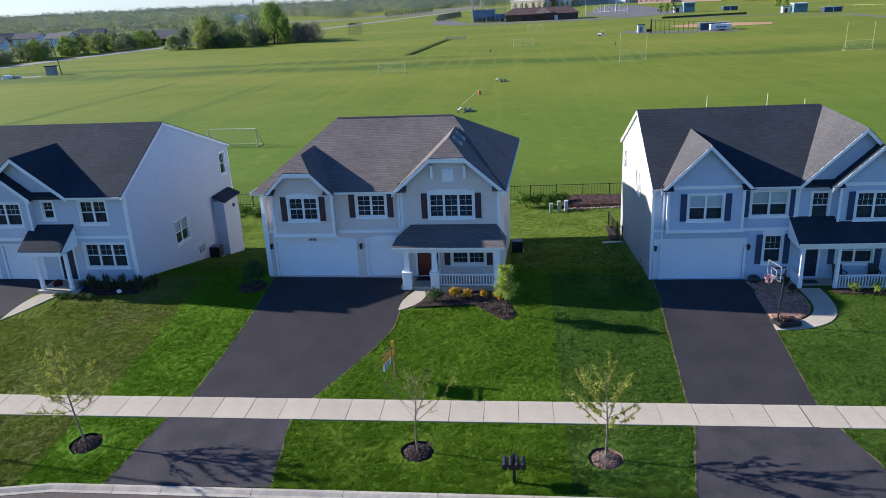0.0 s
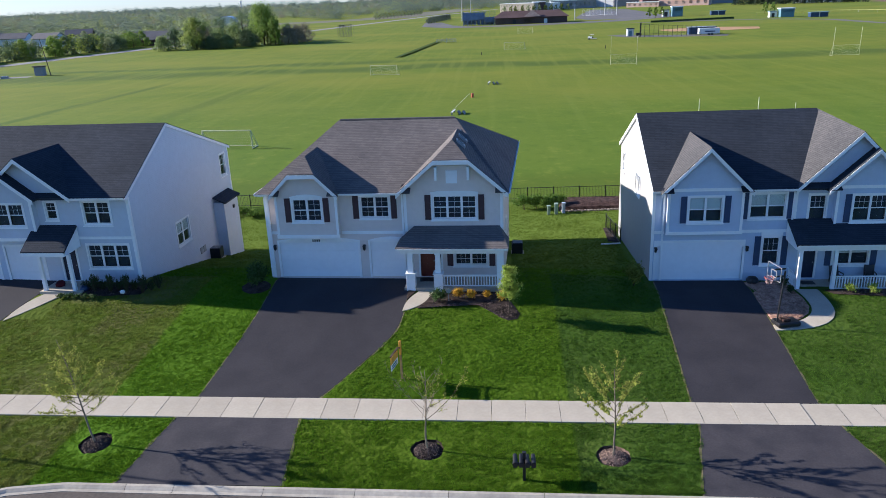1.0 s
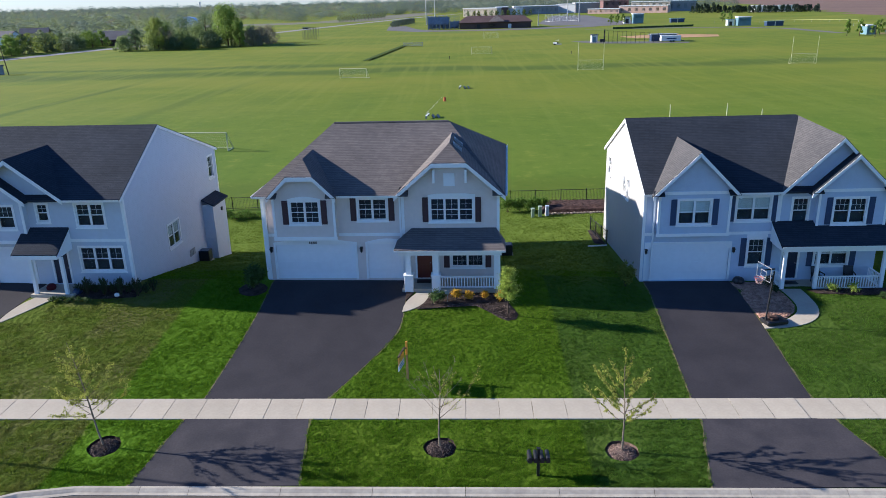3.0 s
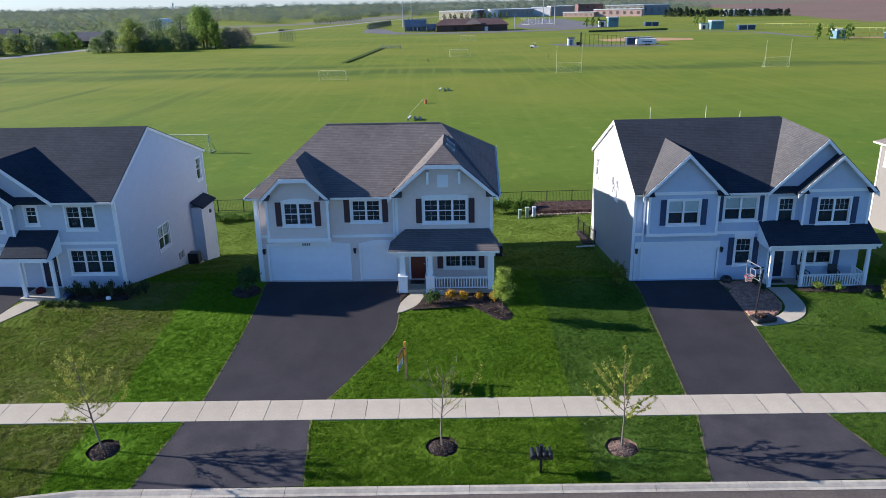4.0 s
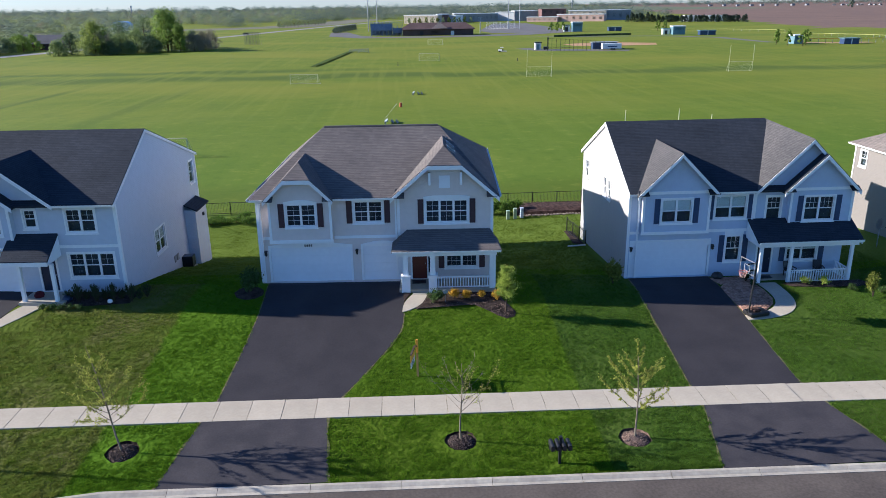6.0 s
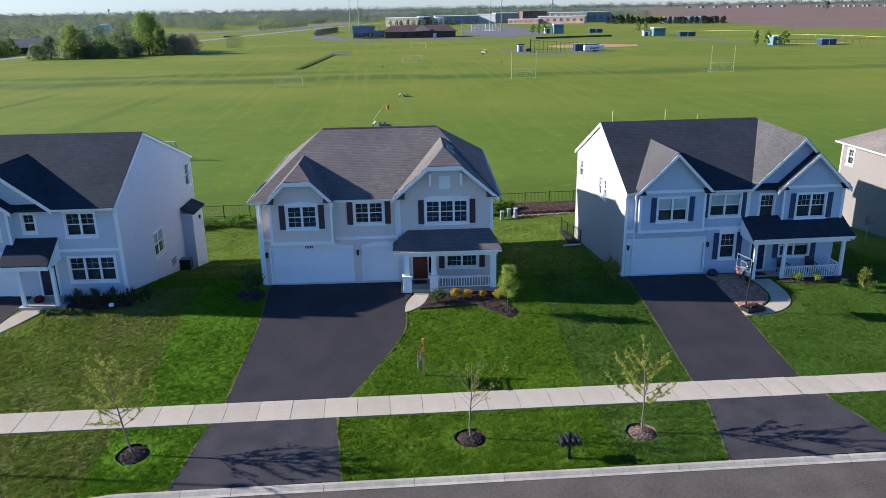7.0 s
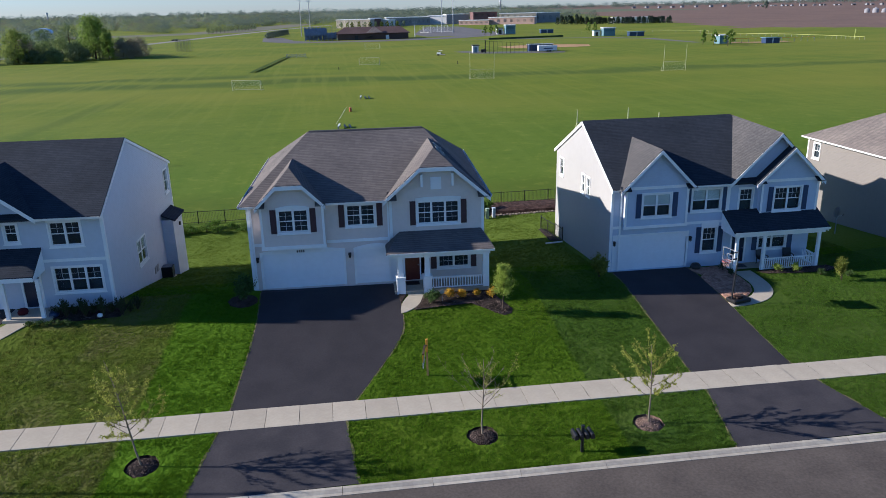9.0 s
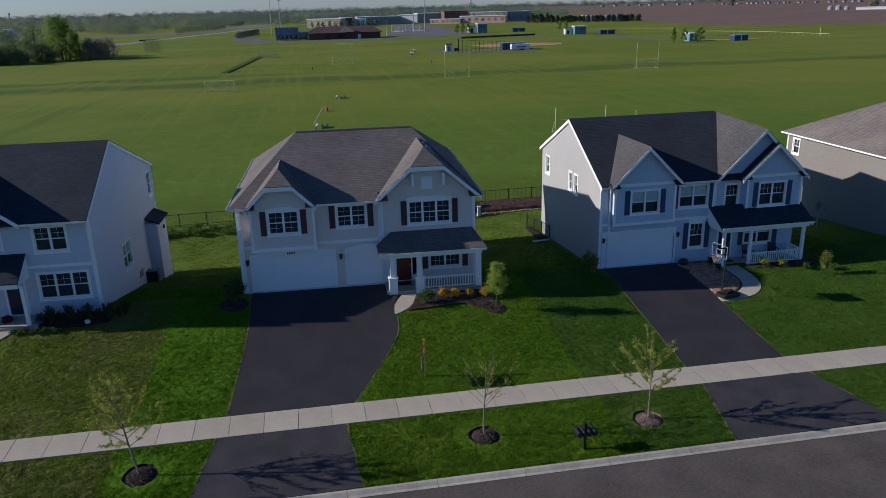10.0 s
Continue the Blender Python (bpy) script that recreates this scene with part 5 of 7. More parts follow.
def young_tree(x, y, high, clear, spread, seed, leaves, lean, material, label, size=0.05, dense=0.0):
    r = random.Random(seed)
    t = thing("young_tree", pose(x, y, ground(x, y) + 0.08), label, "tree", "young street trees" if y < 0 else "")
    bm = bmesh.new()
    trunk = [Vector((0, 0, -0.1))]
    for i in range(1, 8):
        k = i / 7
        trunk.append(Vector((lean[0] * k + 0.03 * math.sin(5 * k + seed), lean[1] * k, high * 0.93 * k)))
    limb(bm, trunk, 0.045, 0.008, 7)
    part("trunk", bm, "bark", t)
    cl = Cloud()
    n = 22
    for i in range(n):
        k = clear / high + (0.88 - clear / high) * (i / (n - 1)) ** 0.9
        base = trunk[0].lerp(trunk[-1], k)
        ln = spread * (1.05 - 0.75 * (k - clear / high) / (1 - clear / high)) * r.uniform(0.6, 1.15)
        a = i * 2.4 + r.uniform(-0.5, 0.5)
        d = Vector((math.cos(a), math.sin(a), r.uniform(0.15, 0.75)))
        pts = [base]
        for s in range(4):
            d.z += 0.08
            d.x += r.uniform(-0.2, 0.2)
            d.y += r.uniform(-0.2, 0.2)
            pts.append(pts[-1] + d.normalized() * ln / 4)
        bm = bmesh.new()
        limb(bm, pts, 0.02, 0.005, 4)
        for s in range(3):
            q = pts[1 + s]
            e = Vector((r.gauss(0, 1), r.gauss(0, 1), r.uniform(0, 1.2))).normalized() * ln * 0.35
            tube(bm, q, q + e, 0.008, 0.004, 4)
            for _ in range(int(leaves / n / 6)):
                cl.leaf(q + e * r.random() + Vector((r.gauss(0, 0.05), r.gauss(0, 0.05), r.gauss(0, 0.05))), size * r.uniform(0.6, 1.3), r)
        part("branch", bm, "bark", t)
        for _ in range(int(leaves / n / 2)):
            u = r.uniform(0.15, 1.05) * 4
            j = min(3, int(u))
            p = pts[j].lerp(pts[j + 1], u - j) + Vector((r.gauss(0, 0.07 + dense), r.gauss(0, 0.07 + dense), r.gauss(0, 0.06 + dense)))
            cl.leaf(p, size * r.uniform(0.6, 1.3), r)
    cl.link("crown", material, t)
    return t


def street_tree(x, y, high, clear, spread, seed, limbs, rate, lean, rise, size, label, bare=0.0, twig=1.0):
    """A newly planted tree: thin trunk, limbs that climb outwards, twigs, and small leaves strung along them. bare: share of limbs with no leaf; twig: length of the side twigs."""
    r = random.Random(seed)
    t = thing("young_tree", pose(x, y, ground(x, y) + 0.08), label, "tree", "young street trees")
    trunk = [Vector((0, 0, -0.1))]
    for i in range(1, 8):
        k = i / 7
        trunk.append(Vector((lean[0] * k + 0.04 * math.sin(5 * k + seed), lean[1] * k, high * 0.9 * k)))
    part("trunk", limb_mesh(trunk, 0.046, 0.008), "bark_grey", t)
    cl = Cloud()

    def string(a, b, n, wide):
        for _ in range(n):
            cl.leaf(a.lerp(b, r.random()) + Vector((r.gauss(0, wide), r.gauss(0, wide), r.gauss(0, wide))), size * r.uniform(0.6, 1.35), r, 0.5)

    for i in range(limbs):
        k = (i + 0.5) / limbs
        u = (clear / high + (0.86 - clear / high) * k) * 7
        j = min(6, int(u))
        base = trunk[j].lerp(trunk[j + 1], u - j)
        leafless = r.random() < bare
        reach = spread * (1.0 - 0.62 * k) * r.uniform(0.65, 1.15)
        a = i * 2.4 + r.uniform(-0.5, 0.5)
        d = Vector((math.cos(a), math.sin(a), rise * r.uniform(0.5, 1.2)))
        pts = [base]
        for s in range(5):
            d += Vector((r.uniform(-0.16, 0.16), r.uniform(-0.16, 0.16), 0.10 * rise + r.uniform(-0.1, 0.16)))
            pts.append(pts[-1] + d.normalized() * reach * math.sqrt(1 + rise * rise) / 5)
        bm = limb_mesh(pts, 0.008 if leafless else 0.013, 0.003, 5)
        for s in range(7):
            q = r.uniform(0.8, 4.8)
            m = min(4, int(q))
            p = pts[m].lerp(pts[m + 1], q - m)
            e = ((pts[m + 1] - pts[m]).normalized() + Vector((r.gauss(0, 0.55), r.gauss(0, 0.55), r.gauss(0.15, 0.4)))).normalized() * reach * twig * r.uniform(0.18, 0.42)
            tube(bm, p, p + e, 0.005, 0.002, 4)
            f = (e.normalized() + Vector((r.gauss(0, 0.6), r.gauss(0, 0.6), r.gauss(0.1, 0.4)))).normalized() * e.length * 0.6
            tube(bm, p + e * 0.5, p + e * 0.5 + f, 0.004, 0.002, 4)
            if not leafless:
                string(p, p + e, int(rate * e.length), 0.030)
                string(p + e * 0.5, p + e * 0.5 + f, int(rate * f.length), 0.030)
        part("branch", bm, "bark_grey" if leafless else "bark", t)
        if not leafless:
            for m in range(1, 5):
                string(pts[m], pts[m + 1], int(rate * (pts[m + 1] - pts[m]).length), 0.035)
    cl.link("crown", "leaf_young", t)
    return t


def limb_mesh(pts, r0, r1, n=7):
    bm = bmesh.new()
    limb(bm, pts, r0, r1, n)
    return bm


M["bark_grey"] = mat("pale_twig_bark", (0.2255, 0.1879, 0.1378), 0.9, 0.15, 0.3, 120, 0.3)
street_tree(*TREES[0], 5.3, 1.35, 1.75, 11, 24, 52, (-0.75, 0.1), 0.6, 0.032, "young leaning tree with a haze of yellow-green leaves")
street_tree(*TREES[1], 4.0, 1.4, 1.75, 23, 17, 24, (0.05, 0.0), 0.95, 0.032, "young nearly bare tree with a few yellow-green leaves", 0.5, 0.8)
street_tree(*TREES[2], 4.2, 1.15, 2.1, 31, 17, 62, (-0.05, 0.05), 0.85, 0.040, "young thin-trunked tree with leaves strung along rising limbs", 0.0, 0.45)
young_tree(8.92, 7.53, 3.05, 1.0, 0.80, 43, 5600, (0.03, 0.0), "leaf_bright", "small upright ornamental tree with dense green leaves", 0.045, 0.05)


def shrub(x, y, wide, high, material, label, seed, n=500, size=0.045, upright=False, group="", name="shrub"):
    """A shrub: stems from one foot and a broken cover of small leaves, denser outside."""
    r = random.Random(seed)
    t = thing(name, pose(x, y, ground(x, y) + 0.02), label, "shrub", group)
    bm = bmesh.new()
    cl = Cloud()
    tips = []
    for i in range(11 if not upright else 30):
        a, e = r.uniform(0, 6.28), r.uniform(0.2, 1.0)
        tip = Vector((math.cos(a) * wide / 2 * e * r.uniform(0.6, 1), math.sin(a) * wide / 2 * e * r.uniform(0.6, 1), high * math.sqrt(max(0.1, 1 - 0.6 * e * e)) * r.uniform(0.7, 1.0)))
        tube(bm, (0, 0, 0), tip * 0.5, 0.012, 0.008, 4)
        tube(bm, tip * 0.5, tip, 0.008, 0.003, 4)
        tips.append(tip)
    part("stem", bm, "bark", t)
    for _ in range(n):
        if upright:
            tip = r.choice(tips)
            p = tip * r.uniform(0.15, 1.0) + Vector((r.gauss(0, 0.03), r.gauss(0, 0.03), 0))
            k = len(cl.v)
            d = Vector((tip.x * 0.3, tip.y * 0.3, 1)).normalized() * size * 2.5
            s = Vector((r.gauss(0, 1), r.gauss(0, 1), 0)).normalized() * size * 0.3
            cl.v += [tuple(p - s), tuple(p + s), tuple(p + d)]
            cl.f.append((k, k + 1, k + 2))
        else:
            tip = r.choice(tips)
            p = tip * r.uniform(0.55, 1.05) + Vector((r.gauss(0, wide * 0.09), r.gauss(0, wide * 0.09), r.gauss(0, high * 0.08)))
            p.z = max(0.03, p.z)
            cl.leaf(p, size * r.uniform(0.6, 1.3), r)
    cl.link("foliage", material, t)
    return t


shrub(4.95, 8.65, 1.15, 0.95, "leaf_green", "rounded deep green evergreen shrub beside the walk", 1, 1300)
for i, (gx, gy) in enumerate(((6.05, 9.05), (6.8, 9.1), (7.72, 9.1), (8.62, 9.0))):
    shrub(gx, gy, 0.84 if i != 2 else 0.66, 0.68 if i != 2 else 0.55, "leaf_gold", "small golden-yellow shrub in the mulch bed before the porch", 5 + i, 900, 0.042, group="golden shrubs before the porch")
shrub(-6.0, 10.4, 1.7, 1.5, "leaf_green", "dense dark green shrub at the garage corner", 21, 3200, 0.07)
shrub(16.3, 11.9, 1.4, 1.5, "leaf_lime", "dark loose shrub in the shade beside the garage", 22, 1500, 0.08)
shrub(28.35, 11.05, 0.82, 0.62, "leaf_bright", "small yellow-green shrub before the porch", 23, 500, group="lime shrubs before the porch")
shrub(29.45, 11.0, 0.82, 0.62, "leaf_bright", "small yellow-green shrub before the porch", 24, 500, group="lime shrubs before the porch")
shrub(31.5, 9.0, 1.0, 1.7, "leaf_lime", "upright bright green shrub on the lawn", 25, 900, 0.06)
shrub(30.8, 10.2, 0.8, 0.4, "leaf_green", "low spreading green shrub", 26, 400)
shrub(32.4, 9.6, 0.8, 0.4, "leaf_green", "low spreading green shrub", 27, 400)
shrub(24.9, 11.9, 0.8, 0.7, "leaf_dark", "dark shrub beside the porch in shade", 28, 500)
shrub(25.0, 10.9, 0.6, 0.5, "leaf_dark", "small dark shrub beside the walk", 29, 400)
for i in range(14):
    shrub(-16.1 + 0.33 * i, 9.75 + 0.35 * math.sin(i * 2.1), 0.8, 0.7 + 0.25 * (i % 3), "leaf_dark", "dark upright clump of garden perennials by the wall", 40 + i, 420, 0.05, True, "perennials by the wall", "perennial")
for i in range(5):
    shrub(-17.2 + 0.5 * i, 8.75 + 0.1 * (i % 2), 0.7, 0.28, "leaf_green", "low mat of ground cover at the bed edge", 60 + i, 300, 0.04, group="ground cover", name="ground_cover")
for i in range(26):
    hx = -27 + 0.78 * i + 0.3 * math.sin(i * 1.7)
    shrub(hx, 35.3 + 0.8 * math.sin(i * 2.3), 1.7, 0.6 + 0.2 * math.sin(i), "leaf_leafy", "sunlit green shrub along the rear fence", 180 + i, 420, 0.08, group="shrubs along the rear fence")
for i, sx in enumerate((10.6, 11.7, 12.7, 13.5)):
    shrub(sx, 34.6 + 0.3 * (i % 2), 1.9, 1.35, "leaf_leafy", "dense green shrub behind the utility pedestals", 110 + i, 1100, 0.08, group="shrubs by the pedestals")


# ---- garden and street things ----
def mailbox_bank():
    x, y = 9.29, -5.5
    t = thing("mailbox_bank", pose(x, y, ground(x, y)), "four black mailboxes in a row on one black post", "mailbox")
    part("post", boxes((-0.055, 0.055, -0.055, 0.055, -0.2, 1.22), bevel=0.008), "black", t)
    part("finial", boxes((-0.075, 0.075, -0.075, 0.075, 1.22, 1.27), bevel=0.01), "black", t)
    part("crossarm", boxes((-0.45, 0.45, -0.07, 0.07, 0.70, 0.78)), "black", t)
    for k in range(4):
        cx = -0.345 + 0.23 * k
        w = 0.085
        bm = bmesh.new()
        prof = [(-w, 0.0), (w, 0.0), (w, 0.14)] + [(w * math.cos(a), 0.14 + w * math.sin(a)) for a in [math.pi * i / 6 for i in range(1, 6)]] + [(-w, 0.14)]
        ends = [[bm.verts.new((cx + u, yy, 0.785 + v)) for u, v in prof] for yy in (-0.30, 0.28)]
        for i in range(len(prof)):
            j = (i + 1) % len(prof)
            bm.faces.new((ends[0][i], ends[0][j], ends[1][j], ends[1][i]))
        bm.faces.new(ends[0])
        bm.faces.new(ends[1][::-1])
        b = part("mailbox", bm, "black", t)
        part("door", boxes((cx - 0.078, cx + 0.078, -0.325, -0.302, 0.795, 0.95)), "black", b)
        part("flag", boxes((cx + 0.087, cx + 0.097, -0.1, 0.05, 0.90, 0.94)), "black", b)


mailbox_bank()


M["timber"] = mat("sawn_timber", (0.3507, 0.2338, 0.1002), 0.7, 0.12, 0.6, 60, 0.1)


def yard_sign():
    x, y = 3.72, 1.65
    t = thing("sale_sign", pose(x, y, ground(x, y), 0, 0, -12), "yellow wooden sign post with a hanging panel seen edge-on", "sign")
    part("post", boxes((-0.045, 0.045, -0.045, 0.045, -0.2, 1.3)), "timber", t)
    part("sleeve", boxes((-0.055, 0.055, -0.055, 0.055, 1.3, 2.0), bevel=0.01), "yellow", t, "yellow painted upper post")
    part("arm", boxes((-0.14, -0.05, -1.08, -0.056, 1.66, 1.71), (-0.05, 0.025, -0.12, -0.056, 1.66, 1.71)), "bark", t)
    part("panel", boxes((-0.132, -0.108, -1.02, -0.1, 1.22, 1.56)), "yellow", t, "yellow upper sign panel")
    part("lower_panel", boxes((-0.132, -0.108, -1.02, -0.1, 0.9, 1.219)), "garage", t, "white lower sign panel with blue marks")
    part("panel_mark", boxes((-0.137, -0.133, -0.9, -0.22, 0.95, 1.02), (-0.137, -0.133, -0.9, -0.22, 1.08, 1.15), (-0.107, -0.103, -0.9, -0.22, 0.95, 1.02), (-0.107, -0.103, -0.9, -0.22, 1.08, 1.15)), "navy", t)
    part("chain", boxes((-0.126, -0.114, -0.90, -0.885, 1.56, 1.66), (-0.126, -0.114, -0.31, -0.295, 1.56, 1.66)), "steel", t)


yard_sign()


# A pole out of view, added for the thin shadow along the verge.
def street_lamp(x, y):
    t = thing("street_lamp", pose(x, y, ground(x, y)), "plain dark street lamp post on the verge", "street lamp")
    part("base", tube(bmesh.new(), (0, 0, -0.1), (0, 0, 0.35), 0.13, 0.10, 10), "black", t)
    part("pole", tube(bmesh.new(), (0, 0, 0.35), (0, 0, 6.4), 0.06, 0.045, 8), "black", t)
    part("lantern", boxes((-0.16, 0.16, -0.16, 0.16, 6.4, 6.75), bevel=0.04), "black", t)


street_lamp(-20.2, -3.35)


def basketball_hoop():
    x, y = 22.9, 7.12
    t = thing("basketball_hoop", pose(x, y, ground(x, y) + 0.03, 0, 0, 12), "portable basketball hoop with clear backboard and black base", "basketball hoop")
    part("base", boxes((-0.1, 1.15, -0.42, 0.42, 0.0, 0.26), bevel=0.06), "black", t)
    part("weight", boxes((0.2, 0.65, -0.25, 0.2, 0.262, 0.40), bevel=0.04), "mulch_red", t, "reddish sandbag on the base")
    part("pole", tube(bmesh.new(), (0.0, 0, 0.2), (0.16, 0, 3.05), 0.045), "black", t)
    part("arm", boxes((-0.42, 0.16, -0.04, 0.04, 2.75, 2.81)), "black", t)
    part("arm", boxes((-0.42, 0.16, -0.04, 0.04, 3.15, 3.21)), "black", t)
    bm = boxes((-0.46, -0.43, -0.61, 0.61, 2.665, 2.69), (-0.46, -0.43, -0.61, 0.61, 3.43, 3.455), (-0.46, -0.43, -0.61, -0.585, 2.69, 3.43), (-0.46, -0.43, 0.585, 0.61, 2.69, 3.43),
               (-0.47, -0.44, -0.24, 0.24, 2.78, 2.81), (-0.47, -0.44, -0.24, 0.24, 3.13, 3.16), (-0.47, -0.44, -0.24, -0.21, 2.81, 3.13), (-0.47, -0.44, 0.21, 0.24, 2.81, 3.13))
    part("backboard_frame", bm, "steel", t)
    part("backboard", boxes((-0.45, -0.445, -0.58, 0.58, 2.69, 3.43)), "glass", t)
    bm, net = bmesh.new(), bmesh.new()
    for k in range(14):
        a, b = 2 * math.pi * k / 14, 2 * math.pi * (k + 1) / 14
        tube(bm, (-0.70 + 0.23 * math.cos(a), 0.23 * math.sin(a), 2.76), (-0.70 + 0.23 * math.cos(b), 0.23 * math.sin(b), 2.76), 0.014, n=5)
        tube(net, (-0.70 + 0.23 * math.cos(a), 0.23 * math.sin(a), 2.76), (-0.70 + 0.14 * math.cos(b), 0.14 * math.sin(b), 2.45), 0.006, n=4)
        tube(net, (-0.70 + 0.23 * math.cos(b), 0.23 * math.sin(b), 2.76), (-0.70 + 0.14 * math.cos(a), 0.14 * math.sin(a), 2.45), 0.006, n=4)
    part("rim", bm, "rim_red", t)
    part("net", net, "net_pink", t)


M["net_pink"] = mat("faded_net", (0.5177, 0.3507, 0.3173), 0.8, 0.1, 1, 30, 0.03)
M["rim_red"] = mat("rim_red", (0.3757, 0.0501, 0.025), 0.4, 0.05, 1, 30, 0.03)
basketball_hoop()


def satellite_dish(x, y):
    t = thing("satellite_dish", pose(x, y, ground(x, y), 0, 0, 20), "small pale satellite dish on a thin pole by the wall", "satellite dish")
    part("pole", tube(bmesh.new(), (0, 0, -0.1), (0, 0, 1.75), 0.035), "steel", t)
    bm = bmesh.new()
    rings = [[bm.verts.new((q * 0.36 * math.cos(2 * math.pi * i / 16) - 0.05, -0.06 - 0.10 * (1 - q * q) + 0.10, 1.75 + q * 0.40 * math.sin(2 * math.pi * i / 16))) for i in range(16)] for q in (1.0, 0.7, 0.35)]
    for a, b in zip(rings, rings[1:]):
        for i in range(16):
            bm.faces.new((a[i], a[(i + 1) % 16], b[(i + 1) % 16], b[i]))
    bm.faces.new(rings[-1])
    bmesh.ops.solidify(bm, geom=bm.faces[:], thickness=0.015)
    part("dish", bm, "steel", t)
    part("feed_arm", tube(bmesh.new(), (-0.05, -0.03, 1.40), (-0.05, -0.48, 1.62), 0.014, n=6), "steel", t)
    part("feed_horn", tube(bmesh.new(), (-0.05, -0.44, 1.60), (-0.05, -0.54, 1.67), 0.035, n=8), "black", t)


satellite_dish(37.9, 18.7)


def air_conditioner(x, y):
    t = thing("air_conditioner", pose(x, y, ground(x, y)), "dark outdoor air-conditioning unit beside the wall", "air conditioner", "outdoor units")
    part("case", boxes((-0.38, 0.38, -0.38, 0.38, 0.05, 0.85), bevel=0.03), "black", t)
    part("pad", boxes((-0.45, 0.45, -0.45, 0.45, -0.1, 0.05)), "concrete", t)
    bm = bmesh.new()
    for k in range(9):
        box(bm, -0.3, 0.3, -0.3 + 0.07 * k, -0.28 + 0.07 * k, 0.855, 0.875)
    part("grille", bm, "steel", t)


air_conditioner(-12.35, 20.6)
air_conditioner(9.65, 20.6)
t = thing("utility_meter", pose(-12.92, 19.0, 0.0, 0, 0, -2.5), "pale utility meters and pipes on the side wall", "meter")
part("meter", boxes((0.0, 0.2, -0.2, 0.15, 0.6, 1.05)), "steel", t)
part("meter", boxes((0.0, 0.2, 0.3, 0.65, 0.6, 1.05)), "steel", t)
part("pipe", boxes((0.05, 0.12, 0.2, 0.27, -1.0, 0.9)), "steel", t)
M["pedestal_green"] = mat("pale_green_plastic", (0.334, 0.4175, 0.3006), 0.5, 0.05, 1, 40, 0.03)
for i, (ux, uy, hh) in enumerate(((12.65, 32.7, 0.75), (13.3, 32.75, 0.9), (13.95, 33.0, 0.85))):
    t = thing("utility_pedestal", pose(ux, uy, ground(ux, uy)), "pale utility pedestal on the rear lawn", "utility box", "utility pedestals")
    part("body", boxes((-0.14, 0.14, -0.14, 0.14, -0.1, hh), bevel=0.03), "pedestal_green" if i < 2 else "siding_slate", t)
    part("cap", boxes((-0.17, 0.17, -0.17, 0.17, hh, hh + 0.07), bevel=0.02), "pedestal_green" if i < 2 else "siding_slate", t)
M["edging"] = mat("tan_edging_stone", (0.2505, 0.2129, 0.167), 0.9, 0.15, 0.5, 60, 0.2, rand=0.25)
rk = random.Random(8)
for i in range(46):
    bm = bmesh.new()
    bmesh.ops.create_icosphere(bm, subdivisions=1, radius=0.17)
    for v in bm.verts:
        v.co *= rk.uniform(0.8, 1.15)
        v.co.z *= 0.7
    sx = 13.9 + 0.28 * i
    ob = tagged(part("edging_stone", bm, "edging"), "tan rounded edging stone at the foot of the mulch bank", "stone", "edging stones")
    ob.location = (sx, 33.35 - 0.08 * (sx - 14) + rk.uniform(-0.08, 0.08), ground(sx, 33.3) + 0.08)


def metal_fence(x0, y0, x1, y1, name="metal_fence", every=2.4, high=1.2):
    d = Vector((x1 - x0, y1 - y0))
    ln = d.length
    t = thing(name, pose(x0, y0, 0, 0, 0, math.degrees(math.atan2(d.y, d.x))), "black metal picket fence on the rear boundary", "fence")
    n = max(1, round(ln / every))
    z = lambda u: ground(x0 + d.x * u / ln, y0 + d.y * u / ln)
    for k in range(n + 1):
        u = ln * k / n
        part("fence_post", boxes((u - 0.035, u + 0.035, -0.035, 0.035, z(u) - 0.2, z(u) + high + 0.06)), "black", t)
        if k < n:
            a, b = u + 0.036, ln * (k + 1) / n - 0.036
            za = (z(a) + z(b)) / 2
            bm = boxes((a, b, -0.015, 0.015, za + high - 0.06, za + high - 0.02), (a, b, -0.015, 0.015, za + 0.12, za + 0.16))
            m = int((b - a) / 0.13)
            for j in range(m):
                q = a + (b - a) * (j + 0.5) / m
                box(bm, q - 0.006, q + 0.006, -0.006, 0.006, za + 0.05, za + high)
            part("fence_panel", bm, "black", t)
    return t


metal_fence(-42, 37.3, 52, 38.9)
metal_fence(16.8, 27.3, 17.2, 22.6, every=1.6)
t = thing("downspout_extension", pose(16.6, 22.4, ground(16.6, 22.4)), "white plastic downspout extension on the lawn", "drain pipe")
part("pipe", tube(bmesh.new(), (-0.8, 0, 0.06), (0.6, 0.1, 0.08), 0.06), "white", t)
t = thing("garden_light", pose(-13.6, 9.15, ground(-13.6, 9.15)), "small white garden light at the bed edge", "garden light")
part("head", boxes((-0.13, 0.13, -0.1, 0.1, 0.15, 0.36), bevel=0.05), "white", t)
part("stake", boxes((-0.02, 0.02, -0.02, 0.02, -0.1, 0.15)), "black", t)
t = thing("garden_stake_sign", pose(5.55, 8.75, ground(5.55, 8.75)), "small grey round garden ornament on a stake", "garden ornament")
part("stake", boxes((-0.015, 0.015, -0.015, 0.015, -0.1, 0.6)), "steel", t)
part("disc", tube(bmesh.new(), (0, -0.02, 0.68), (0, 0.02, 0.68), 0.14, n=14), "steel", t)


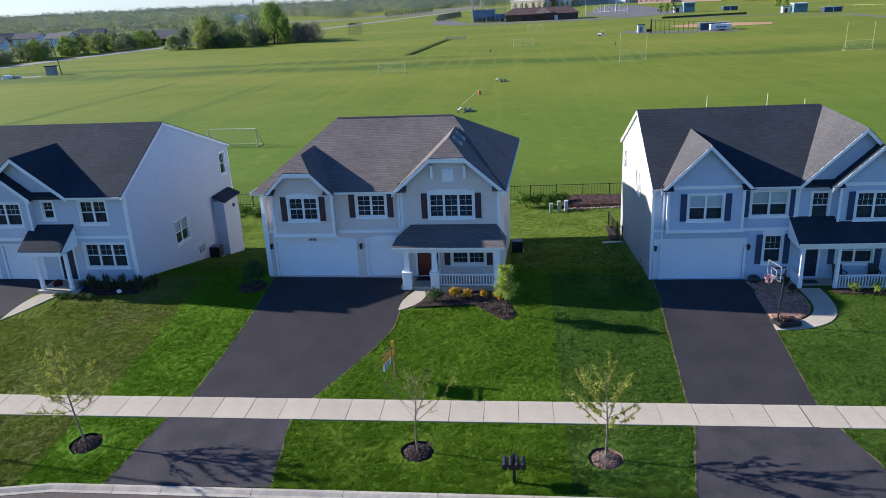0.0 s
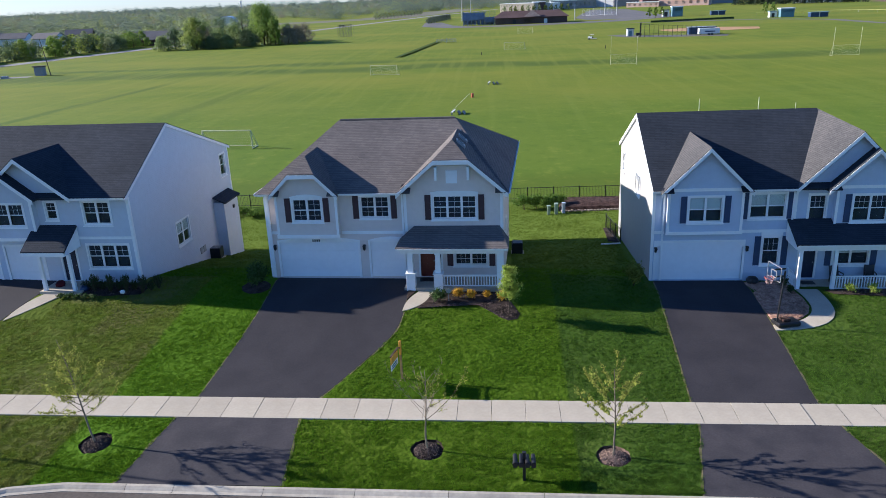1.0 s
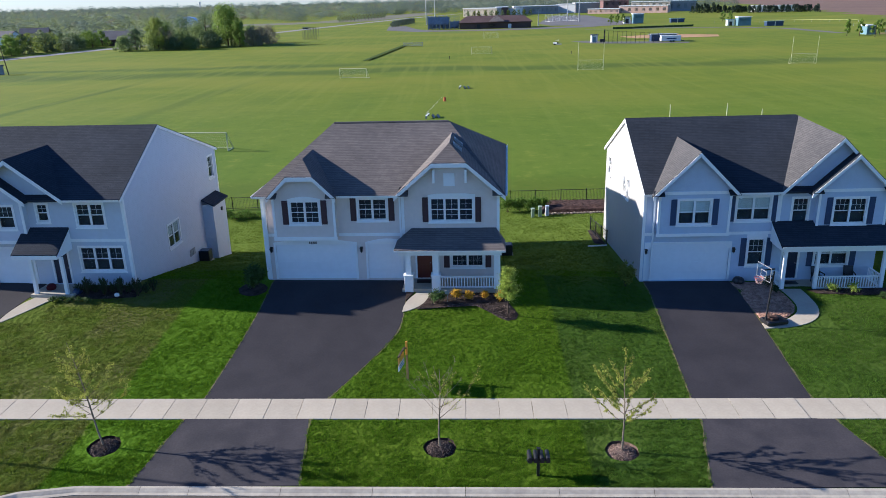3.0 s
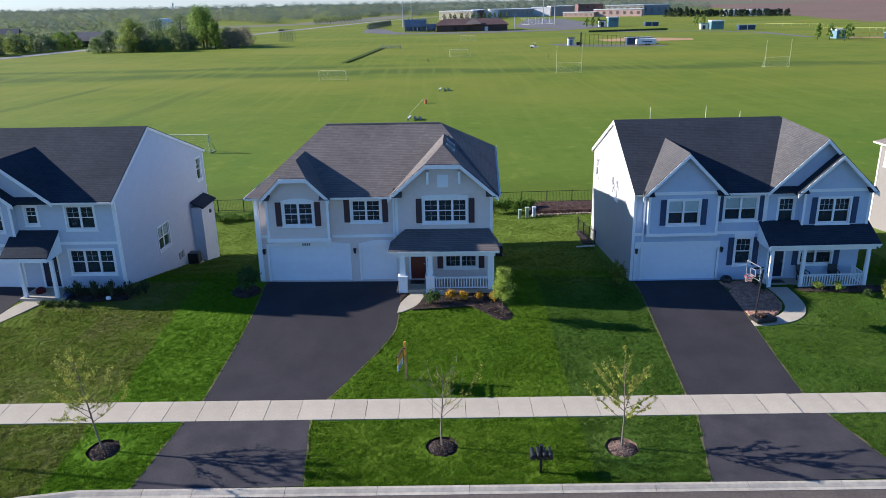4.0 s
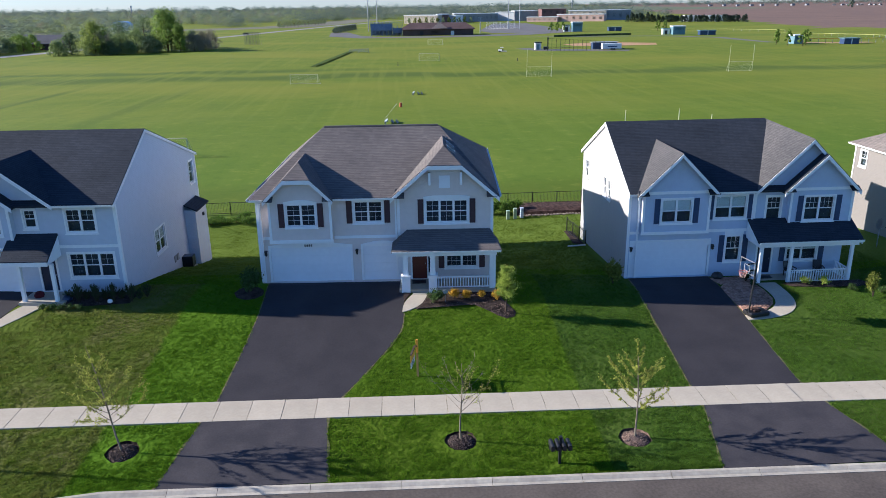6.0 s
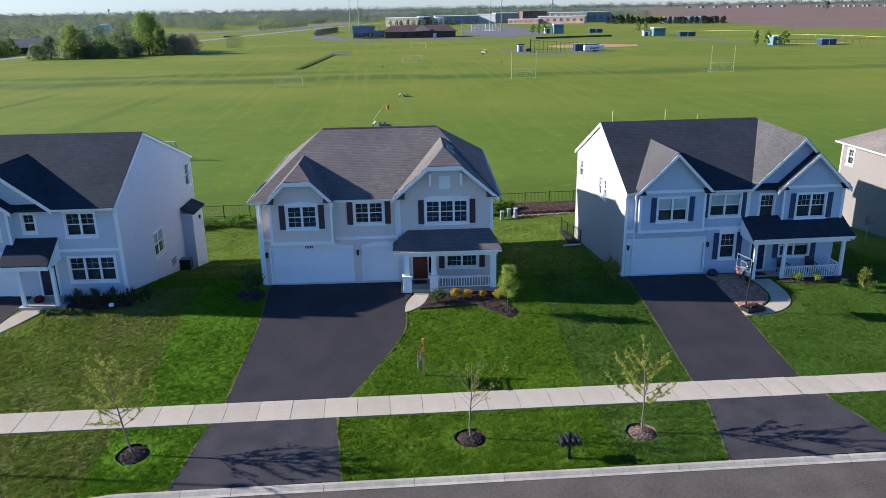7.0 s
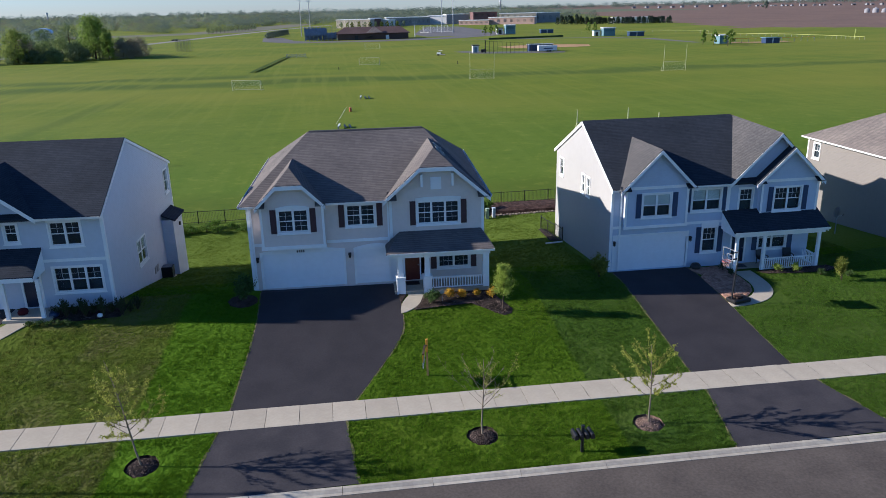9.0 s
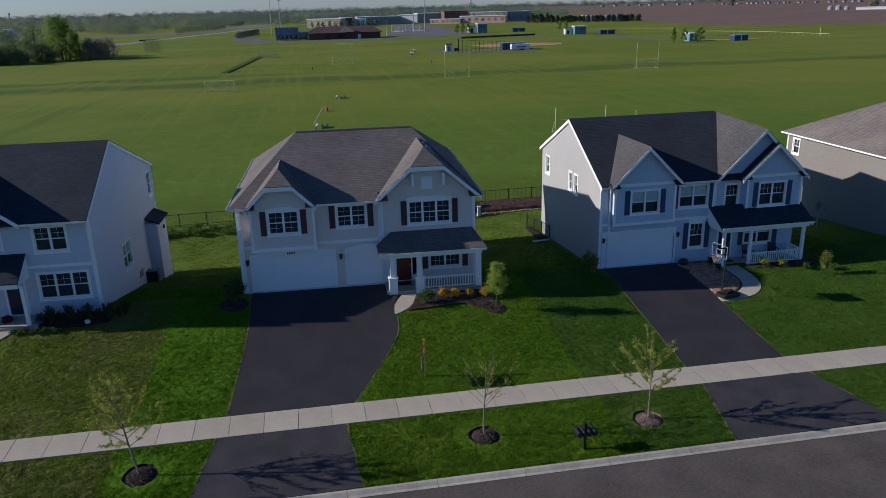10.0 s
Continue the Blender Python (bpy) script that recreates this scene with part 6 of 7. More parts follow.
def sack(x, y, z, material, label, name="bag", s=0.3):
    bm = bmesh.new()
    bmesh.ops.create_icosphere(bm, subdivisions=2, radius=s)
    for v in bm.verts:
        v.co *= 1 + 0.2 * noise.noise(v.co * 4 + Vector((x, y, z)))
        v.co.z = max(v.co.z, -s * 0.55) * 0.85
    ob = tagged(part(name, bm, material), label, "bag" if name == "bag" else "pot")
    ob.location = (x, y, z + s * 0.47)


M["maroon"] = mat("maroon_cloth", (0.0751, 0.015, 0.0209), 0.8, 0.15, 0.5, 40, 0.2)
M["blue_pot"] = mat("blue_glaze", (0.0167, 0.0334, 0.0919), 0.3, 0.1, 0.5, 30, 0.05)
sack(-17.95, 10.15, 1.70, "maroon", "dark maroon bag on the porch floor", s=0.28)
sack(-16.2, 9.75, ground(-16.2, 9.75), "blue_pot", "dark blue glazed pot beside the porch post", "plant_pot", 0.3)
sack(23.4, 12.75, ground(23.4, 12.75) + 0.03, "black", "black filled bag at the garage corner", s=0.34)


def porch_chair(x, y, z, turn):
    t = thing("porch_chair", pose(x, y, z, 0, 0, turn), "dark woven porch chair behind the railing", "chair", "porch chairs")
    part("seat", boxes((-0.28, 0.28, -0.26, 0.26, 0.38, 0.45), bevel=0.02), "black", t)
    part("backrest", slab(bmesh.new(), [(-0.28, 0.22, 0.45), (0.28, 0.22, 0.45), (0.28, 0.36, 0.95), (-0.28, 0.36, 0.95)], 0.05, (0, 1, 0)), "black", t)
    for sx in (-0.26, 0.26):
        part("armrest", boxes((sx - 0.03, sx + 0.03, -0.26, 0.26, 0.60, 0.64)), "black", t)
        for sy in (-0.23, 0.23):
            part("leg", boxes((sx - 0.02, sx + 0.02, sy - 0.02, sy + 0.02, 0, 0.6)), "black", t)


porch_chair(28.2, 12.75, 0.35, 10)
porch_chair(30.1, 12.75, 0.35, -10)
t = thing("doormat", pose(26.6, 12.75, 0.352), "dark doormat on the porch floor", "doormat")
part("mat", boxes((-0.4, 0.4, -0.25, 0.25, 0, 0.02)), "black", t)
t = thing("doormat", pose(4.1, 11.35, 1.382), "dark doormat before the red front door", "doormat")
part("mat", boxes((-0.42, 0.42, -0.3, 0.3, 0, 0.02)), "black", t)


# ---- playing fields ----
M["stand_blue"] = mat("stand_blue", (0.167, 0.2087, 0.3173), 0.6, 0.1, 3, 10, 0.1)
FZ = -1.2


M["goal_dull"] = mat("weathered_yellow_paint", (0.5344, 0.5511, 0.3507), 0.6, 0.1, 0.8, 40, 0.05)


def soccer_goal(x0, y0, x1, y1, high=2.44, deep=1.8, uprights=0.0, bar=0.0, r=0.06, label="white soccer goal with a pale net on the playing field"):
    a, b = Vector((x0, y0, FZ)), Vector((x1, y1, FZ))
    ln = (b - a).length
    t = thing("goal", Matrix.Translation(a) @ Matrix.Rotation(math.atan2(b.y - a.y, b.x - a.x), 4, "Z"), label, "goal", "goals on the fields")
    top = uprights or high
    part("goal_post", tube(bmesh.new(), (0, 0, 0), (0, 0, top), r), "goal_dull", t)
    part("goal_post", tube(bmesh.new(), (ln, 0, 0), (ln, 0, top), r), "goal_dull", t)
    part("crossbar", tube(bmesh.new(), (0, 0, high), (ln, 0, high), r), "goal_dull", t)
    for u in (0, ln):
        part("back_stay", tube(bmesh.new(), (u, 0, high), (u, deep, 0.05), r * 0.7, n=6), "goal_dull", t)
        part("ground_bar", tube(bmesh.new(), (u, 0, 0.05), (u, deep, 0.05), r * 0.7, n=6), "goal_dull", t)
    part("ground_bar", tube(bmesh.new(), (0, deep, 0.05), (ln, deep, 0.05), r * 0.7, n=6), "goal_dull", t)
    net = bmesh.new()
    for k in range(25):
        u = ln * k / 24
        tube(net, (u, 0.02, high), (u, deep, 0.05), 0.006, n=3)
    for k in range(1, 9):
        q = k / 9
        tube(net, (0, deep * q, high * (1 - q)), (ln, deep * q, high * (1 - q)), 0.006, n=3)
    ob = part("net", net, "goal_dull", t)
    ob["kind"] = "stuff"
    return t


soccer_goal(-31.75, 67.9, -24.75, 67.2, r=0.085)
soccer_goal(-24.0, 160.5, -17.0, 158.6)
soccer_goal(10.3, 232, 17.2, 231)
soccer_goal(17.4, 334, 24.2, 331)
COMBO = "tall pale football and soccer goal frame on the field"
soccer_goal(36.8, 166.6, 43.2, 166.0, 2.6, 1.8, 7.0, 3.0, 0.04, COMBO)
soccer_goal(92.9, 170.8, 99.3, 170.5, 2.6, 1.8, 7.0, 3.0, 0.04, COMBO)
soccer_goal(35.8, 75.0, 43.7, 75.0, 1.9, 1.5, 3.75, 0, 0.06, COMBO)


t = thing("field_post", pose(48.6, 75.0, FZ), "thin white upright post standing on the playing field", "post")
part("pole", tube(bmesh.new(), (0, 0, -0.1), (0, 0, 2.85), 0.06), "goal_dull", t)


def put(name, label, category, specs, m=None, group="", bevel=0.0):
    """A far thing out of several boxes: (part name, material, box)."""
    t = thing(name, m or Matrix.Identity(4), label, category, group)
    for pn, material, s in specs:
        part(pn, boxes(s), material, t)
    return t


for bx, by in ((0.9, 92.6), (6.3, 133.0)):
    t = thing("team_bench", pose(bx, by, FZ, 0, 0, -6), "white team bench with dark shaded gaps on the field", "bench", "team benches")
    part("board", boxes((-0.15, 0.15, -1.6, 1.6, 0.42, 0.5)), "goal_white", t)
    for dx in (0.8, 1.6):
        part("board", slab(bmesh.new(), [(dx, -1.0, 0.5), (dx, 1.0, 0.5), (dx + 0.35, 1.0, 0.02), (dx + 0.35, -1.0, 0.02)], 0.05, (1, 0, 0)), "black", t)
    for sy in (-1.4, 1.4):
        part("leg", boxes((-0.12, 0.12, sy - 0.03, sy + 0.03, 0, 0.42)), "steel", t)
M["orange"] = mat("orange_plastic", (0.3507, 0.0835, 0.0209), 0.5, 0.08, 1, 30, 0.03)
t = thing("field_barrel", pose(3.4, 112.4, FZ), "orange plastic barrel on the field", "barrel")
part("barrel", tube(bmesh.new(), (0, 0, 0), (0, 0, 0.75), 0.26, 0.24, 14), "orange", t)
part("lid", tube(bmesh.new(), (0, 0, 0.75), (0, 0, 0.80), 0.25, 0.22, 14), "orange", t)


put("field_mower", "white and dark mowing machine standing on the field", "mower", [("deck", "steel", (-0.9, 0.9, -1.6, 0.2, 0.2, 0.5)), ("body", "goal_white", (-0.6, 0.6, 0.0, 1.6, 0.4, 1.1)), ("canopy", "goal_white", (-0.6, 0.6, -0.5, 0.8, 1.8, 1.9)), ("seat", "black", (-0.3, 0.3, -0.4, 0.2, 0.55, 1.1)),
    ("roll_bar", "black", (-0.55, -0.48, 0.5, 0.57, 1.1, 1.8)), ("roll_bar", "black", (0.48, 0.55, 0.5, 0.57, 1.1, 1.8)), ("wheel", "black", (-0.75, -0.62, 0.7, 1.3, 0.0, 0.6)), ("wheel", "black", (0.62, 0.75, 0.7, 1.3, 0.0, 0.6))], pose(44.5, 271.0, FZ, 0, 0, 70))
for mx, my in ((3.0, 213.5), (43.1, 223.0)):
    t = thing("marker_post", pose(mx, my, FZ), "short dark marker post on the field", "post", "marker posts")
    part("pole", tube(bmesh.new(), (0, 0, -0.1), (0, 0, 1.0), 0.10, 0.09), "black", t)
    part("base", tube(bmesh.new(), (0, 0, 0), (0, 0, 0.06), 0.25, 0.22, 10), "black", t)


def bleacher(x, y, turn, ln, rows_n, material="steel", label="small aluminium spectator stand on the field", rise=0.25, deep=0.62):
    t = thing("bleacher", pose(x, y, FZ, 0, 0, turn), label, "bleacher", "spectator stands")
    for k in range(rows_n):
        part("seat_plank", boxes((-ln / 2, ln / 2, k * deep, k * deep + deep * 0.5, 0.4 + k * rise, 0.47 + k * rise)), material, t)
    n = max(2, int(ln / 3))
    for k in range(n + 1):
        u = -ln / 2 + ln * k / n
        part("support", boxes((u - 0.05, u + 0.05, 0, rows_n * deep, 0.0, 0.1), (u - 0.05, u + 0.05, rows_n * deep - 0.1, rows_n * deep, 0.1, 0.4 + rows_n * rise)), material, t)
    return t


bleacher(-13.0, 283, 0, 8, 5, "stand_blue")
# ditch and low swales: dark strips in the turf, their shade put into colour
M["ditch_shade_grass"] = grass_mat("ditch_shade_grass", (0.0585, 0.096, 0.0083), (0.0459, 0.0751, 0.0075), (0.071, 0.1002, 0.0117), 3.0, 0.0)
M["pale_grass"] = grass_mat("pale_grass", (0.1127, 0.1586, 0.0292), (0.096, 0.1378, 0.025), (0.1211, 0.1586, 0.0376), 5.0, 0.0)


def flat_strip(name, pts, wide, material, label, category, lift=0.02, bank=0.0):
    """A strip laid on the flat field along a line; bank raises its far edge."""
    bm = bmesh.new()
    ps = [Vector(p) for p in pts]
    L, R = [], []
    for i, p in enumerate(ps):
        d = (ps[min(i + 1, len(ps) - 1)] - ps[max(i - 1, 0)]).normalized()
        nr = Vector((-d.y, d.x))
        w = wide * (1.0 if 0 < i < len(ps) - 1 else 0.6)
        L.append(bm.verts.new((*(p + nr * w / 2), FZ + lift + bank)))
        R.append(bm.verts.new((*(p - nr * w / 2), FZ + lift)))
    for i in range(len(ps) - 1):
        bm.faces.new((L[i], R[i], R[i + 1], L[i + 1]))
    return tagged(part(name, bm, material), label, category, kind="structure")


flat_strip("ditch", [(-24.6, 214), (-23, 232), (-21.2, 252), (-19, 276), (-17.4, 293)], 1.5, "ditch_shade_grass", "shaded grassy drainage ditch across the field", "ditch", 0.02, 0.14)
# A raised strip tilted to the sun stands for the ditch's lit bank.
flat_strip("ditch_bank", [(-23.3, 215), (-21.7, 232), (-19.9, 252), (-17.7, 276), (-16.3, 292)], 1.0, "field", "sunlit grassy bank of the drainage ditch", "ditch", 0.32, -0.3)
flat_strip("field_line", [(0.5, 97), (2.8, 119)], 0.07, "goal_white", "thin painted white line on the grass", "field line", 0.02)
flat_strip("field_line", [(188, 284), (197, 269.6), (208, 251), (218, 234)], 0.5, "pale_grass", "faint worn line on the grass", "field line", 0.02)
M["path"] = mat("pale_path", (0.2505, 0.2421, 0.2338), 0.9, 0.08, 8, 10, 0.1)
M["lot"] = mat("car_park_asphalt", (0.1419, 0.1378, 0.1378), 0.9, 0.08, 12, 5, 0.1)
flat_strip("far_road", [(-230, 60), (-190, 180), (-160, 305), (-112, 460), (-85, 575), (-50, 720), (10, 900)], 9, "path", "pale road curving past the field and trees", "road", 0.06)
flat_strip("track", [(-38, 520), (-30, 455), (-14, 428), (30, 423), (75, 436), (110, 470), (128, 530)], 20, "lot", "asphalt track in front of the stadium", "road", 0.05)
flat_strip("car_park", [(80, 462), (86, 500), (97, 570), (108, 690)], 52, "lot", "grey asphalt car park beside the stadium", "car park", 0.03)
flat_strip("track", [(76, 400), (115, 395), (150, 385), (169, 358), (171, 305)], 7, "lot", "asphalt path round the ball field", "road", 0.05)
flat_strip("asphalt_pad", [(56, 293), (63, 280), (76, 275), (95, 268)], 13, "lot", "dark asphalt pad behind the ball field", "pad", 0.04)
M["clay"] = mat("infield_clay", (0.3841, 0.2421, 0.1336), 0.95, 0.08, 8, 10, 0.1)
flat_strip("infield", [(80, 312), (92, 314), (106, 314), (120, 310)], 26, "clay", "orange clay infield of the ball field", "infield", 0.05)
flat_strip("infield", [(181, 298), (196, 292), (210, 294)], 9, "clay", "orange clay infield of the far ball field", "infield", 0.05)
flat_strip("bare_patch", [(-10, 400), (0, 398), (14, 402)], 5, "pale_grass", "bare pale patch in the turf", "ground", 0.04)

# ball field
put("trailer", "white box trailer parked by the ball field", "trailer", [("body", "goal_white", (85.2, 92.8, 272.0, 274.7, FZ + 0.5, FZ + 2.5)), ("wheel", "black", (88.4, 89.2, 271.9, 271.98, FZ, FZ + 0.7)), ("wheel", "black", (89.5, 90.3, 271.9, 271.98, FZ, FZ + 0.7)),
    ("logo_panel", "navy", (87.2, 91.0, 271.90, 271.99, FZ + 1.2, FZ + 1.6)), ("hitch", "black", (92.9, 94.4, 273.0, 273.6, FZ + 0.4, FZ + 0.6))])
put("dugout", "long dark-roofed dugout behind the trailer", "dugout", [("wall", "navy", (83.0, 93.0, 279.0, 282.0, FZ, FZ + 2.6)), ("roof", "steel", (82.5, 93.5, 278.4, 282.4, FZ + 2.6, FZ + 2.85))])
put("equipment_shed", "white shed with a dark roof on the asphalt pad", "shed", [("wall", "goal_white", (59.6, 62.0, 281.5, 284.0, FZ, FZ + 2.8)), ("roof", "black", (59.3, 62.3, 281.2, 284.3, FZ + 2.8, FZ + 3.1)), ("door", "teal", (60.2, 61.3, 281.4, 281.49, FZ, FZ + 2.2))])
put("parked_mower", "dark low machine beside the shed", "machine", [("body", "black", (62.9, 64.9, 280.5, 281.7, FZ + 0.3, FZ + 1.3)), ("wheel", "black", (63.0, 63.6, 280.3, 280.48, FZ, FZ + 0.6))])
t = thing("backstop_fence", pose(63.0, 273.2, FZ, 0, 0, -2), "tall black backstop fence round the infield", "fence")
for k in range(14):
    part("fence_post", boxes((k * 1.75 - 0.06, k * 1.75 + 0.06, -0.06, 0.06, 0, 5.0 - 0.12 * k)), "black", t)
for k in range(13):
    for lo in (4.8 - 0.12 * k, 1.2):
        part("fence_rail", boxes((k * 1.75 + 0.06, k * 1.75 + 1.69, -0.02, 0.02, lo, lo + 0.07)), "black", t)
t = thing("backstop_fence", pose(63.0, 273.6, FZ, 0, 0, 75), "tall black backstop fence round the infield", "fence")
for k in range(9):
    part("fence_post", boxes((k * 0.7 - 0.05, k * 0.7 + 0.05, -0.05, 0.05, 0, 5.2)), "black", t)
for x0, y0, w, hh, nm in ((117, 466, 6.5, 5.6, "press_box"), (159.6, 399, 7.0, 4.3, "press_box"), (173.5, 290, 3.8, 3.3, "press_box")):
    put(nm, "teal clad press box with white trim by a ball field", "press box", [("wall", "teal", (x0, x0 + w, y0, y0 + 5, FZ, FZ + hh)), ("roof", "goal_white", (x0 - 0.3, x0 + w + 0.3, y0 - 0.3, y0 + 5.3, FZ + hh, FZ + hh + 0.5)),
        ("window", "glass", (x0 + 0.8, x0 + w - 0.8, y0 - 0.06, y0 - 0.01, FZ + hh * 0.6, FZ + hh * 0.85))], group="press boxes")
for x0, y0, w in ((141.5, 468, 8.5), (171, 388, 8.8), (191, 282, 6.5)):
    put("dugout", "long navy dugout with a pale roof edge", "dugout", [("wall", "navy", (x0, x0 + w, y0, y0 + 3.5, FZ, FZ + 2.25)), ("roof", "teal", (x0 - 0.4, x0 + w + 0.4, y0 - 0.5, y0 + 4, FZ + 2.25, FZ + 2.5)), ("divider", "goal_white", (x0 + w * 0.5 - 0.2, x0 + w * 0.5 + 0.2, y0 - 0.1, y0 - 0.01, FZ, FZ + 2.2))], group="dugouts")
put("storage_shed", "white shed with a dark door by the ball field", "shed", [("wall", "goal_white", (155.2, 159.0, 403, 406, FZ, FZ + 3)), ("door", "black", (156.2, 157.7, 402.9, 402.99, FZ, FZ + 2.2)), ("roof", "teal", (154.9, 159.3, 402.6, 406.4, FZ + 3, FZ + 3.3))])
put("storage_shed", "white shed with a dark door by the ball field", "shed", [("wall", "goal_white", (112, 116, 470, 474, FZ, FZ + 3.8)), ("door", "black", (113, 115, 469.9, 469.99, FZ, FZ + 3)), ("roof", "black", (111.7, 116.3, 469.6, 474.4, FZ + 3.8, FZ + 4.2))])
M["screen_green"] = mat("dark_mesh_screen", (0.0501, 0.0751, 0.0334), 0.8, 0.1, 2, 20, 0.05)
t = thing("wind_screen", pose(90, 393, FZ, 0, 0, 13), "long dark wind screen on the outfield fence", "fence")
for k in range(8):
    part("screen_panel", boxes((k * 6.0, k * 6.0 + 5.9, -0.05, 0.05, 0.1, 1.1)), "screen_green", t)
t = thing("outfield_fence", pose(180, 294, FZ, 0, 0, -8), "low wire fence with a yellow top rail", "fence")
for k in range(14):
    part("fence_post", boxes((k * 3 - 0.06, k * 3 + 0.06, -0.06, 0.06, 0, 1.8)), "steel", t)
part("top_rail", boxes((0, 39, -0.1, 0.1, 1.8, 2.0)), "yellow", t)
M["rail_yellow"] = mat("yellow_rail_cap", (0.4175, 0.4342, 0.1002), 0.5, 0.06, 2, 20, 0.03)
for pts in ([(160, 440), (205, 434), (228, 405)], [(206, 366), (222, 352), (234, 330), (239, 305), (241, 285)]):
    for k in range(len(pts) - 1):
        a, b = Vector((*pts[k], FZ)), Vector((*pts[k + 1], FZ))
        t = thing("outfield_fence", Matrix.Translation(a) @ Matrix.Rotation(math.atan2(b.y - a.y, b.x - a.x), 4, "Z"), "low wire fence with a yellow top rail", "fence", "outfield fences")
        ln = (b - a).length
        part("top_rail", tube(bmesh.new(), (0, 0, 1.35), (ln, 0, 1.35), 0.085), "rail_yellow", t)
        for j in range(8):
            part("fence_post", boxes((ln * j / 7 - 0.04, ln * j / 7 + 0.04, -0.04, 0.04, 0, 1.2)), "steel", t)
t = thing("foul_pole", pose(244.3, 296.3, FZ), "yellow foul pole at the end of the outfield fence", "pole")
part("pole", tube(bmesh.new(), (0, 0, 0), (0, 0, 4.6), 0.13), "rail_yellow", t)
part("wing", boxes((0.13, 0.5, -0.03, 0.03, 2.6, 4.5)), "rail_yellow", t)

# stadium
bleacher(-3.5, 462, 180, 20, 16, "stand_blue", "tall grey-blue stadium stand seen from behind", 0.5, 0.8)
bleacher(1.5, 452, 180, 10, 8, "stand_blue", "lower grey-blue stadium stand seen from behind", 0.5, 0.8)
t = thing("stand_frame", pose(-13, 448, FZ), "blue-grey steel frame under the stadium stand", "stand")
for k in range(9):
    for j in range(4):
        part("column", boxes((k * 2.3 - 0.22, k * 2.3 + 0.22, j * 1.6, j * 1.6 + 0.4, 0, 8.2 - (k > 5) * 3 - 1.2 * j)), "stand_blue", t)
    part("brace", slab(bmesh.new(), [(k * 2.3, -0.05, 0.3), (k * 2.3 + 0.2, -0.05, 0.3), (k * 2.3 + 2.3, -0.05, 8 - (k > 5) * 3), (k * 2.3 + 2.1, -0.05, 8 - (k > 5) * 3)], 0.15, (0, 1, 0)), "stand_blue", t)
    part("girder", boxes((k * 2.3 + 0.13, k * 2.3 + 2.17, 0, 0.2, 3.0, 3.4)), "stand_blue", t)
part("back_rail", boxes((-0.5, 13, -0.5, -0.4, 3.4, 7.4)), "stand_blue", t)
part("back_rail", boxes((13.1, 19, -0.5, -0.4, 1.6, 4.6)), "stand_blue", t)
for k in range(7):
    part("cross_panel", slab(bmesh.new(), [(k * 2.7 - 0.4, 6.5, 0.4), (k * 2.7 + 2.0, 6.5, 0.4), (k * 2.7 + 2.0, 4.0, 6.8 - (k > 4) * 2.6), (k * 2.7 - 0.4, 4.0, 6.8 - (k > 4) * 2.6)], 0.1, (0, 1, 0)), "stand_blue", t)
bleacher(84, 545, 20, 24, 9, "goal_white", "white stadium stand on the far side of the pitch", 0.5, 0.9)
put("field_house", "long brick field house with a brown roof", "building", [("wall", "brick_far", (6.5, 50, 444, 462, FZ, FZ + 3.8)), ("door", "black", (17, 19, 443.9, 443.99, FZ, FZ + 2.6)), ("door", "goal_white", (36, 38, 443.9, 443.99, FZ, FZ + 2.6)), ("window", "glass", (24, 28, 443.9, 443.99, FZ + 1.2, FZ + 2.6))])
fh = [o for o in bpy.data.objects if o.name == "field_house"][0]
M["roof_brown"] = mat("brown_metal_roof", (0.096, 0.0668, 0.0626), 0.8, 0.1, 6, 10, 0.1)
part("roof", slab(bmesh.new(), [(5.5, 443, FZ + 3.8), (51, 443, FZ + 3.8), (46, 453, FZ + 7.4), (11, 453, FZ + 7.4)], 0.3), "roof_brown", fh)
part("roof", slab(bmesh.new(), [(51, 463, FZ + 3.8), (5.5, 463, FZ + 3.8), (11, 453, FZ + 7.4), (46, 453, FZ + 7.4)], 0.3), "roof_brown", fh)
part("porch_gable", slab(bmesh.new(), [(24, 441.5, FZ + 4.2), (34, 441.5, FZ + 4.2), (29, 446, FZ + 7.8)], 1.0, (0, 1, 0)), "shingle_tan", fh)
for lx, ly, lh in ((-18, 535, 27), (-11.5, 531, 26), (57, 470, 10), (84, 530, 30), (92, 528, 31)):
    t = thing("floodlight_mast", pose(lx, ly, FZ), "tall steel stadium floodlight mast", "floodlight", "floodlight masts")
    part("mast", tube(bmesh.new(), (0, 0, 0), (0, 0, lh), 0.35, 0.18, 8), "steel", t)
    for j in range(3):
        part("lamp_bar", boxes((-1.6, 1.6, -0.15, 0.15, lh - 0.4 - 0.9 * j, lh - 0.1 - 0.9 * j)), "steel", t)
M["cream_wall"] = mat("cream_wall", (0.5177, 0.4509, 0.3507), 0.85, 0.05, 15, 3, 0.1)
M["pink_wall"] = mat("pink_brick", (0.501, 0.3507, 0.2922), 0.85, 0.05, 15, 3, 0.1)
# Grey with the shade of the far building fronts put into it.
M["shade_wall"] = mat("grey_shaded_wall", (0.27, 0.27, 0.29), 0.7, 0.05, 15, 3, 0.1)
M["red_wall"] = mat("dark_red_brick", (0.167, 0.1044, 0.1002), 0.85, 0.08, 15, 3, 0.1)


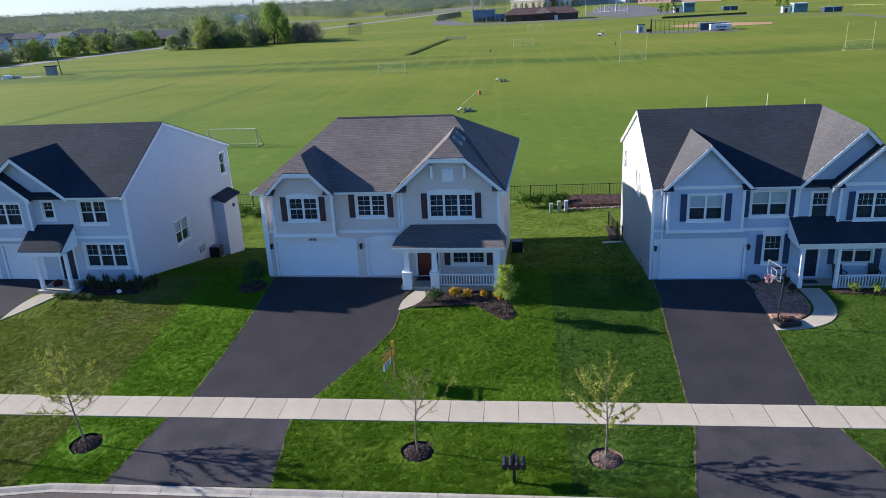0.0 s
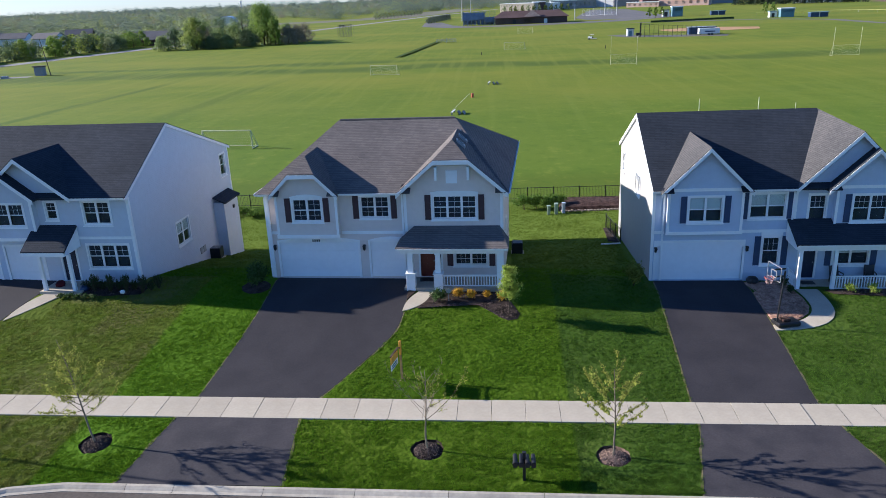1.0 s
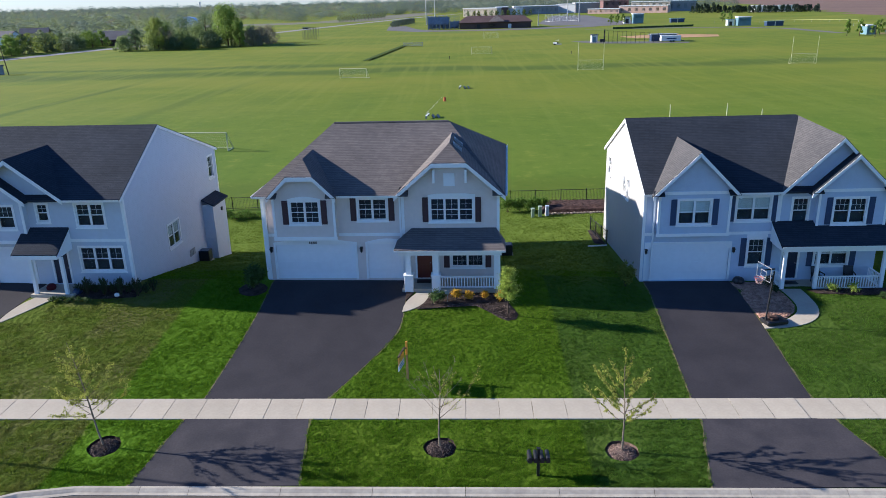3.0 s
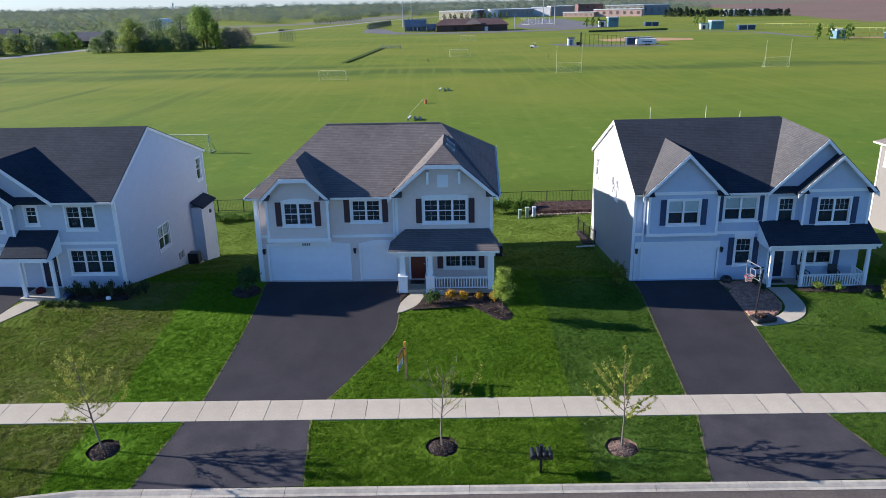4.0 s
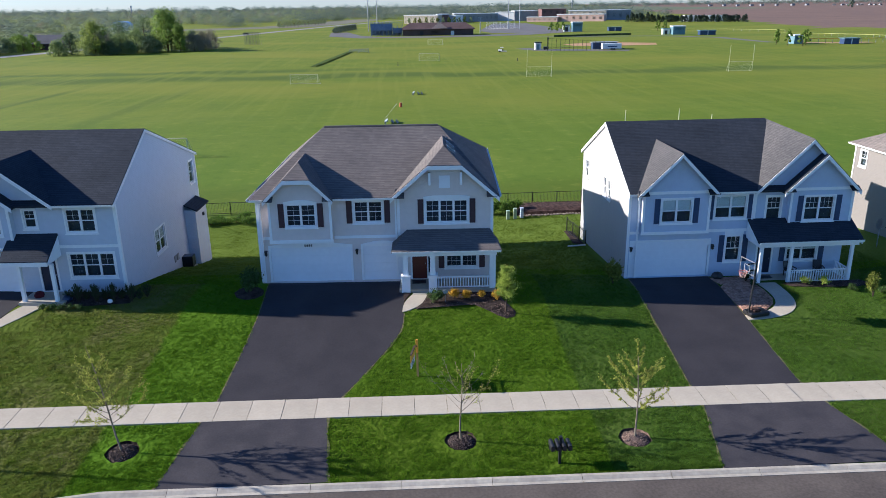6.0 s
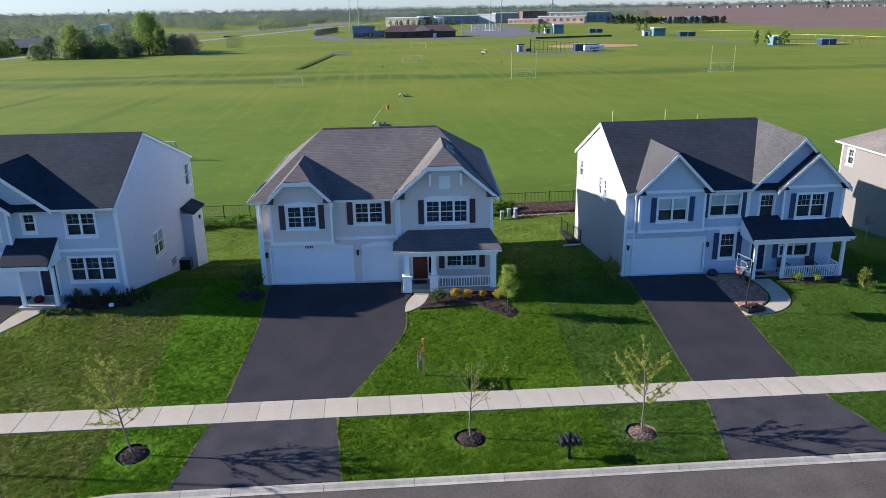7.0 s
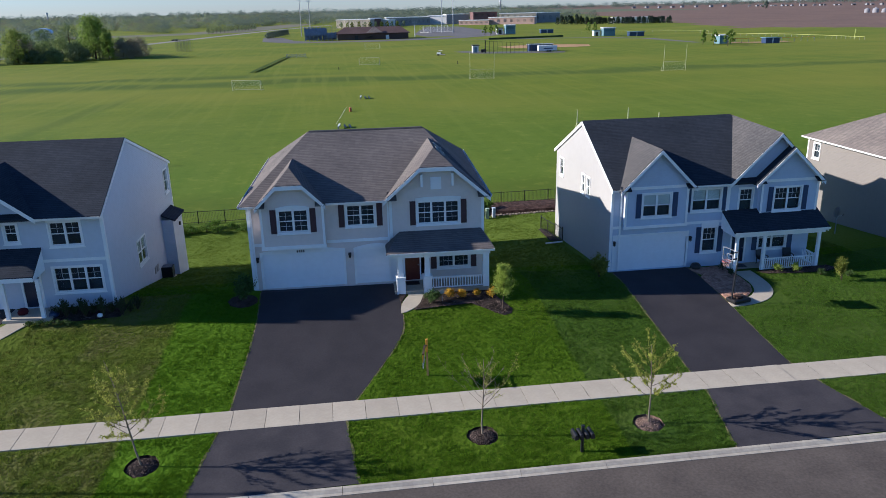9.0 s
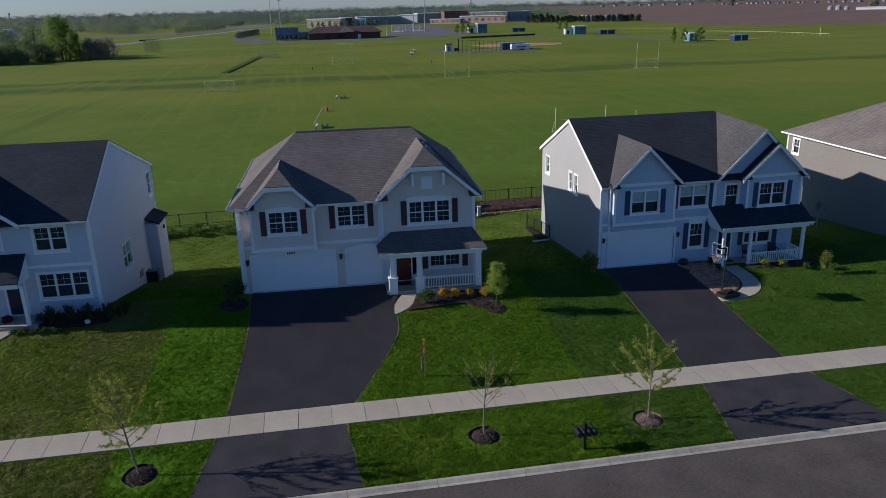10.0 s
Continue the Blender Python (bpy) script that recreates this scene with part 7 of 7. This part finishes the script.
def far_building(name, x0, x1, y0, deep, high, material, label, cols=0, storeys=1, roof="goal_white", turn=0):
    x1 = x0 + (x1 - x0) / math.cos(radians(turn))
    t = thing(name, pose(x0, y0, FZ, 0, 0, -turn), label, "building", "far buildings")
    part("wall", boxes((0, x1 - x0, 0, deep, 0, high)), material, t)
    part("roof", boxes((-0.4, x1 - x0 + 0.4, -0.4, deep + 0.4, high, high + 0.6)), roof, t)
    for s in range(storeys):
        for c in range(cols):
            w = (x1 - x0) / cols
            part("window", boxes((w * (c + 0.3), w * (c + 0.7), -0.12, -0.02, high * (s + 0.35) / storeys, high * (s + 0.75) / storeys)), "glass", t)
    return t


far_building("school_wing", 10, 42, 735, 20, 7.6, "cream_wall", "long cream school wing with dark windows", 12, 2, turn=26)
far_building("school_wing", 42.5, 54, 730, 20, 8.2, "red_wall", "dark red brick school wing", 3, 1)
far_building("school_wing", 54.5, 62, 745, 20, 6.6, "goal_white", "plain white school wing between others", 0, 1, turn=24)
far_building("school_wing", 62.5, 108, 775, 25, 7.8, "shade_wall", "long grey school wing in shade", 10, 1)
far_building("sports_hall", 108.5, 127, 795, 25, 8.6, "goal_white", "plain white sports hall", 0, 1, turn=24)
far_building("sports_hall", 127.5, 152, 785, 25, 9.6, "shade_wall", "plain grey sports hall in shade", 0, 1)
far_building("school_block", 132, 160, 735, 10, 4.2, "pink_wall", "low pink brick school block", 6, 1, turn=24)
far_building("school_block", 152.5, 178, 765, 20, 11.2, "red_wall", "dark red brick school block", 4, 2, "red_wall")
far_building("school_block", 161, 203, 728, 12, 6.4, "pink_wall", "pink brick school block with pale bands", 7, 1, turn=24)
far_building("school_block", 178.5, 214, 756, 20, 9.6, "cream_wall", "tall pale school block", 6, 2, turn=20)
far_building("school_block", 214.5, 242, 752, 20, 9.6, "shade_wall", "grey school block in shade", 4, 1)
for x0, x1, y0, m1 in ((266, 280, 660, "goal_white"), (283, 297, 652, "goal_white")):
    far_building("storage_building", x0, x1, y0, 10, 4.6, m1, "long pale storage building behind conifers")

# left side: road-side houses, barn and small things
def far_house(x, y, w, d, high, turn, wall_m, roof_m, label):
    t = thing("far_house", pose(x, y, FZ, 0, 0, turn), label, "house", "far houses")
    part("wall", boxes((-w / 2, w / 2, -d / 2, d / 2, 0, high)), wall_m, t)
    rise = d * 0.3
    part("roof_slope", slab(bmesh.new(), [(-w / 2 - 0.5, -d / 2 - 0.5, high), (w / 2 + 0.5, -d / 2 - 0.5, high), (w / 2 + 0.5, 0, high + rise), (-w / 2 - 0.5, 0, high + rise)], 0.25), roof_m, t)
    part("roof_slope", slab(bmesh.new(), [(w / 2 + 0.5, d / 2 + 0.5, high), (-w / 2 - 0.5, d / 2 + 0.5, high), (-w / 2 - 0.5, 0, high + rise), (w / 2 + 0.5, 0, high + rise)], 0.25), roof_m, t)
    for s in (-1, 1):
        part("gable_wall", slab(bmesh.new(), [(s * w / 2, -d / 2, high), (s * w / 2, d / 2, high), (s * w / 2, 0, high + rise - 0.2)], 0.2, (-s, 0, 0)), wall_m, t)
    for k in range(3):
        u = -w / 2 + w * (k + 0.5) / 3
        part("window", boxes((u - 0.7, u + 0.7, -d / 2 - 0.05, -d / 2 - 0.01, high * 0.4, high * 0.75)), "glass", t)
    return t


M["far_roof"] = mat("far_roof", (0.1294, 0.1253, 0.1294), 0.9, 0.08, 4, 10, 0.1)
far_house(-169, 356, 18, 13, 3.0, 8, "brick_far", "far_roof", "low house with a broad grey roof among trees")
for i, (hx, hy, tn) in enumerate(((-250, 430, 20), (-272, 400, 5), (-300, 415, 30), (-258, 345, 15), (-292, 330, 0), (-330, 370, 25), (-325, 300, 10), (-240, 380, -10), (-350, 330, 0))):
    far_house(hx, hy, 15, 10, 4.5, tn, "siding_slate" if i % 2 else "brick_far", "far_roof", "grey-roofed house among trees beyond the road")
t = thing("arched_hall", pose(-216, 600, FZ, 0, 0, 12), "hall with an arched blue metal roof among trees", "building")
M["blue_roof"] = mat("blue_metal_roof", (0.3006, 0.3841, 0.5678), 0.4, 0.05, 5, 10, 0.05)
part("wall", boxes((-7, 7, -9, 9, 0, 5.4)), "goal_white", t)
bm = bmesh.new()
for k in range(10):
    a, b = math.pi * k / 10, math.pi * (k + 1) / 10
    slab(bm, [(-7.4 * math.cos(a), -9.5, 5.4 + 3.6 * math.sin(a)), (-7.4 * math.cos(b), -9.5, 5.4 + 3.6 * math.sin(b)), (-7.4 * math.cos(b), 9.5, 5.4 + 3.6 * math.sin(b)), (-7.4 * math.cos(a), 9.5, 5.4 + 3.6 * math.sin(a))], 0.3)
part("roof", bm, "blue_roof", t)
part("gable_end", slab(bmesh.new(), [(-7 * math.cos(math.pi * k / 10), -9.0, 5.4 + 3.2 * math.sin(math.pi * k / 10)) for k in range(11)], 0.3, (0, 1, 0)), "goal_white", t)
put("field_shed", "small grey shed beside a pole at the field edge", "shed", [("wall", "shade_wall", (-133.4, -130.8, 193, 195, FZ, FZ + 2.6)), ("roof", "shingle_lit_grey", (-133.7, -130.5, 192.7, 195.3, FZ + 2.6, FZ + 2.9))])
t = thing("utility_pole", pose(-128.6, 193.5, FZ, 0, -7, 0), "thin leaning timber pole at the field edge", "pole")
part("pole", tube(bmesh.new(), (0, 0, 0), (0, 0, 11), 0.14, 0.1, 8), "bark", t)
put("equipment_pile", "pale field equipment stacked at the field edge", "equipment", [("crate", "goal_white", (-143, -141, 186, 187.5, FZ, FZ + 1)), ("crate", "steel", (-140.5, -138.5, 187, 188, FZ, FZ + 0.7)), ("crate", "black", (-147, -145, 187, 188, FZ, FZ + 1.2))])
flat_strip("gravel_pad", [(-165, 190), (-150, 187), (-133, 190)], 7, "path", "pale gravel pad at the field edge", "pad", 0.05)
M["cage_grey"] = mat("cage_netting", (0.2505, 0.2421, 0.1753), 0.7, 0.1, 2, 20, 0.05)
t = thing("batting_cage", pose(-74.5, 364, FZ, 0, 0, -4), "dull netted batting cage on the field", "cage")
for k in range(6):
    for yy in (0, 4):
        part("cage_post", boxes((k * 1.5 - 0.04, k * 1.5 + 0.04, yy - 0.04, yy + 0.04, 0, 6.0)), "cage_grey", t)
for yy in (0, 4):
    part("cage_rail", boxes((0, 7.5, yy - 0.05, yy + 0.05, 5.9, 6.0)), "cage_grey", t)
bm = bmesh.new()
for k in range(26):
    box(bm, k * 0.29 - 0.03, k * 0.29 + 0.03, 0.08, 0.1, 0, 5.9)
part("net", bm, "cage_grey", t)["kind"] = "stuff"
put("parked_car", "dark car on the far road", "car", [("body", "black", (-104.5, -100.5, 512, 514, FZ + 0.3, FZ + 1.0)), ("cabin", "glass", (-103.6, -101.4, 512.2, 513.8, FZ + 1.0, FZ + 1.5)), ("wheel", "black", (-104, -103.4, 511.9, 511.99, FZ + 0.06, FZ + 0.6)), ("wheel", "black", (-101.6, -101, 511.9, 511.99, FZ + 0.06, FZ + 0.6))])
for wx, wy, hh in ((-842, 2500, 25), (577, 2500, 32)):
    t = thing("water_tower", pose(wx, wy, FZ), "distant pale water tower above the trees", "water tower", "water towers")
    part("stem", tube(bmesh.new(), (0, 0, 0), (0, 0, hh - 5.1), 2.2, 2.0, 10), "steel", t)
    part("tank", tube(bmesh.new(), (0, 0, hh - 5), (0, 0, hh), 3.6, 3.2, 14), "steel", t)


# ---- trees ----
def big_tree(x, y, high, wide, material, label, seed, n=1500, leaf=0.55, base=FZ, clear=0.12, group="field-side trees", name="tree"):
    """A grown tree: trunk, limbs and a crown of clumped leaves with gaps."""
    r = random.Random(seed)
    t = thing(name, pose(x, y, base), label, "tree", group)
    bm = bmesh.new()
    limb(bm, [Vector((0, 0, -0.3)), Vector((0.1, 0, high * 0.3)), Vector((0, 0.1, high * 0.6)), Vector((0, 0, high * 0.85))], high * 0.022, high * 0.006, 7)
    clumps = []
    m = max(9, int(n / 90))
    for i in range(m):
        a, k = i * 2.4 + r.uniform(-0.4, 0.4), (i + 0.5) / m
        z = high * (clear + 0.1 + (0.86 - clear) * k)
        env = math.sin(math.pi * min(1, 0.22 + 0.76 * k)) ** 0.7
        rr = wide / 2 * env * r.uniform(0.35, 0.95)
        c = Vector((rr * math.cos(a), rr * math.sin(a), z))
        clumps.append((c, wide * r.uniform(0.11, 0.19)))
        if i % 2 == 0:
            tube(bm, (0, 0, z * 0.6), c, high * 0.007, high * 0.002, 4)
    part("trunk", bm, "bark", t)
    cl = Cloud()
    mid = Vector((0, 0, high * 0.45))
    for _ in range(n):
        c, s = r.choice(clumps)
        d = Vector((r.gauss(0, 1), r.gauss(0, 1), r.gauss(0, 0.8))).normalized()
        cl.leaf(c + d * s * r.uniform(0.6, 1.15), leaf * r.uniform(0.5, 1.2), r, 0.4, d + (c - mid) / wide)
    cl.link("crown", material, t)
    return t


big_tree(-124.5, 300, 13.4, 11, "leaf_spring", "spreading yellow-green tree at the field edge", 201, 3600, 0.36, clear=0.04)
big_tree(-100, 320, 17.9, 15, "leaf_pear", "tall bright green tree at the field edge", 202, 5200, 0.42)
big_tree(-93, 314, 11.5, 7, "leaf_pear", "bright green tree below a taller one", 203, 2400, 0.36, clear=0.0)
for i, (bx, by, bh, bw, bmn) in enumerate(((-122, 302, 9.5, 9, "leaf_brown"), (-116, 306, 8, 8, "leaf_hedge"), (-111, 312, 10, 8, "leaf_hedge"), (-120, 318, 13, 11, "leaf_hedge_dark"), (-107, 318, 7, 8, "leaf_hedge_dark"), (-88, 318, 7.5, 9, "leaf_brown"),
                                           (-92, 330, 8.5, 9, "leaf_hedge"), (-85, 336, 8, 9, "leaf_brown"), (-137, 306, 9, 8, "leaf_hedge_dark"), (-113, 330, 15, 12, "leaf_hedge_dark"), (-128, 322, 11, 10, "leaf_hedge"), (-126, 299, 7, 8, "leaf_hedge"), (-118, 300, 5, 8, "leaf_hedge_dark"), (-112, 304, 5, 8, "leaf_hedge"), (-104, 310, 5.5, 8, "leaf_hedge_dark"), (-99, 322, 8, 9, "leaf_hedge"), (-86, 326, 8, 9, "leaf_brown"), (-91, 346, 6, 8, "leaf_hedge"), (-139, 298, 6, 7, "leaf_hedge"))):
    big_tree(bx, by, bh, bw * 1.2, bmn, "bushy small tree in the thicket beside the field", 210 + i, 2300, 0.33, clear=-0.06)
rt = random.Random(77)
for i in range(48):
    k = i / 47
    tx, ty = -207 + 40 * k + rt.uniform(-6, 3), 165 + 180 * k
    big_tree(tx - 3, ty, rt.uniform(4.5, 8.5), rt.uniform(8, 11), rt.choice(["leaf_hedge", "leaf_wood_hazed", "leaf_spring", "leaf_pear", "leaf_hedge_dark"]), "roadside tree in mixed spring green", 240 + i, 1500, 0.36, clear=-0.08, group="roadside trees")
for i in range(44):
    cx = 212 + 88 * i / 43
    t = thing("conifer", pose(cx, 660 - 46 * i / 43 + rt.uniform(-3, 3), FZ), "dark conifer in a planted windbreak", "tree", "conifers in the windbreak")
    hh = rt.uniform(4.6, 6.2) if i > 9 else rt.uniform(5.5, 8.5)
    part("trunk", tube(bmesh.new(), (0, 0, -0.2), (0, 0, hh * 0.9), 0.25, 0.05, 5), "bark", t)
    cl = Cloud()
    for _ in range(150):
        k = rt.random() ** 0.7
        a = rt.uniform(0, 6.28)
        rr = (1 - 0.75 * k ** 2) * 1.9 * rt.uniform(0.5, 1.1)
        cl.leaf(Vector((rr * math.cos(a), rr * math.sin(a), 0.4 + k * hh)), rt.uniform(0.5, 0.9), rt)
    cl.link("crown", "leaf_conifer", t)
for i in range(9):
    big_tree(-40 + 1.2 * i, 505 + 9 * i, 4.2, 3.6, "leaf_wood_dark", "dark conifer beside the stadium road", 300 + i, 300, 0.6, clear=0.0, group="conifers by the stadium")
for i in range(14):
    big_tree(-100 + 2.2 * i, 650 + 9.0 * i, 5.5, 5.0, "leaf_wood_hazed", "young tree in a planted row along the far road", 320 + i, 220, 0.6, group="trees in a row")
for i, (cx, cy) in enumerate(((163.3, 285.5), (166, 281), (168, 273), (175.7, 284.4), (102, 462), (105, 458), (110, 464), (172, 462), (178, 466))):
    big_tree(cx, cy, 6.5, 3.4, "leaf_pear", "young light green tree by the ball field", 340 + i, 380, 0.45, group="young trees by the ball fields")
for i in range(12):
    big_tree(14 + 5.5 * i + rt.uniform(-1, 1), 715, 6, 4.5, rt.choice(["leaf_wood_hazed", "leaf_lime"]), "small tree before the school", 360 + i, 200, 0.6, group="trees before the school")
big_tree(838, 1356, 14.8, 12, "leaf_wood_dark", "lone dark tree in the ploughed field", 390, 700, 1.2, group="")


def woods(name, label, count, place, seed, material, size):
    """Far woods: many small broken crowns in one mesh."""
    r = random.Random(seed)
    cl = Cloud()
    for _ in range(count):
        x, y = place(r)
        lie = noise.noise((x / 70, y / 160, 1.7))
        if lie < -0.22:
            continue
        hh, w = r.uniform(0.6, 1.3) * (1 + 0.7 * lie) * size[0], r.uniform(0.7, 1.3) * size[1]
        big = max(0.42, y / 2100.0)
        for _ in range(230 if y < 1000 else 110 if y < 1600 else 60):
            a, k = r.uniform(0, 6.28), r.random()
            rr = w / 2 * math.sin(math.pi * (0.15 + 0.8 * k)) * r.uniform(0.3, 1.05)
            cl.leaf(Vector((x + rr * math.cos(a), y + rr * math.sin(a), FZ + hh * (0.05 + 0.95 * k))), r.uniform(0.9, 1.7) * big, r, 1.0, Vector((rr * math.cos(a) * 0.45, rr * math.sin(a) * 0.45, hh * 0.45)))
    ob = cl.link(name, material)
    return tagged(ob, label, "trees", kind="stuff")


def in_left(r):
    """Anywhere beyond the far road and the bare land behind it."""
    while True:
        y = 560 + 2300 * r.random() ** 1.5
        x = r.uniform(-1.1 * y, -40)
        if y > lerp(((-300, 600), (-230, 860), (-155, 700), (-117, 720), (-95, 840), (-58, 1020)), x):
            return x, y


def in_near(r):
    """Loose trees about the houses beyond the road."""
    while True:
        x, y = r.uniform(-400, -170), r.uniform(360, 680)
        if x < -175 - (y - 360) * 0.05 and abs(x + 216) > 12:
            return x, y


woods("far_woods", "loose trees about the far houses", 170, in_near, 4, "leaf_wood_hazed", (6.5, 9))
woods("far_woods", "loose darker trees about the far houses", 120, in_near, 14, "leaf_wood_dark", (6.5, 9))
M["bare_earth"] = mat("bare_earth", (0.167, 0.1545, 0.1169), 0.95, 0.1, 30, 3, 0.1, tint=(0.1336, 0.1378, 0.0919))
flat_strip("bare_land", [(-330, 560), (-240, 640), (-158, 650), (-100, 690), (-64, 850), (-30, 1000)], 60, "bare_earth", "pale bare land beyond the far road", "ground", 0.03)
woods("far_woods", "mixed spring woodland stretching to the horizon", 1700, in_left, 5, "leaf_wood_hazed", (8, 15))
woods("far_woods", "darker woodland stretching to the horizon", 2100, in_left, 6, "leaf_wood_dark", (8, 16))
woods("far_woods", "brownish bare woodland before the horizon", 450, in_left, 9, "leaf_brown", (8, 13))
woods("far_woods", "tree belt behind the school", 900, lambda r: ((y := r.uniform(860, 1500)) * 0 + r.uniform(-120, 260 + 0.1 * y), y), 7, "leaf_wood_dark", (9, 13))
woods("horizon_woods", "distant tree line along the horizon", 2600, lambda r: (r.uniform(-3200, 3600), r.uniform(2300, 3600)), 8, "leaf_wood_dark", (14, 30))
M["goal_dim"] = mat("dull_white_siding", (0.2338, 0.238, 0.2505), 0.7, 0.05, 3, 10, 0.05)
rt = random.Random(12)
for i in range(26):
    k = i / 25
    far_house(1105 + 190 * k + rt.uniform(-4, 4), 1870 - 390 * k + rt.uniform(-12, 12), rt.uniform(5, 7.5), 6, rt.uniform(2.0, 2.8), rt.uniform(-20, 20), "goal_dim", "far_roof", "tiny distant pale house on the horizon")
for i in range(8):
    far_house(900 + 26 * i + rt.uniform(-8, 8), 2150 - 25 * i, rt.uniform(7, 10), 7, 3.4, rt.uniform(-20, 20), "goal_dim", "far_roof", "tiny distant pale house on the horizon")
for i, (gx, gy, gr, gh) in enumerate(((649, 823, 3.0, 5.4), (655, 816, 3.4, 6.2), (661, 809, 2.8, 5.0))):
    t = thing("grain_bin", pose(gx, gy, FZ), "grey corrugated grain bin beyond the ploughed field", "grain bin", "grain bins")
    part("drum", tube(bmesh.new(), (0, 0, 0), (0, 0, gh * 0.72), gr, n=18), "shade_wall", t)
    part("roof_cone", tube(bmesh.new(), (0, 0, gh * 0.72), (0, 0, gh), gr * 1.03, 0.5, 18), "shade_wall", t)
far_building("long_barn", 664, 700, 797, 9, 2.6, "goal_white", "long low white barn beyond the ploughed field", 0, 1, turn=40)
big_tree(700, 812, 10, 12, "leaf_wood_hazed", "round green tree beside the long barn", 395, 500, 1.0, group="")


# ---- grass ----
HOUSES = [(-5.9, 9.2, 10.2, 26.0), (17.1, 32.3, 11.4, 26), (-29.5, -12.9, 9.2, 25.5)]


def bare(x, y):
    if on_paving(x, y) or on_paving(x + 0.1, y) or on_paving(x - 0.1, y) or -1.80 < y < 0.05 or y < kerb_y(x) + 0.08:
        return True
    for x0, x1, y0, y1 in HOUSES:
        if x0 < x < x1 and y0 < y < y1:
            return True
    if 22.7 < x < 26.7 and 6.6 < y < 13 or 3.0 < x < 4.6 and 7.8 < y < 10 or -19.3 < x < -17.2 and 6.6 < y < 9.5:
        return True
    if 4.2 < x < 9.5 and 8.2 < y < 10.2 or (x - 8.9) ** 2 + (y - 7.6) ** 2 < 0.6 or -16.5 < x < -12.5 and 9.2 < y < 10.8:
        return True
    return any((x - tx) ** 2 + (y - ty) ** 2 < 0.55 for tx, ty in TREES)


def make_grass():
    r = random.Random(4)
    lots = {"grass_blade": ([], []), "blade_dry": ([], []), "blade_deep": ([], []), "blade_rear": ([], []), "blade_lush": ([], [])}
    n = 0
    while n < 300000:
        y = -6.2 + 43 * r.random() ** 1.5
        x = r.uniform(-22, 36)
        if bare(x, y):
            continue
        n += 1
        z = ground(x, y) - 0.01
        v, f = lots["blade_rear" if y > 15.5 else "blade_dry" if x < -9.95 + 0.07 * y and y < 12 else "blade_lush" if x < -4.3 and y < 13 else "blade_deep" if x > 11.4 and y < 14 else "grass_blade"]
        tall = r.uniform(0.036, 0.066) * (1 + 0.95 * noise.noise((x * 2.9, y * 2.9, 3.0)) + 0.3 * noise.noise((x * 0.5, y * 0.5, 7.0)))
        for _ in range(3):
            a, b = r.uniform(0, 6.28), r.uniform(0, 6.28)
            dx, dy = 0.020 * math.cos(a), 0.020 * math.sin(a)
            ox, oy = r.gauss(0, 0.035), r.gauss(0, 0.035)
            k = len(v)
            v += [(x + ox - dx, y + oy - dy, z), (x + ox + dx, y + oy + dy, z), (x + ox + 0.025 * math.cos(b), y + oy + 0.025 * math.sin(b), z + tall)]
            f.append((k, k + 1, k + 2))
    for key, (v, f) in lots.items():
        me = bpy.data.meshes.new("grass")
        me.from_pydata(v, [], f)
        me.materials.append(M[key])
        tagged(new("grass", me), {"grass_blade": "short bright green mown lawn grass", "blade_dry": "short olive lawn grass, dry in patches", "blade_deep": "short deep green mown lawn grass", "blade_lush": "short vivid green lawn grass beside the drive", "blade_rear": "short pale green lawn grass behind the houses"}[key], "grass", kind="stuff")


make_grass()
